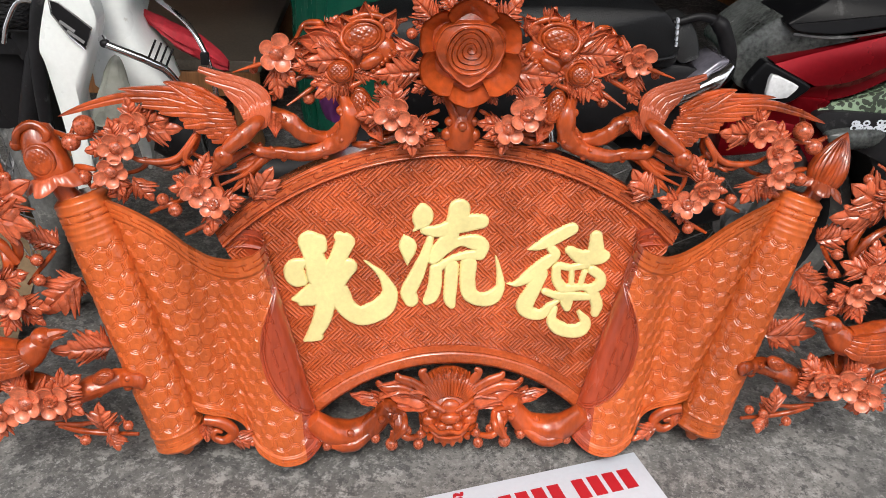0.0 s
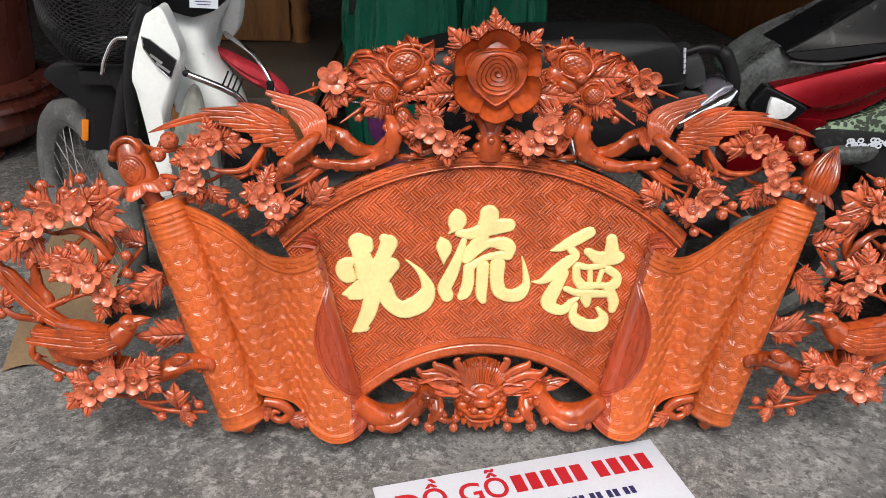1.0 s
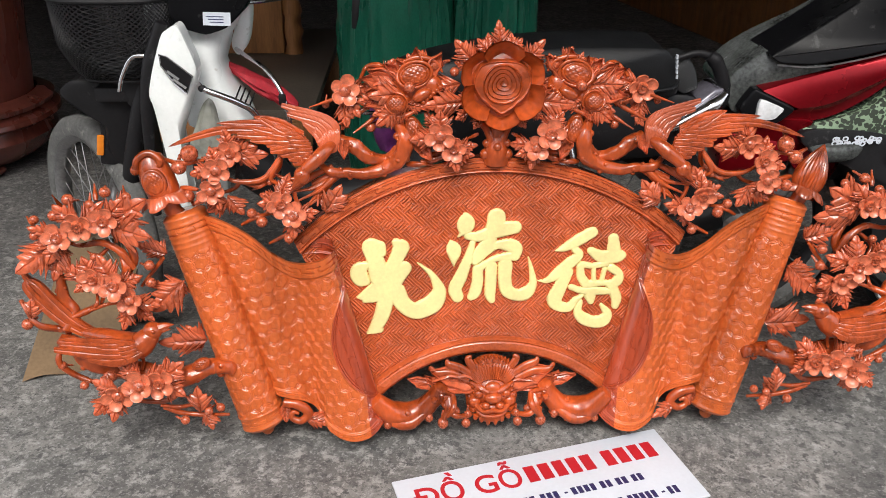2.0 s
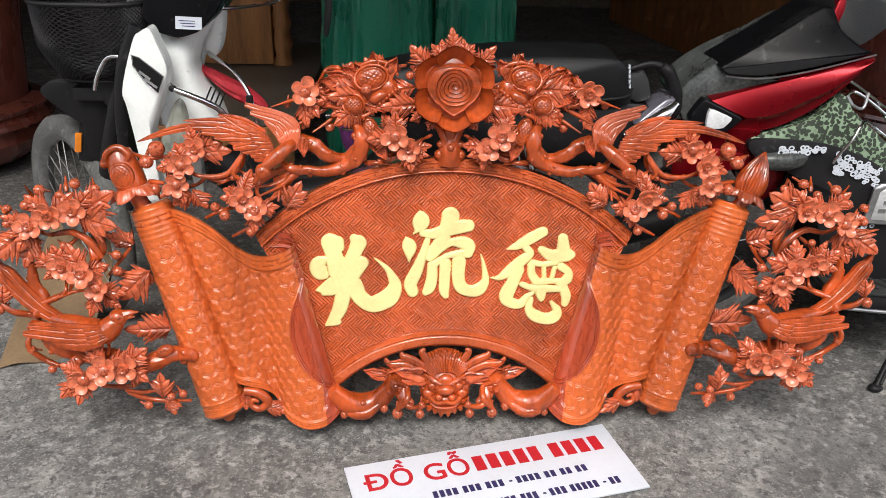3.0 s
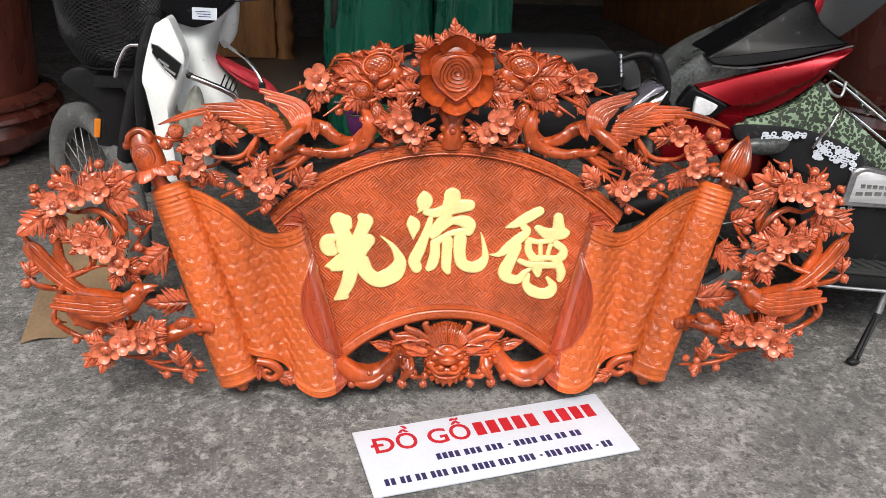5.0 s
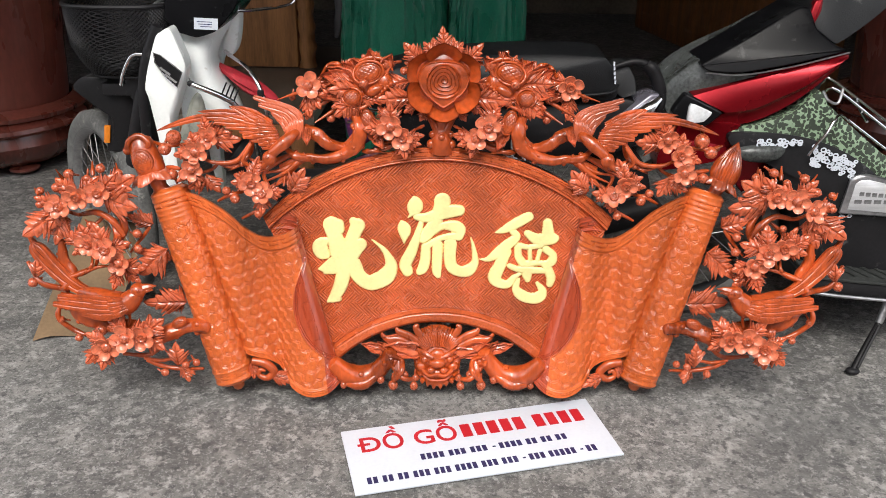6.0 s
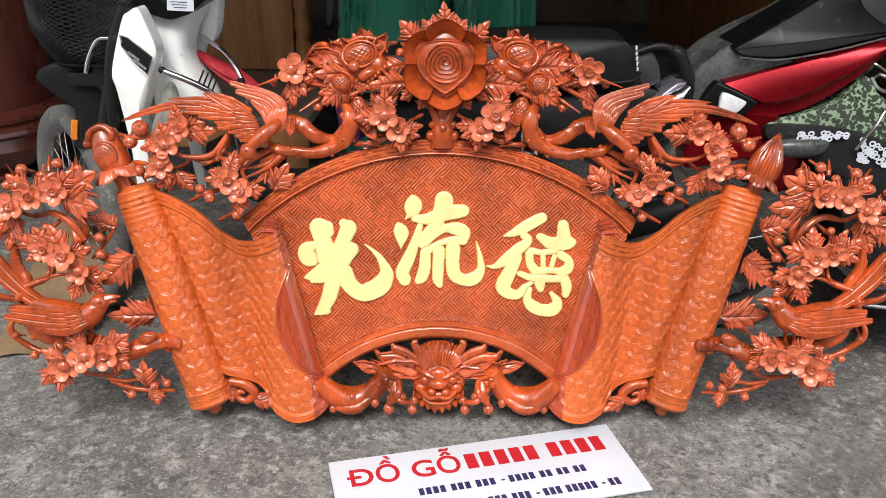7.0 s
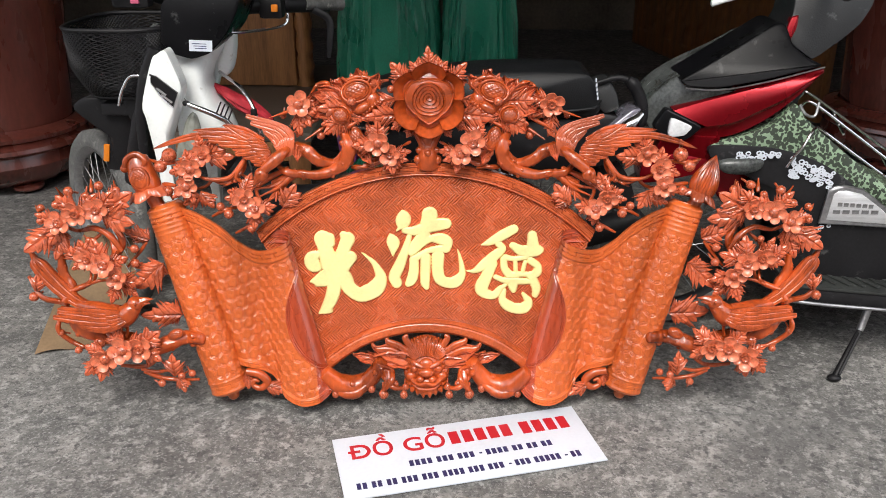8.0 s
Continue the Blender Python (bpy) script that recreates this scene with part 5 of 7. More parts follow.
# ---- beast mask and coiling boughs under the fan ----
mask = Shape()
loose = []
for c, r in (((0, 0.140, 0.006), (0.058, 0.050, 0.034)), ((0, 0.112, 0.026), (0.050, 0.038, 0.028)), ((0, 0.122, 0.048), (0.020, 0.018, 0.012)), ((0, 0.103, 0.054), (0.021, 0.013, 0.014)),
             ((0, 0.050, 0.026), (0.036, 0.020, 0.020)), ((0, 0.070, 0.030), (0.044, 0.018, 0.022))):
    lump(mask, c, r)
for s in (-1, 1):
    lump(mask, (s * 0.031, 0.110, 0.046), (0.011, 0.010, 0.009))
    lump(mask, (s * 0.016, 0.084, 0.054), (0.010, 0.009, 0.009))
    lump(mask, (s * 0.040, 0.088, 0.034), (0.016, 0.014, 0.014))
    mask.tube([P3(s * 0.010, 0.118, 0.056), P3(s * 0.028, 0.126, 0.050), P3(s * 0.050, 0.135, 0.034)], [0.005, 0.007, 0.003], 8, 6)
    mask.tube([P3(0, 0.074, 0.058), P3(s * 0.022, 0.070, 0.052), P3(s * 0.046, 0.090, 0.036), P3(s * 0.055, 0.108, 0.026)], [0.005, 0.006, 0.005, 0.003], 8, 6)
    mask.tube([P3(0, 0.054, 0.050), P3(s * 0.022, 0.056, 0.044), P3(s * 0.042, 0.070, 0.032)], [0.004, 0.005, 0.003], 8, 6)
    for k in range(11):
        a = 0.08 + 0.155 * k
        loose.append(("mane_strand", Shape()))
        loose[-1][1].tube([P3(s * 0.028 * math.sin(a), 0.132 + 0.012 * math.cos(a), 0.044), P3(s * 0.050 * math.sin(a), 0.150 + 0.028 * math.cos(a), 0.036), P3(s * 0.062 * math.sin(a), 0.150 + 0.044 * math.cos(a), 0.020)], [0.0025, 0.0042, 0.002], 7, 5)
    for k in range(6):
        v = 0.128 - 0.012 * k
        loose.append(("whisker_curl", Shape()))
        loose[-1][1].tube([P3(s * 0.040, v - 0.004, 0.036), P3(s * (0.056 - 0.001 * k), v, 0.026), P3(s * (0.066 - 0.002 * k), v + 0.007, 0.018)], [0.006, 0.0055, 0.0015], 7, 4)
    for k in range(4):
        u = s * (0.008 + 0.014 * k)
        loose.append(("beard_tuft", Shape()))
        loose[-1][1].tube([P3(u, 0.046 + 0.004 * k, 0.036), P3(u * 1.06, 0.034 + 0.006 * k, 0.036), P3(u * 1.1, 0.022 + 0.008 * k, 0.03)], [0.008, 0.006, 0.001], 7, 4)
beast = part("beast_mask", mask, WOOD, plaque, "carved beast mask with bulging eyes and mane")
for name, shape in loose:
    part(name, shape, WOOD, beast)
for s in (-1, 1):
    for line, r in (([(0.035, 0.160), (0.050, 0.180), (0.055, 0.192), (0.048, 0.198)], 0.008), ([(0.045, 0.150), (0.075, 0.170), (0.098, 0.180), (0.104, 0.190)], 0.009), ([(0.055, 0.140), (0.095, 0.158), (0.128, 0.160), (0.142, 0.175)], 0.009)):
        part("horn", Shape().tube([P3(s * u, v, 0.034) for u, v in line], [r, r * 1.15, r, r * 0.45], 10, 6, flat=0.7), WOOD, plaque)
    for u0, v0, u1, v1 in ((0.050, 0.138, 0.148, 0.158), (0.052, 0.132, 0.142, 0.138), (0.050, 0.126, 0.122, 0.118)):
        leaf(s * u0, v0, s * u1, v1, 0.030, mesh=SEPAL, tilt=0.05, width=s * 0.95, name="mask_ear", thick=0.07)
    branch([(-0.118, 0.130), (-0.132, 0.100), (-0.160, 0.066), (-0.196, 0.055), (-0.232, 0.066), (-0.268, 0.100)], 0.024, 0.031, 0.032, side=s, n=26, knots=0.02, flute=0.04)
    branch([(-0.150, 0.065), (-0.19, 0.04), (-0.23, 0.045)], 0.014, 0.016, 0.030, side=s, n=22, flute=0.05)
    branch([(-0.128, 0.128), (-0.104, 0.112), (-0.100, 0.080), (-0.112, 0.050)], 0.0085, 0.010, 0.038, side=s, knots=0.05)
    branch([(-0.120, 0.124), (-0.092, 0.104), (-0.090, 0.082), (-0.104, 0.058)], 0.006, 0.007, 0.046, side=s, knots=0.05)
    branch([(-0.118, 0.118), (-0.112, 0.085), (-0.085, 0.062), (-0.055, 0.052)], 0.007, 0.007, 0.044, side=s, knots=0.05)
    for u, v, r in ((0.113, 0.036, 0.013), (0.060, 0.034, 0.011), (0.084, 0.064, 0.011), (0.056, 0.056, 0.009), (0.196, 0.034, 0.012), (0.24, 0.036, 0.010), (0.145, 0.05, 0.010)):
        part("berry", BERRY, None, plaque, at=out_frame((s * u, v, 0.036), 0, (r, r, r * 1.1), 0.4, 1.8))
    for u0, v0, u1, v1 in ((0.145, 0.132, 0.196, 0.142), (0.142, 0.126, 0.176, 0.126), (0.13, 0.13, 0.158, 0.152)):
        leaf(s * u0, v0, s * u1, v1, 0.028, mesh=SEPAL, tilt=0.05, width=s * 0.9, name="mask_leaf", thick=0.05)
for k in range(-2, 3):
    leaf(0.010 * k, 0.165, 0.013 * k, 0.198 - 0.003 * abs(k), 0.036, mesh=FEATHER, width=2.4, tilt=0.0, name="mane_tuft", thick=0.10)


# ---- moulded panels for the two machines ----
def pillow(outline, y, depth, bulge, shift=0.0, steps=5, power=0.8):
    """A moulded panel: a rounded outline in x and z, swollen towards -y, with a back at y + depth."""
    O = smooth([(a, 0, b) for a, b in outline], steps, True)[:, [0, 2]]
    c = O.mean(0)
    rings = []
    for k in (1.0, 0.975, 0.92, 0.8, 0.62, 0.4, 0.2, 0.0):
        q = c + (O - c) * k
        rings.append(np.stack([q[:, 0], y - bulge * (1 - k ** 2) ** power - shift * (q[:, 1] - c[1]), q[:, 1]], -1))
    back = []
    for k in (1.0, 0.9, 0.5, 0.0):
        q = c + (O - c) * k
        back.append(np.stack([q[:, 0], y + depth + 0 * q[:, 0] - shift * (q[:, 1] - c[1]), q[:, 1]], -1))
    return Shape().grid(np.array(back[::-1] + rings), False, True)


def panel(outline, plane, depth, edge=0.008):
    """A flat moulded panel with rounded edges: an outline in x and z on the plane y0 + a (x - x0) + b (z - z0)."""
    x0, y0, z0, a, b = plane
    P = np.array(outline, float)
    if np.sum(P[:, 0] * np.roll(P[:, 1], -1) - np.roll(P[:, 0], -1) * P[:, 1]) < 0:
        P = P[::-1]
    O = np.concatenate([P[k] + (P[(k + 1) % len(P)] - P[k]) * np.linspace(0, 1, 5)[:-1, None] for k in range(len(P))])
    O = 0.6 * O + 0.2 * (np.roll(O, 1, 0) + np.roll(O, -1, 0))
    D = np.roll(O, -1, 0) - np.roll(O, 1, 0)
    inward = np.stack([-D[:, 1], D[:, 0]], -1) / (np.linalg.norm(D, axis=1)[:, None] + 1e-9)
    rings = []
    for off, back in ((0.0, depth), (0.0, edge), (0.08 * edge, 0.6 * edge), (0.35 * edge, 0.2 * edge), (edge, 0.0)):
        q = O + inward * off
        rings.append(np.stack([q[:, 0], y0 + a * (q[:, 0] - x0) + b * (q[:, 1] - z0) + back, q[:, 1]], -1))
    sh = Shape().grid(np.array(rings), False, True)
    k, n = len(O), len(sh.v)
    sh.f.append(tuple(range(k)))
    sh.f.append(tuple(range(n - k, n)))
    return sh


def plain_bars(parent, spots, y, material, h=0.006, name="lettering_bar"):
    """Unreadable small print as plain bars: x, z, width, slope in degrees."""
    for x, z, w, slope in spots:
        part(name, Shape().box((0, 0, 0), (w, 0.001, h), 0.0), material, parent, at=pose(x, y, z, 0, -slope, 0))


def wheel(parent, at, radius=0.285, width=0.06, spokes=28, metal=STEEL):
    tyre = Shape()
    prof = [(radius - 0.055, -0.022), (radius - 0.035, -width / 2), (radius - 0.012, -width / 2 * 0.86), (radius, -width * 0.2), (radius, width * 0.2), (radius - 0.012, width / 2 * 0.86), (radius - 0.035, width / 2), (radius - 0.055, 0.022), (radius - 0.055, -0.022)]
    tyre.lathe(prof, 64)
    hub = part("wheel", Shape().lathe([(0.001, -0.05), (0.035, -0.05), (0.038, -0.03), (0.055, -0.025), (0.055, 0.025), (0.038, 0.03), (0.035, 0.05), (0.001, 0.05)], 24), STEEL, parent, at=at)
    part("tyre", tyre, RUBBER, hub, "dusty black tyre")
    part("rim", Shape().lathe([(radius - 0.052, -0.024), (radius - 0.060, -0.020), (radius - 0.070, -0.008), (radius - 0.070, 0.008), (radius - 0.060, 0.020), (radius - 0.052, 0.024)], 48), metal, hub)
    for k in range(spokes):
        a = 2 * math.pi * k / spokes
        b = a + (0.55 if k % 2 else -0.55)
        z = 0.022 if k % 4 < 2 else -0.022
        part("spoke", Shape().tube([(0.05 * math.cos(b), 0.05 * math.sin(b), z), ((radius - 0.068) * math.cos(a), (radius - 0.068) * math.sin(a), 0)], 0.0016, 5, 1), STEEL, hub)
    return hub


# ---- the white moped behind the plaque, nose to the left, front wheel turned away ----
moped = thing("moped", "white and black moped with a wire basket, parked behind the plaque", "moped", pose(0, 0, 0))
TURNED = pose(-1.035, 0.555, 0.292, 90, 0, -47)
wheel(moped, TURNED, 0.292)
wheel(moped, pose(0.28, 0.47, 0.285, 90, 0, 0))
part("leg_shield", pillow([(-0.715, 0.860), (-0.697, 0.880), (-0.676, 0.888), (-0.661, 0.853), (-0.646, 0.802), (-0.652, 0.764), (-0.674, 0.704), (-0.704, 0.610), (-0.690, 0.45), (-0.70, 0.33), (-0.73, 0.38), (-0.734, 0.56), (-0.748, 0.700), (-0.753, 0.749)], 0.225, 0.05, 0.012, 0.02), WHITE_PLASTIC, moped, "white leg shield wing")
part("leg_shield", pillow([(-0.715, 0.860), (-0.676, 0.888), (-0.648, 0.802), (-0.674, 0.704), (-0.700, 0.610), (-0.70, 0.33), (-0.73, 0.38), (-0.748, 0.700)], 0.64, 0.03, 0.01), WHITE_PLASTIC, moped, "white leg shield wing")
cover = Shape()
G = []
for z, x0, x1, y0, y1 in ((0.898, -0.715, -0.565, 0.36, 0.56), (0.86, -0.718, -0.585, 0.345, 0.53), (0.82, -0.712, -0.610, 0.335, 0.50), (0.78, -0.705, -0.620, 0.325, 0.48), (0.73, -0.708, -0.604, 0.315, 0.48), (0.68, -0.715, -0.572, 0.31, 0.48), (0.63, -0.716, -0.556, 0.315, 0.48), (0.60, -0.690, -0.58, 0.36, 0.54)):
    ring = []
    for a in np.linspace(0, 2 * math.pi, 40, endpoint=False):
        ca, sa = math.cos(a), math.sin(a)
        ring.append(((x0 + x1) / 2 + (x1 - x0) / 2 * math.copysign(abs(ca) ** 0.7, ca), (y0 + y1) / 2 + (y1 - y0) / 2 * math.copysign(abs(sa) ** 0.7, sa), z))
    G.append(ring)
cover.grid(np.array(G), False, True)
part("steering_cover", cover, WHITE_PLASTIC, moped, "white moulded steering column cover")
part("leg_shield_edge", pillow([(-0.600, 0.840), (-0.578, 0.905), (-0.560, 0.890), (-0.572, 0.808), (-0.596, 0.772), (-0.612, 0.796)], 0.46, 0.05, 0.01), WHITE_PLASTIC, moped)
part("under_tube_cover", Shape().tube([(-0.60, 0.45, 0.50), (-0.45, 0.45, 0.40), (-0.25, 0.45, 0.42), (-0.05, 0.45, 0.55)], [0.06, 0.055, 0.06, 0.07], 20, 6), BLACK_PLASTIC, moped)
for k in range(4):
    part("vent_slot", Shape().box((-0.578 + 0.010 * k, 0.3065 + 0.001 * k, 0.716 - 0.006 * k), (0.004, 0.004, 0.046), 0.001, Matrix.Rotation(0.45, 3, "Y")), BLACK_PLASTIC, moped)
part("steering_cowl", panel([(-0.712, 0.918), (-0.706, 1.01), (-0.50, 1.01), (-0.510, 0.975), (-0.538, 0.919), (-0.562, 0.890), (-0.590, 0.864), (-0.636, 0.850), (-0.688, 0.866), (-0.715, 0.900)], (-0.6, 0.322, 0.92, 0.12, 0.15), 0.20, 0.005), GLOSS_BLACK, moped, "glossy black steering cowl")
label_plate = part("warning_label", Shape().box((0, 0, 0), (0.060, 0.0012, 0.029), 0.0), SIGN_WHITE, moped, "white printed label", pose(-0.609, 0.313, 0.886, -9, 3, 7))
for k in range(3):
    part("lettering_bar", Shape().box((-0.004 + 0.002 * k, -0.0012, 0.005 - 0.006 * k), (0.038 - 0.004 * k, 0.0008, 0.0018), 0), SIGN_BLUE, label_plate)
badge = part("badge", pillow([(-0.716, 0.830), (-0.700, 0.824), (-0.651, 0.782), (-0.668, 0.746), (-0.690, 0.768), (-0.715, 0.808)], 0.2085, 0.004, 0.0015, 0.02, 1), BLACK_PLASTIC, moped, "dark maker's badge with silver rim")
plain_bars(badge, [(-0.692, 0.786, 0.030, -38), (-0.680, 0.768, 0.034, -38)], 0.2055, CHROME, 0.006)
part("badge_rim", Shape().tube([(-0.717, 0.2065, 0.832), (-0.700, 0.2065, 0.826), (-0.650, 0.2068, 0.783), (-0.667, 0.2075, 0.744), (-0.691, 0.207, 0.767), (-0.716, 0.2065, 0.808)], 0.0016, 6, 1, closed=True), CHROME, badge)
part("ignition_lock", Shape().lathe([(0.001, 0.012), (0.011, 0.012), (0.014, 0.008), (0.014, -0.01)], 20, pose(-0.560, 0.385, 0.935, 75, 0, 20)), CHROME, moped)
BAR = ((-0.90, 0.20, 1.07), (-0.80, 0.30, 1.05), (-0.645, 0.46, 0.975), (-0.48, 0.63, 0.955), (-0.34, 0.77, 0.94))
part("handlebar", Shape().tube(BAR, 0.026, 14, 6), BLACK_PLASTIC, moped)
part("grip", Shape().tube([(-0.40, 0.70, 0.947), (-0.30, 0.80, 0.936)], 0.021, 14, 3), RUBBER, moped)
part("switch_housing", Shape().box((-0.475, 0.60, 0.95), (0.07, 0.06, 0.06), 0.012), BLACK_PLASTIC, moped)
part("switch_housing", Shape().box((-0.785, 0.335, 1.005), (0.10, 0.05, 0.045), 0.012), BLACK_PLASTIC, moped)
part("switch_button", Shape().box((-0.768, 0.306, 1.004), (0.022, 0.010, 0.018), 0.003), PINK, moped, "pink plastic switch button")
part("turn_signal", Shape().box((-0.460, 0.564, 0.952), (0.020, 0.012, 0.022), 0.005), ORANGE_LENS, moped, "amber turn signal")
part("brake_lever", Shape().tube([(-0.575, 0.40, 0.905), (-0.52, 0.45, 0.902), (-0.455, 0.54, 0.90), (-0.43, 0.57, 0.91), (-0.425, 0.58, 0.935)], [0.004, 0.0045, 0.004, 0.004, 0.004], 8, 6), CHROME, moped)
part("brake_lever", Shape().tube([(-0.37, 0.70, 0.93), (-0.325, 0.70, 0.90), (-0.325, 0.69, 0.83), (-0.33, 0.69, 0.79)], [0.010, 0.011, 0.010, 0.006], 8, 6, flat=0.5), BLACK_PLASTIC, moped)
part("headlight", Shape().ball((-0.795, 0.52, 0.86), (0.036, 0.05, 0.055), 20, 12), SMOKE, moped, "smoked grey headlight cover")
# front fender, fork and reflector turn with the wheel
part("front_fender", pillow([(-1.018, 0.690), (-0.994, 0.722), (-0.954, 0.727), (-0.877, 0.706), (-0.838, 0.680), (-0.832, 0.593), (-0.836, 0.470), (-0.875, 0.440), (-0.925, 0.480), (-0.936, 0.530), (-0.930, 0.609), (-0.950, 0.655)], 0.405, 0.10, 0.02, 0.15, 3), BLACK_PLASTIC, moped, "scuffed black front fender")
part("reflector", Shape().box((0, 0, 0), (0.017, 0.012, 0.052), 0.004), ORANGE_LENS, moped, "orange side reflector", pose(-0.945, 0.396, 0.563, 0, 9, 12))
part("reflector_mount", Shape().box((0, 0, 0), (0.055, 0.03, 0.12), 0.01), BLACK_PLASTIC, moped, "", pose(-0.922, 0.418, 0.566, 0, 9, 12))
part("fork_leg", Shape().tube([(-0.80, 0.36, 0.75), (-0.87, 0.385, 0.52), (-0.945, 0.50, 0.285)], [0.018, 0.022, 0.024], 12, 5), BLACK_PLASTIC, moped)
part("fork_slider", Shape().tube([(-0.893, 0.405, 0.46), (-0.955, 0.49, 0.29)], 0.026, 12, 4), STEEL, moped)
part("fork_leg", Shape().tube([(-0.82, 0.52, 0.75), (-0.92, 0.52, 0.52), (-1.03, 0.61, 0.285)], [0.018, 0.022, 0.024], 12, 5), STEEL, moped)
part("fork_cover", Shape().tube([(-0.715, 0.25, 0.89), (-0.750, 0.245, 0.80), (-0.772, 0.25, 0.70), (-0.785, 0.265, 0.56), (-0.80, 0.30, 0.42)], [0.014, 0.017, 0.015, 0.012, 0.011], 10, 5), BLACK_PLASTIC, moped)
part("headstock_cover", pillow([(-0.745, 0.93), (-0.715, 0.91), (-0.735, 0.80), (-0.775, 0.70), (-0.83, 0.66), (-0.86, 0.72), (-0.80, 0.80), (-0.78, 0.87)], 0.36, 0.2, 0.02), BLACK_PLASTIC, moped)
part("chrome_bracket", Shape().tube([(-0.832, 0.262, 0.735), (-0.820, 0.262, 0.770), (-0.792, 0.262, 0.812), (-0.756, 0.262, 0.815), (-0.740, 0.29, 0.812)], 0.005, 9, 6).tube([(-0.778, 0.262, 0.742), (-0.768, 0.262, 0.785), (-0.752, 0.265, 0.810)], 0.005, 9, 6), CHROME, moped)
part("bracket_plate", Shape().box((-0.86, 0.40, 0.70), (0.13, 0.09, 0.035), 0.008), BLACK_PLASTIC, moped)
part("crash_bar", Shape().tube([(-0.645, 0.235, 0.757), (-0.632, 0.222, 0.750), (-0.593, 0.22, 0.735), (-0.557, 0.225, 0.717), (-0.530, 0.24, 0.690), (-0.50, 0.28, 0.60), (-0.50, 0.36, 0.45)], 0.0075, 10, 6), CHROME, moped, "chrome crash bar")
part("crash_bar", Shape().tube([(-0.590, 0.40, 0.800), (-0.560, 0.36, 0.792), (-0.504, 0.30, 0.772), (-0.464, 0.26, 0.716), (-0.45, 0.27, 0.60)], 0.005, 10, 6), CHROME, moped, "chrome crash bar")
part("bar_clamp", Shape().ball((-0.636, 0.222, 0.752), (0.010, 0.008, 0.008), 12, 8), BLACK_PLASTIC, moped)
part("bar_clamp", Shape().box((-0.468, 0.258, 0.718), (0.016, 0.014, 0.024), 0.004), BLACK_PLASTIC, moped)

# wire basket over the front wheel: rims and a woven lattice
def basket_ring(k):
    """An oblong ring of the basket, k from 0 at the bottom to 1 at the rim."""
    cx, cy, z = -0.838 - 0.010 * k, 0.45, 0.740 + 0.190 * k
    hx, hy = 0.110 + 0.036 * min(1, 2.2 * k) ** 0.7, 0.118 + 0.062 * min(1, 2.0 * k) ** 0.7
    out = []
    for a in np.linspace(0, 2 * math.pi, 72, endpoint=False):
        c, s = math.cos(a), math.sin(a)
        out.append((cx + hx * math.copysign(abs(c) ** 0.55, c), cy + hy * math.copysign(abs(s) ** 0.55, s), z))
    return np.array(out)


basket = part("basket", Shape().tube(basket_ring(1.0), 0.006, 8, 1, closed=True), BLACK_PLASTIC, moped, "black wire-mesh front basket")
part("rim_wire", Shape().tube(basket_ring(0.0), 0.005, 8, 1, closed=True), BLACK_PLASTIC, basket)
lattice = Shape()
rows = [basket_ring(k) for k in np.linspace(0, 1, 19)]
for i in range(72):
    for d in (1, -1):
        lattice.tube([rows[k][(i + d * k) % 72] for k in range(19)], 0.0019, 4, 1)
for j in range(14):
    y_ = 0.355 + 0.19 * j / 13
    lattice.tube([(-0.96, y_, 0.736), (-0.74, y_, 0.736)], 0.0018, 4, 1)
part("wire_lattice", lattice, BLACK_PLASTIC, basket)

# seat, tail and running gear
part("seat", pillow([(-0.28, 0.700), (-0.16, 0.760), (0.03, 0.798), (0.212, 0.812), (0.40, 0.810), (0.444, 0.790), (0.464, 0.745), (0.458, 0.695), (0.341, 0.682), (0.06, 0.665), (-0.20, 0.655)], 0.365, 0.19, 0.035), SEAT_VINYL, moped, "worn black vinyl seat")
part("seat_edge", Shape().tube([(-0.20, 0.352, 0.680), (0.06, 0.340, 0.690), (0.30, 0.338, 0.706), (0.44, 0.348, 0.716), (0.472, 0.38, 0.73)], 0.004, 8, 6), SEAT_VINYL, moped)
for k in range(5):
    part("lettering_bar", Shape().box((0.450 + 0.0025 * k, 0.345 + 0.004 * k, 0.795 - 0.013 * k), (0.004, 0.010, 0.009), 0.0), SIGN_WHITE, moped)
part("grab_rail", Shape().tube([(0.46, 0.40, 0.775), (0.52, 0.40, 0.790), (0.565, 0.40, 0.768), (0.598, 0.40, 0.700), (0.588, 0.40, 0.655), (0.525, 0.41, 0.630)], [0.008, 0.009, 0.011, 0.011, 0.010, 0.009], 12, 6), BLACK_PLASTIC, moped, "steel grab rail wrapped in black tape")
part("rail_wrap", Shape().tube([(0.545, 0.40, 0.785), (0.568, 0.40, 0.764), (0.596, 0.40, 0.705)], 0.0165, 12, 5, knots=0.2), BLACK_PLASTIC, moped)
part("tail_lamp", panel([(0.475, 0.645), (0.512, 0.676), (0.560, 0.712), (0.584, 0.712), (0.576, 0.680), (0.545, 0.640)], (0.53, 0.352, 0.68, 0.2, 0.1), 0.10, 0.006), TAIL_LENS, moped, "violet-grey tail lamp lens")
part("rack_plate", panel([(0.458, 0.770), (0.500, 0.782), (0.520, 0.745), (0.528, 0.705), (0.490, 0.690), (0.462, 0.712)], (0.49, 0.40, 0.74, 0.0, 0.2), 0.10, 0.005), HOOD, moped, "scuffed grey rack plate")
part("chrome_trim", Shape().tube([(0.455, 0.345, 0.618), (0.50, 0.350, 0.640), (0.55, 0.345, 0.672), (0.585, 0.36, 0.700)], [0.010, 0.018, 0.019, 0.010], 14, 5), CHROME, moped)
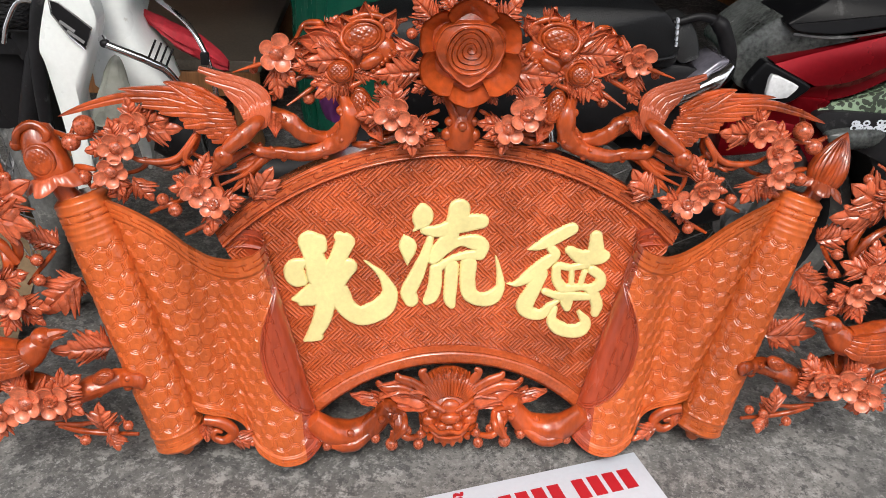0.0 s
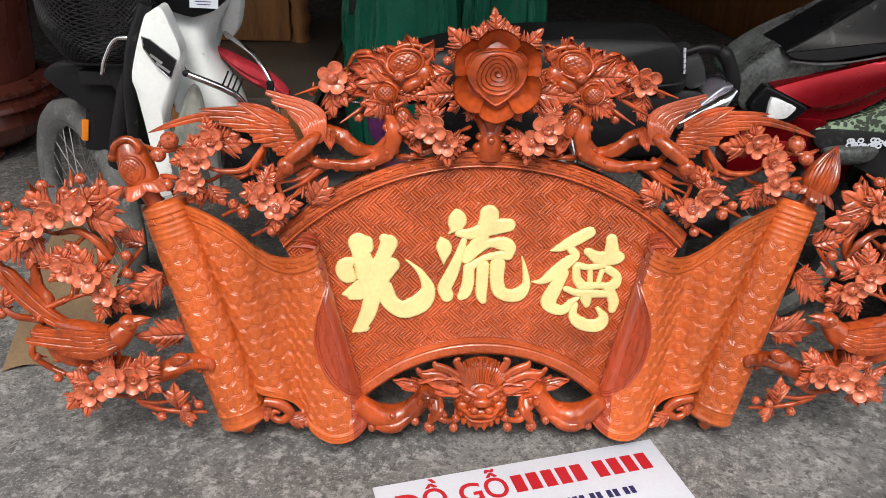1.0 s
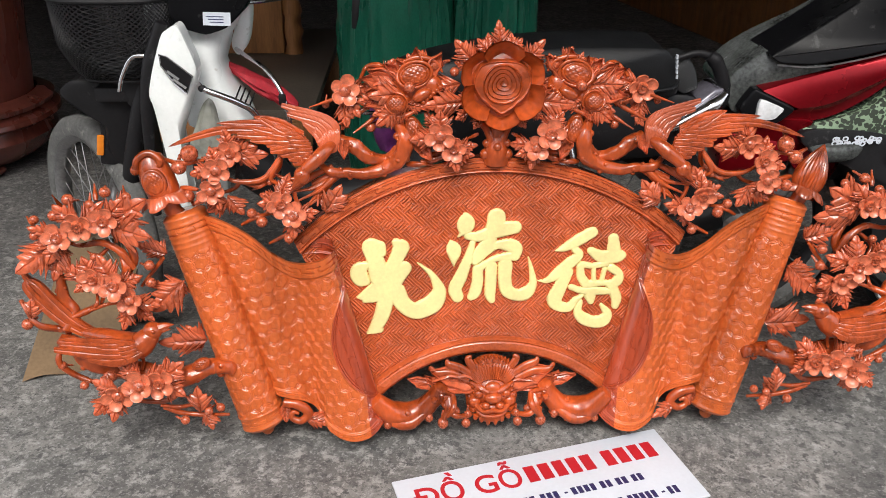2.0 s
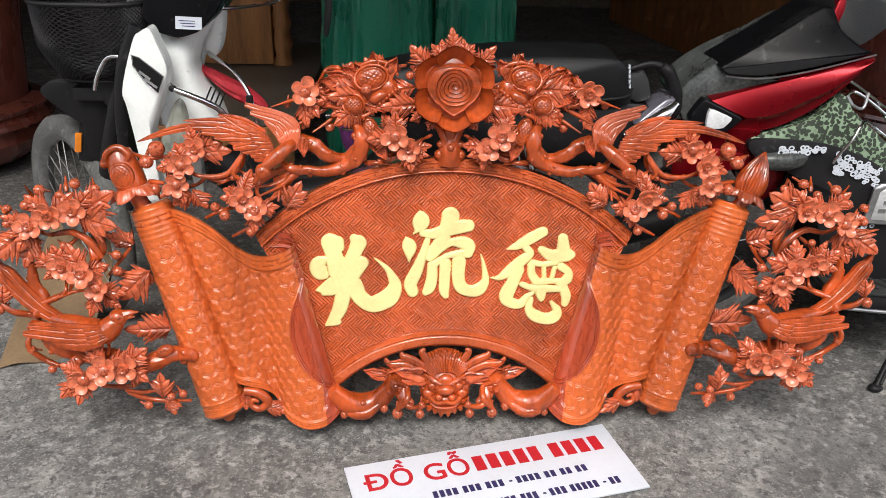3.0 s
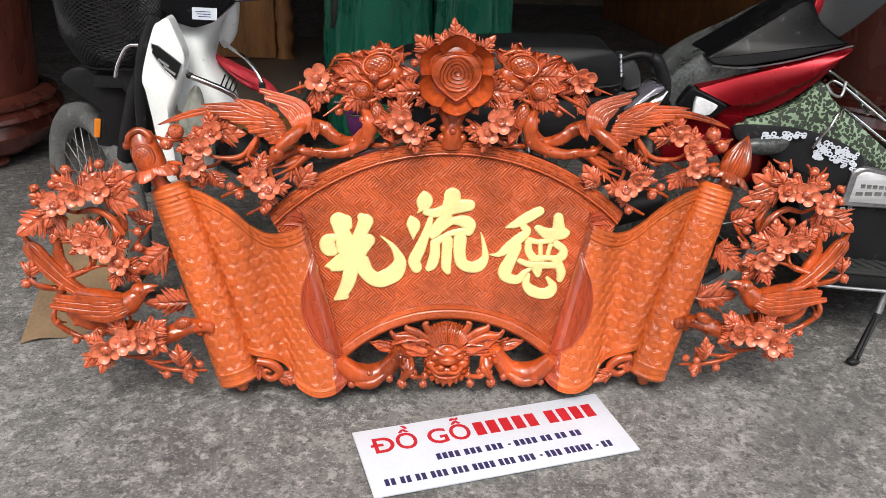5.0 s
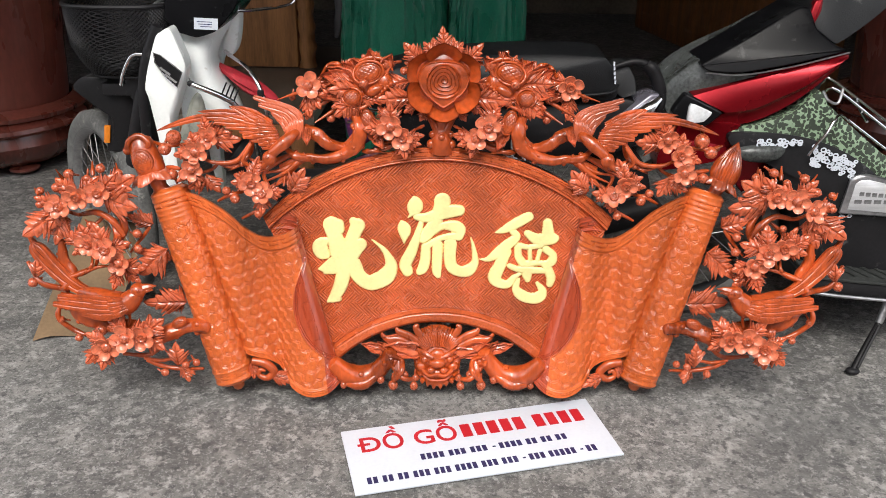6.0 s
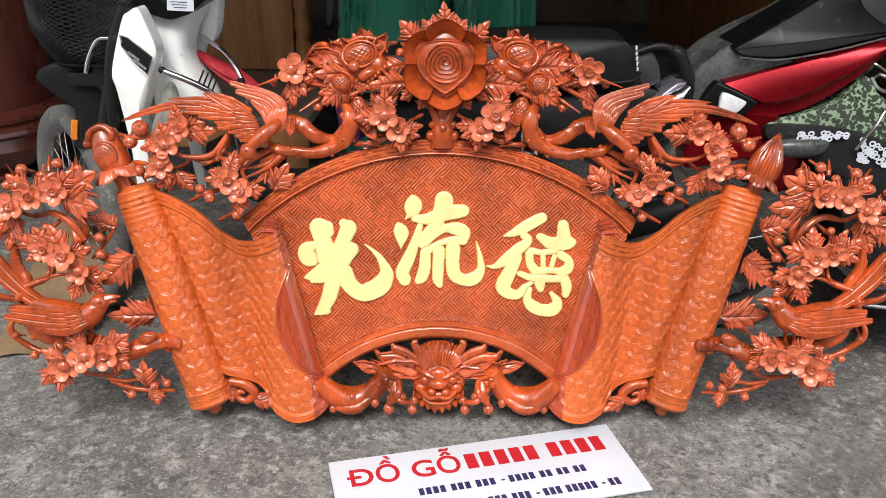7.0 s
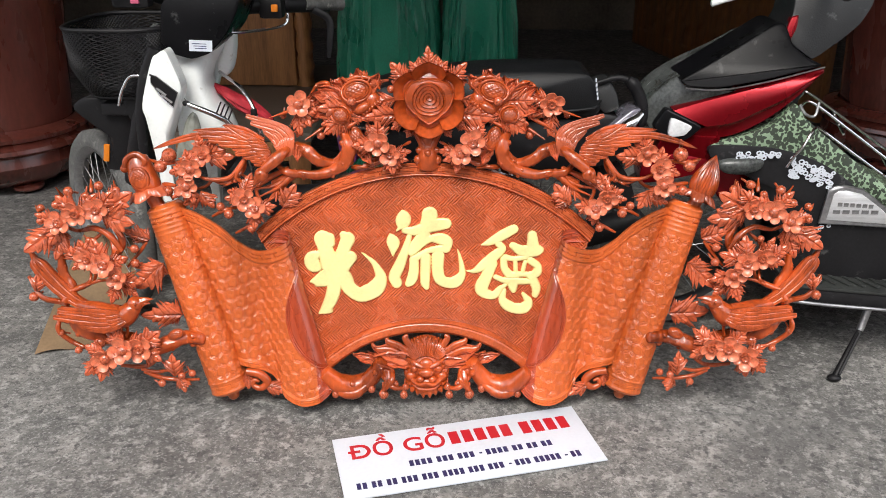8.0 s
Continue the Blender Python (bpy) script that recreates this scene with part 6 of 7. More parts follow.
part("tail_panel", pillow([(-0.10, 0.66), (0.20, 0.675), (0.50, 0.69), (0.58, 0.62), (0.48, 0.54), (0.15, 0.52), (-0.08, 0.56)], 0.385, 0.15, 0.02), BLACK_PLASTIC, moped)
part("engine", Shape().box((-0.20, 0.46, 0.33), (0.34, 0.17, 0.17), 0.03).box((-0.35, 0.46, 0.35), (0.14, 0.13, 0.13), 0.015), STEEL, moped)
part("exhaust", Shape().tube([(-0.30, 0.36, 0.25), (-0.05, 0.33, 0.24), (0.25, 0.33, 0.30), (0.60, 0.33, 0.40)], [0.018, 0.022, 0.042, 0.040], 16, 6), BLACK_PLASTIC, moped, "blackened exhaust pipe")
part("rear_fender", pillow([(0.05, 0.52), (0.30, 0.62), (0.52, 0.56), (0.60, 0.42), (0.52, 0.40), (0.40, 0.52), (0.20, 0.52)], 0.43, 0.09, 0.01), BLACK_PLASTIC, moped)
part("chain_case", pillow([(-0.10, 0.34), (0.28, 0.33), (0.36, 0.28), (0.26, 0.22), (-0.10, 0.24)], 0.37, 0.04, 0.01), STEEL, moped)
part("shock_absorber", Shape().tube([(0.26, 0.37, 0.30), (0.20, 0.38, 0.60)], 0.022, 14, 10, knots=0.5), CHROME, moped)
part("footrest", Shape().tube([(-0.25, 0.26, 0.27), (-0.25, 0.42, 0.27)], 0.014, 10, 3), RUBBER, moped)
for y0, y1 in ((0.36, 0.34), (0.56, 0.58)):
    part("centre_stand", Shape().tube([(-0.05, y0, 0.25), (0.02, y1, 0.006)], 0.012, 10, 3), STEEL, moped)

part("foot_lever", Shape().tube([(-0.30, 0.36, 0.655), (-0.20, 0.37, 0.650), (-0.12, 0.38, 0.655)], 0.005, 8, 4), CHROME, moped)
part("foot_lever", Shape().tube([(-0.26, 0.36, 0.62), (-0.18, 0.37, 0.615)], 0.004, 8, 4), CHROME, moped)
# what is stowed on the moped's step
cloth = Shape()
G = []
for i, x in enumerate(np.linspace(-0.640, -0.455, 22)):
    row = []
    for j, a in enumerate(np.linspace(0, 2 * math.pi, 22, endpoint=False)):
        r = (0.012 + 0.020 * i / 21) * math.sin(math.pi * (i + 0.6) / 22.2) ** 0.5 * (1 + 0.45 * noise.noise((x * 30, math.cos(a) * 2.5, math.sin(a) * 2.5)))
        row.append((x, 0.42 + 1.2 * r * math.cos(a), 0.750 - 0.62 * (x + 0.61) + r * math.sin(a)))
    G.append(row)
cloth.grid(np.array(G), False, True)
pouch = Shape()
G = []
for i, z in enumerate(np.linspace(0.54, 0.70, 16)):
    G.append([(-0.235 + (0.045 * math.sin(math.pi * (i + 1.5) / 17) ** 0.5 + 0.010 * noise.noise((math.cos(a) * 3, math.sin(a) * 3, z * 20))) * math.cos(a), 0.45 + 0.05 * math.sin(a), z) for a in np.linspace(0, 2 * math.pi, 24, endpoint=False)])
pouch.grid(np.array(G), False, True).fan(G[0], (-0.235, 0.45, 0.535)).fan(G[-1], (-0.235, 0.45, 0.705))
film_bag = Shape()
G = []
for i, z in enumerate(np.linspace(0.585, 0.715, 18)):
    k = i / 17
    G.append([(-0.652 + 0.018 * k + (0.034 * (1 - k) ** 0.7 + 0.006) * (1 + 0.35 * noise.noise((math.cos(a) * 3, math.sin(a) * 3, z * 9)) + 0.16 * math.sin(7 * a + 4 * k)) * math.cos(a), 0.262 + (0.026 * (1 - k) ** 0.7 + 0.005) * math.sin(a), z) for a in np.linspace(0, 2 * math.pi, 40, endpoint=False)])
film_bag.grid(np.array(G), False, True).fan(G[0], (-0.652, 0.262, 0.58)).fan(G[-1], (-0.634, 0.262, 0.72))
tagged(part("plastic_bag", film_bag, CLEAR_FILM), "crumpled pale clear plastic bag hung behind the leg shield", "bag")
tagged(part("plastic_pouch", pouch, PURPLE), "crumpled purple plastic pouch hung on the moped", "bag")
bag = tagged(part("rain_cape", cloth, RED_CLOTH), "crumpled red plastic rain cape tucked behind the leg shield", "rain cape")


# ---- the red scooter beside it, nose to the left ----
scooter = thing("scooter", "metallic red and black scooter with a patterned green step cover", "scooter", pose(0, 0, 0))
part("nose_lens", panel([(0.599, 0.708), (0.608, 0.730), (0.621, 0.746), (0.650, 0.772), (0.686, 0.800), (0.700, 0.790), (0.720, 0.780), (0.780, 0.777), (0.830, 0.775), (0.737, 0.740), (0.668, 0.708), (0.659, 0.636), (0.613, 0.651), (0.602, 0.680)], (0.75, 0.342, 0.72, -0.45, 0.3), 0.06, 0.004), SMOKE, scooter, "smoked plastic nose and headlight cover")
part("nose_crown", pillow([(0.600, 0.70), (0.625, 0.750), (0.690, 0.800), (0.80, 0.855), (0.90, 0.900), (0.90, 0.78), (0.80, 0.70), (0.68, 0.65)], 0.43, 0.16, 0.02), SMOKE, scooter)
part("visor", panel([(0.676, 0.793), (0.749, 0.833), (0.807, 0.866), (0.864, 0.899), (0.929, 0.937), (0.957, 0.937), (0.974, 0.884), (1.021, 0.848), (1.053, 0.838), (0.901, 0.799), (0.780, 0.776), (0.701, 0.777)], (0.9, 0.333, 0.79, -0.1, 0.55), 0.16, 0.005), GLOSS_BLACK, scooter, "scratched gloss black visor panel")
part("visor_edge", Shape().tube([(0.690, 0.338, 0.7765), (0.780, 0.329, 0.7745), (0.901, 0.327, 0.797), (1.050, 0.334, 0.836)], 0.0024, 6, 6), STEEL, scooter)
def creased(upper, crease, lower, ys, depth):
    """A pressed panel of two flanks that meet in a crease, turned in at its edges."""
    lines = [smooth([(x, y, z) for x, z in row], 8) for row, y in zip((upper, crease, lower), ys)]
    up_, mid_, low_line = lines
    rows_ = [up_ + np.array((0, depth, 0)), up_ + np.array((0, 0.006, 0.002)), up_]
    for k in (0.12, 0.5, 0.86, 0.97):
        rows_.append(up_ * (1 - k) + mid_ * k - np.array((0, 0.005 * math.sin(math.pi * k), 0)))
    rows_.append(mid_)
    for k in (0.03, 0.14, 0.5, 0.88):
        rows_.append(mid_ * (1 - k) + low_line * k + np.array((0, 0.006 * math.sin(math.pi * k), 0)))
    rows_ += [low_line, low_line + np.array((0, 0.006, -0.002)), low_line + np.array((0, depth, 0))]
    return Shape().grid(np.array(rows_), True, False)


part("red_panel", creased([(0.663, 0.716), (0.739, 0.740), (0.874, 0.778), (0.960, 0.804), (1.046, 0.831)], [(0.751, 0.677), (0.821, 0.689), (0.885, 0.720), (0.959, 0.761), (1.040, 0.825)], [(0.663, 0.634), (0.810, 0.646), (0.900, 0.686), (0.975, 0.745), (1.036, 0.810)], (0.332, 0.314, 0.330), 0.10), RED_PAINT, scooter, "metallic red front side panel with a sharp crease")
part("red_panel", panel([(0.640, 0.640), (0.700, 0.650), (0.800, 0.645), (0.790, 0.622), (0.772, 0.600), (0.785, 0.580), (0.720, 0.560), (0.650, 0.560), (0.630, 0.600)], (0.7, 0.335, 0.62, -0.1, -0.2), 0.12, 0.005), RED_PAINT, scooter)
part("red_fender", pillow([(0.62, 0.60), (0.74, 0.615), (0.86, 0.60), (0.90, 0.52), (0.84, 0.44), (0.80, 0.52), (0.70, 0.54), (0.60, 0.50)], 0.36, 0.18, 0.03), RED_PAINT, scooter)
part("headlight_lens", panel([(0.654, 0.702), (0.716, 0.679), (0.694, 0.652), (0.650, 0.646)], (0.68, 0.310, 0.68, -0.15, 0.12), 0.03, 0.004), LENS, scooter, "clear faceted turn signal lens")
part("lens_bezel", panel([(0.612, 0.668), (0.644, 0.722), (0.665, 0.713), (0.742, 0.680), (0.702, 0.640), (0.645, 0.634)], (0.68, 0.318, 0.68, -0.30, 0.12), 0.03, 0.006), GLOSS_BLACK, scooter)
wheel(scooter, pose(0.72, 0.49, 0.285, 90, 0, 0), 0.285, 0.085, 12, BLACK_PLASTIC)
wheel(scooter, pose(1.95, 0.49, 0.285, 90, 0, 0), 0.285, 0.09, 12, BLACK_PLASTIC)
part("fork_leg", Shape().tube([(0.86, 0.40, 0.60), (0.72, 0.41, 0.285)], 0.022, 12, 3), STEEL, scooter)
part("side_body", pillow([(0.770, 0.622), (0.872, 0.626), (0.980, 0.613), (1.093, 0.570), (1.20, 0.496), (1.30, 0.41), (1.45, 0.40), (1.60, 0.46), (1.72, 0.40), (1.60, 0.18), (1.323, 0.152), (1.179, 0.158), (1.060, 0.193), (1.018, 0.264), (0.981, 0.402), (0.883, 0.550), (0.787, 0.581)], 0.305, 0.36, 0.018), BLACK_PLASTIC, scooter, "matt black lower side body with scraped decals")
part("step_cover", pillow([(0.772, 0.622), (0.857, 0.652), (0.935, 0.684), (0.983, 0.737), (1.018, 0.700), (1.101, 0.634), (1.256, 0.520), (1.42, 0.43), (1.40, 0.38), (1.27, 0.440), (1.148, 0.534), (1.048, 0.585), (0.938, 0.609), (0.831, 0.610)], 0.322, 0.30, 0.016, 0.04), LEOPARD, scooter, "green spotted cloth cover over the step")
part("duct", pillow([(0.790, 0.583), (0.838, 0.596), (0.905, 0.594), (0.898, 0.566), (0.855, 0.553), (0.806, 0.558)], 0.280, 0.04, 0.012), SMOKE, scooter, "grey moulded duct with a dull shine")
plate = part("silver_plate", Shape().slab([(1.083, 0.414), (1.094, 0.509), (1.110, 0.522), (1.136, 0.526), (1.188, 0.516), (1.255, 0.468), (1.33, 0.40), (1.26, 0.404)], 0.016, 0.06, 0.272), STEEL, scooter, "brushed silver side plate with embossed print")
part("plate_face", Shape().slab([(1.100, 0.428), (1.108, 0.502), (1.120, 0.511), (1.140, 0.513), (1.183, 0.504), (1.243, 0.462), (1.295, 0.414), (1.25, 0.418)], 0.006, 0.04, 0.2685), BRUSHED, plate, "bright brushed face")
plain_bars(plate, [(1.128 + 0.017 * k, 0.474 - 0.001 * k, 0.012, 0) for k in range(6)] + [(1.122 + 0.026 * k, 0.452, 0.019, 0) for k in range(5)], 0.2676, STEEL, 0.011)
part("foot_board", Shape().box((1.25, 0.30, 0.205), (0.52, 0.20, 0.05), 0.015, Matrix.Rotation(0.08, 3, "Y")), BLACK_PLASTIC, scooter)
mat_ob = part("foot_mat", Shape().box((1.25, 0.285, 0.234), (0.50, 0.16, 0.010), 0.004, Matrix.Rotation(0.08, 3, "Y")), DARK_RUBBER, scooter, "dark ribbed rubber foot mat")
for k in range(12):
    part("rib", Shape().box((1.03 + 0.04 * k, 0.285, 0.258 - 0.0032 * k), (0.012, 0.13, 0.005), 0.002, Matrix.Rotation(0.5, 3, "Z")), DARK_RUBBER, mat_ob)
part("board_trim", Shape().tube([(0.99, 0.22, 0.235), (1.02, 0.192, 0.215), (1.25, 0.190, 0.194), (1.52, 0.192, 0.175)], 0.005, 8, 5), STEEL, scooter)
side_stand = part("side_stand", Shape().tube([(1.222, 0.205, 0.120), (1.180, 0.165, 0.062), (1.143, 0.130, 0.012)], [0.008, 0.010, 0.010], 10, 5).tube([(1.216, 0.190, 0.118), (1.150, 0.125, 0.022)], 0.005, 8, 3).ball((1.140, 0.127, 0.010), (0.020, 0.015, 0.010), 12, 8), BLACK_PLASTIC, scooter, "black side stand, folded out")
part("stand_bracket", Shape().tube([(1.243, 0.225, 0.185), (1.222, 0.205, 0.120)], [0.011, 0.010], 12, 3), STEEL, side_stand)
for pts in ([(0.965, 0.262, 0.580), (0.98, 0.262, 0.61), (1.0, 0.262, 0.640), (1.020, 0.275, 0.672), (1.045, 0.30, 0.680), (1.10, 0.33, 0.645), (1.29, 0.34, 0.520), (1.50, 0.34, 0.40)],
            [(1.02, 0.40, 0.700), (1.03, 0.39, 0.722), (1.055, 0.38, 0.728), (1.17, 0.37, 0.650), (1.30, 0.36, 0.560), (1.50, 0.36, 0.43)],
            [(1.03, 0.46, 0.700), (1.045, 0.45, 0.735), (1.075, 0.44, 0.735), (1.30, 0.43, 0.585), (1.50, 0.43, 0.46)]):
    part("rack_bar", Shape().tube(pts, 0.0036, 8, 6), CHROME, scooter, "chrome wire luggage rack")
for x, z in ((1.13, 0.655), (1.28, 0.545)):
    part("rack_bar", Shape().tube([(x, 0.33, z), (x, 0.38, z + 0.018), (x + 0.01, 0.45, z + 0.035)], 0.004, 8, 4), CHROME, scooter)
part("hook", Shape().tube([(1.00, 0.33, 0.735), (1.01, 0.31, 0.715), (1.035, 0.31, 0.71), (1.045, 0.32, 0.745)], 0.004, 8, 5), STEEL, scooter)
part("leg_shield", pillow([(0.93, 0.90), (1.05, 0.84), (1.03, 0.72), (1.0, 0.55), (0.92, 0.45), (0.86, 0.60), (0.90, 0.76)], 0.43, 0.16, 0.01), BLACK_PLASTIC, scooter)
part("steering_hood", panel([(0.956, 0.914), (0.982, 0.957), (0.990, 1.04), (1.05, 1.09), (1.16, 1.10), (1.213, 1.04), (1.195, 0.981), (1.165, 0.934), (1.116, 0.893), (1.062, 0.855), (1.039, 0.842), (0.987, 0.878)], (1.05, 0.42, 0.9, 0, 0.3), 0.16, 0.005), HOOD, scooter, "textured dark grey handlebar hood")
part("hood_stripe", panel([(0.962, 0.912), (0.976, 0.952), (0.998, 0.958), (0.994, 0.925), (0.978, 0.892)], (1.05, 0.415, 0.9, 0, 0.3), 0.02, 0.005), RED_PAINT, scooter)
part("handlebar", Shape().tube([(1.02, 0.20, 1.04), (1.06, 0.36, 1.05), (1.10, 0.52, 1.05), (1.06, 0.70, 1.05), (1.02, 0.86, 1.04)], 0.020, 12, 6), BLACK_PLASTIC, scooter)
part("brake_lever", Shape().tube([(0.79, 0.55, 0.972), (0.83, 0.55, 0.982), (0.90, 0.55, 1.0), (0.98, 0.56, 1.03)], [0.010, 0.007, 0.006, 0.006], 9, 5), WHITE_PLASTIC, scooter, "pale brake lever with a ball end")
part("seat", pillow([(1.52, 0.74), (1.70, 0.78), (2.05, 0.80), (2.12, 0.74), (1.98, 0.66), (1.60, 0.64), (1.50, 0.66)], 0.36, 0.26, 0.03), SEAT_VINYL, scooter)
part("rear_body", pillow([(1.50, 0.64), (1.75, 0.66), (2.12, 0.70), (2.20, 0.62), (2.0, 0.50), (1.62, 0.38), (1.48, 0.42)], 0.35, 0.28, 0.04), RED_PAINT, scooter)
part("engine", Shape().box((1.75, 0.49, 0.30), (0.45, 0.20, 0.16), 0.04), STEEL, scooter)
for cx, cz, wide, tall, count in ((0.895, 0.604, 0.055, 0.010, 24), (1.045, 0.556, 0.060, 0.026, 62), (1.10, 0.40, 0.02, 0.01, 4)):
    decal = Shape()
    for k in range(count):
        dx, dz = rng.uniform(-1, 1), rng.uniform(-1, 1)
        c = (cx + wide * dx, 0.2862, cz + tall * dz - 0.32 * wide * dx * (count > 30))
        r = rng.uniform(0.0040, 0.0068)
        decal.tube([(c[0] + r * math.cos(q), c[1], c[2] + r * 0.8 * math.sin(q)) for q in np.linspace(0, 2 * math.pi, 8, endpoint=False)], 0.0021, 4, 1, flat=0.3, closed=True)
    tagged(part("scraped_decal", decal, SIGN_WHITE, scooter, "white remains of a spotted decal"), kind="stuff")


# ---- the printed sign on the floor ----
sign = thing("sign_board", "white printed shop sign lying flat on the concrete floor", "sign", pose(0.115, -0.235, 0.0, 0, 0, 15.6))
part("board", Shape().box((0, 0, 0.0045), (0.636, 0.236, 0.005), 0.0012), SIGN_WHITE, sign)


def text(words, x, y, size, material, width=None):
    cu = bpy.data.curves.new("lettering", "FONT")
    cu.body, cu.size, cu.extrude, cu.offset = words, size, 0.0004, 0.0011
    ob = bpy.data.objects.new("lettering", cu)
    scene.collection.objects.link(ob)
    bpy.context.view_layer.update()
    me = bpy.data.meshes.new_from_object(ob.evaluated_get(bpy.context.evaluated_depsgraph_get()))
    bpy.data.objects.remove(ob)
    me.materials.clear()
    me.materials.append(material)
    xs = [v.co.x for v in me.vertices]
    k = width / (max(xs) - min(xs)) if width else 1
    me.transform(Matrix.Translation((x - min(xs) * k, y, 0.0075)) @ Matrix.Diagonal((k, 1, 1, 1)))
    o = part("lettering", me, None, sign)
    return o


text("DỒ GỖ", -0.280, 0.026, 0.077, SIGN_RED, 0.235)
part("lettering", Shape().box((-0.272, 0.052, 0.0084), (0.030, 0.008, 0.0008), 0.0), SIGN_RED, sign)


def printed_bars(x, y, tall, words, pitch, material, fill=0.74):
    """Print that is not spelled out: one plain bar a character, words as character counts, 0 for a dash."""
    for count in words:
        if count == 0:
            part("lettering_bar", Shape().box((x + pitch * 0.35, y, 0.0076), (pitch * 0.5, tall * 0.2, 0.0008), 0.0), material, sign)
            x += pitch * 1.25
            continue
        for _ in range(count):
            part("lettering_bar", Shape().box((x + pitch * fill / 2, y, 0.0076), (pitch * fill, tall, 0.0008), 0.0), material, sign)
            x += pitch
        x += pitch * 0.55


printed_bars(-0.032, 0.054, 0.050, (5, 4), 0.0336, SIGN_RED, 0.72)
printed_bars(-0.150, -0.022, 0.021, (4, 3, 3, 0, 4, 2, 2, 2), 0.0148, SIGN_BLUE, 0.70)
printed_bars(-0.285, -0.079, 0.022, (2, 2, 2, 3, 3, 4, 3, 3, 0, 3, 5, 0, 2), 0.0138, SIGN_BLUE, 0.70)

# ---- cardboard sheet on the floor beside the wing ----
sheet_ob = Shape()
G = []
for i, k in enumerate(np.linspace(0, 1, 14)):
    G.append([(-1.166 + 0.20 * k + 0.02 * h, 0.190 + 0.085 * k + 0.42 * h + 0.006 * math.sin(9 * k), 0.004 + 0.24 * h + 0.004 * math.sin(7 * k + 3 * h)) for h in np.linspace(0, 1, 8)])
G = np.array(G)
sheet_ob.grid(G).grid((G + np.array((0, 0.006, 0.003)))[:, ::-1])
tagged(part("cardboard_sheet", sheet_ob, CARDBOARD), "torn brown cardboard sheet leaning behind the carving", "cardboard")

# ---- green woven sack ----
sack = thing("woven_sack", "full green woven plastic sack with creased sides, standing upright", "sack", pose(0, 0, 0))
for cx, wx, seed in ((-0.235, 0.225, 1), (0.145, 0.165, 5)):
    G = []
    for k in np.linspace(0, 1, 70):
        z = 1.12 * k
        belly = 0.80 + 0.20 * math.sin(math.pi * min(1, 0.15 + k * 0.9)) + 0.06 * (k > 0.75) * (k - 0.75) * 4
        row = []
        for a in np.linspace(0, 2 * math.pi, 180, endpoint=False):
            c, s = math.cos(a), math.sin(a)
            f = 1 + 0.09 * noise.noise((math.cos(a) * 5 + seed, math.sin(a) * 5, z * 1.3)) + 0.12 * (0.35 - abs(noise.noise((math.cos(a) * 9 + 0.8 * z, math.sin(a) * 9 + seed, z * 1.7)))) - 0.05 * abs(noise.noise((math.cos(a) * 20, math.sin(a) * 20 + seed, z * 3.5))) + 0.02 * noise.noise((math.cos(a) * 22, math.sin(a) * 22, z * 16 + seed))
            row.append((cx + wx * belly * f * math.copysign(abs(c) ** 0.6, c), 1.80 + 0.19 * belly * f * math.copysign(abs(s) ** 0.6, s), z))
        G.append(row)
    part("sack_body", Shape().grid(np.array(G), False, True).fan(G[-1], (cx, 1.80, 1.14)), SACK, sack, "creased green woven plastic")

# ---- low wooden platform with a panel and a carved leg on it ----
platform = thing("low_platform", "low brown wooden platform bed with a cut-out apron", "platform bed", pose(0, 0, 0))
part("platform_top", Shape().box((-0.90, 2.15, 0.325), (0.72, 1.45, 0.04), 0.01), TILE, platform, "dull grey-brown top boards")
part("apron", Shape().box((-0.90, 1.445, 0.262), (0.68, 0.03, 0.085), 0.008), BROWN_WOOD, platform)
for x, y in ((-1.20, 1.46), (-0.60, 1.46), (-1.20, 2.84), (-0.60, 2.84)):
    part("leg", Shape().lathe([(0.001, 0.0), (0.045, 0.0), (0.055, 0.05), (0.04, 0.12), (0.05, 0.24), (0.05, 0.305), (0.001, 0.305)], 18, Matrix.Translation((x, y, 0))), BROWN_WOOD, platform)
cab = thing("wooden_cabinet", "brown wooden cabinet side with a carved corner post", "cabinet", pose(0, 0, 0))
part("side_panel", Shape().box((-1.02, 2.36, 0.90), (0.52, 0.14, 1.10), 0.01), BROWN_WOOD, cab, "plain brown wood panel")
G = []
for z in np.linspace(0.346, 1.45, 140):
    G.append([(-0.722 + (0.040 + 0.012 * noise.noise((math.cos(a) * 2, math.sin(a) * 2, z * 22)) + 0.006 * math.sin(z * 60)) * math.cos(a), 2.34 + 0.05 * math.sin(a), z) for a in np.linspace(0, 2 * math.pi, 26, endpoint=False)])
part("carved_post", Shape().grid(np.array(G), False, True), BROWN_WOOD, cab, "carved brown corner post")


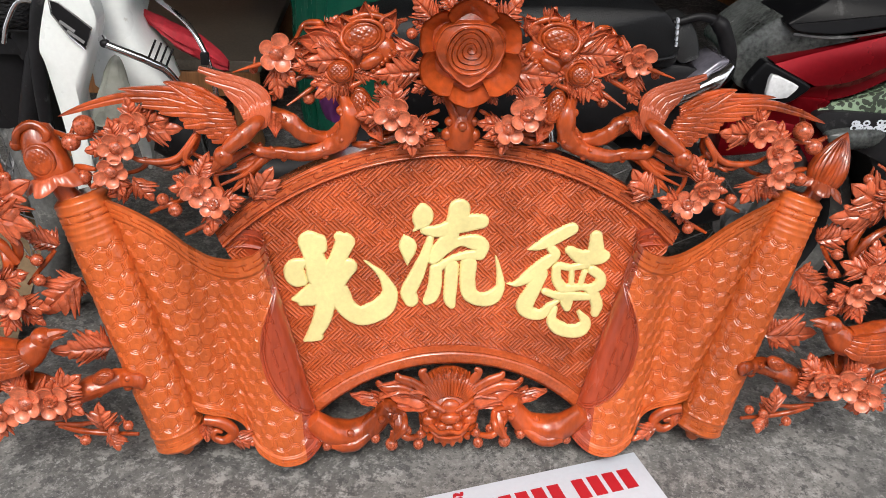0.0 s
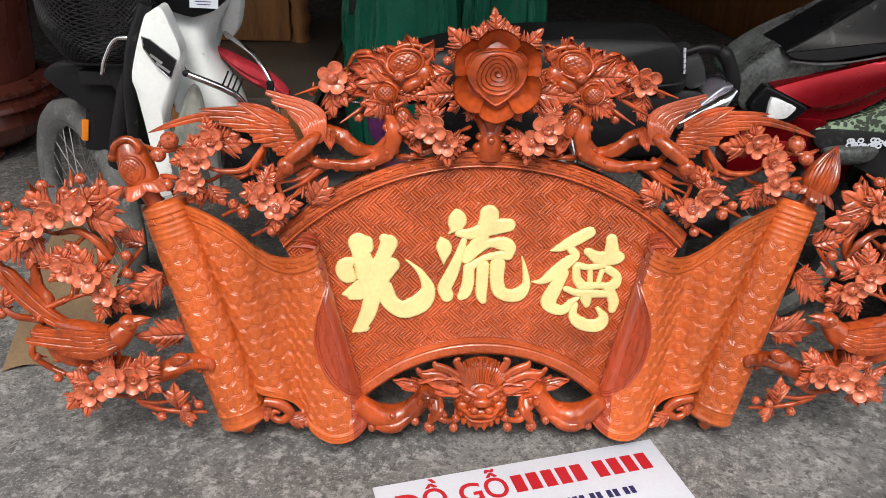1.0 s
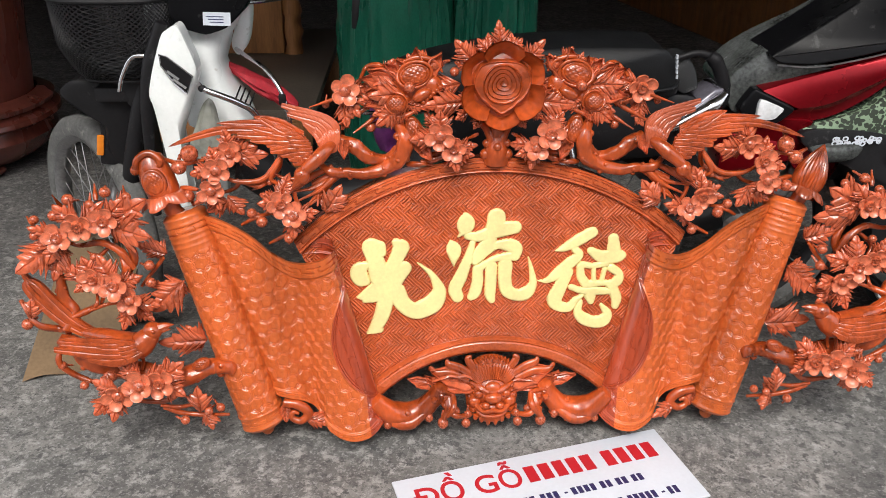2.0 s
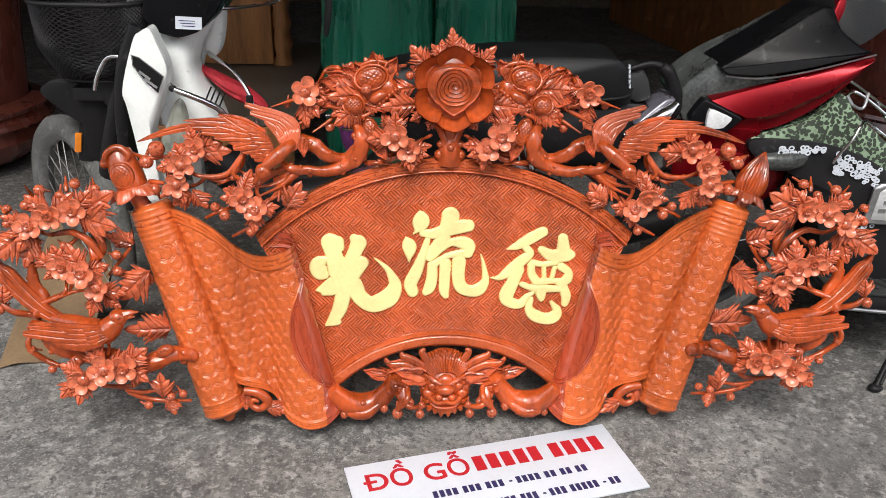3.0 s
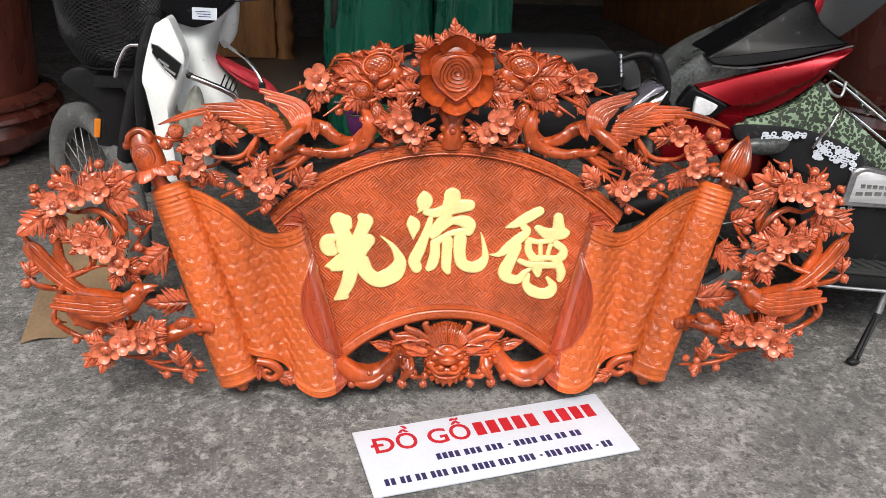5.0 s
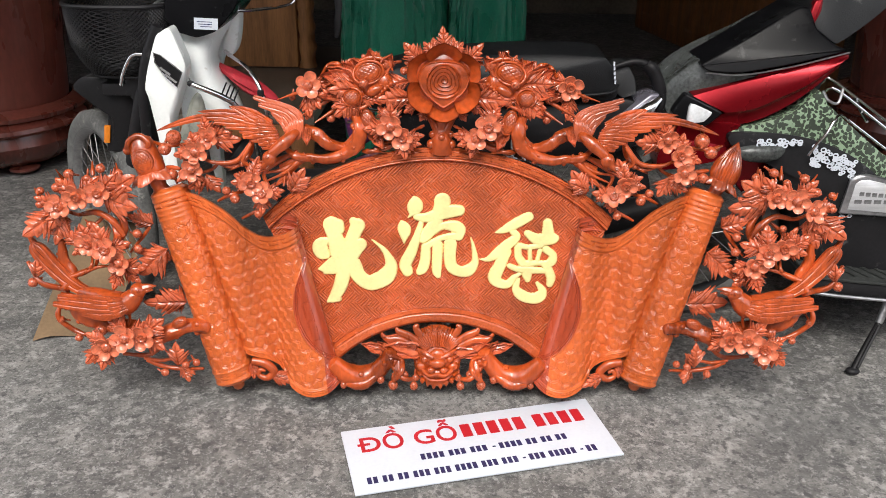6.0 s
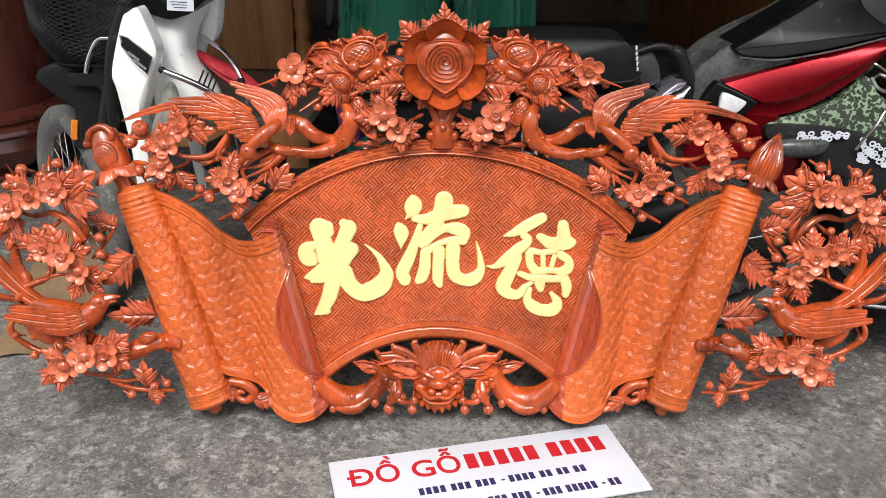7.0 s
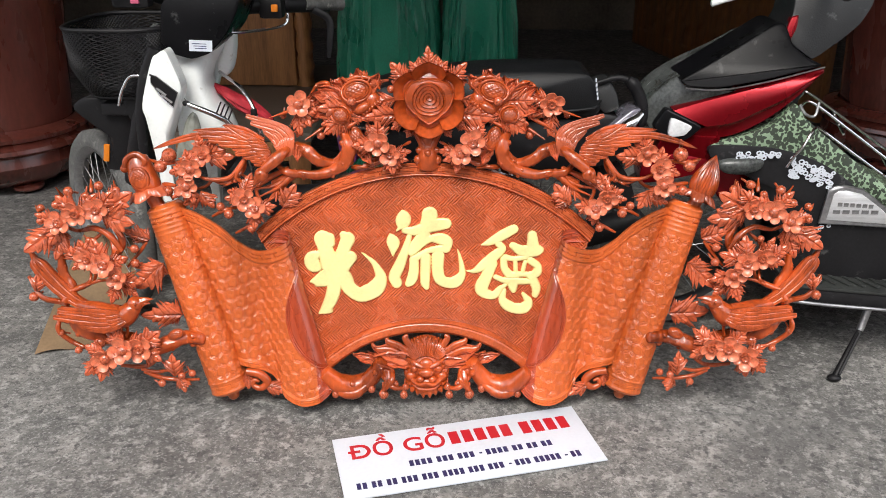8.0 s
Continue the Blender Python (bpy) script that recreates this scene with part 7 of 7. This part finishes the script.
# ---- two great turned wooden vases ----
def vase(x, y, k=1.0):
    t = thing("turned_wood_vase", "tall dark red lacquered turned wood vase on a ringed foot", "vase", pose(x, y, 0), "turned vases")
    part("foot", Shape().lathe([(0.001, 0.025), (0.20 * k, 0.025), (0.30 * k, 0.038), (0.37 * k, 0.084), (0.40 * k, 0.143), (0.385 * k, 0.189), (0.405 * k, 0.195), (0.425 * k, 0.210), (0.42 * k, 0.227), (0.395 * k, 0.235), (0.38 * k, 0.248), (0.40 * k, 0.256), (0.405 * k, 0.273), (0.37 * k, 0.290), (0.34 * k, 0.298)], 72), DARK_WOOD, t, "ringed dark foot")
    part("body", Shape().lathe([(0.33 * k, 0.295), (0.335 * k, 0.36), (0.345 * k, 0.55), (0.37 * k, 0.80), (0.41 * k, 1.10), (0.43 * k, 1.35), (0.39 * k, 1.60), (0.26 * k, 1.80), (0.20 * k, 1.92), (0.24 * k, 2.08), (0.001, 2.08)], 72), DARK_WOOD, t)
    for q in range(4):
        a = math.pi / 4 + q * math.pi / 2
        part("foot_pad", Shape().ball((0.27 * k * math.cos(a), 0.27 * k * math.sin(a), 0.025), (0.07, 0.07, 0.025), 14, 8), DARK_WOOD, t)


vase(-2.08, 1.85)
vase(2.30, 2.30, 1.0)

# ---- a carved board standing far inside ----
board_line = Vector((1.967 - 1.561, 3.87 - 5.82, 0.0))
boards = thing("carved_board", "dark brown carved wooden board standing upright deep in the shop", "wood panel", pose(1.561, 5.82, 0.0, 0, 0, math.degrees(math.atan2(board_line.y, board_line.x))))
long_ = board_line.length + 0.9
xs_, zs_ = np.linspace(0.02, long_ - 0.02, 190), np.linspace(0.03, 1.57, 130)
relief = [[(x, -0.030 - 0.016 * max(0.0, noise.noise((x * 6, z * 6, 2.0)) + 0.5 * noise.noise((x * 15, z * 15, 5.0))) * (0.12 < x < long_ - 0.12) * (0.14 < z < 1.46), z) for z in zs_] for x in xs_]
part("board_core", Shape().box((long_ / 2, 0.0, 0.80), (long_, 0.055, 1.60), 0.012), BROWN_WOOD, boards)
part("carved_face", Shape().grid(np.array(relief)), BROWN_WOOD, boards, "shallow carved relief")
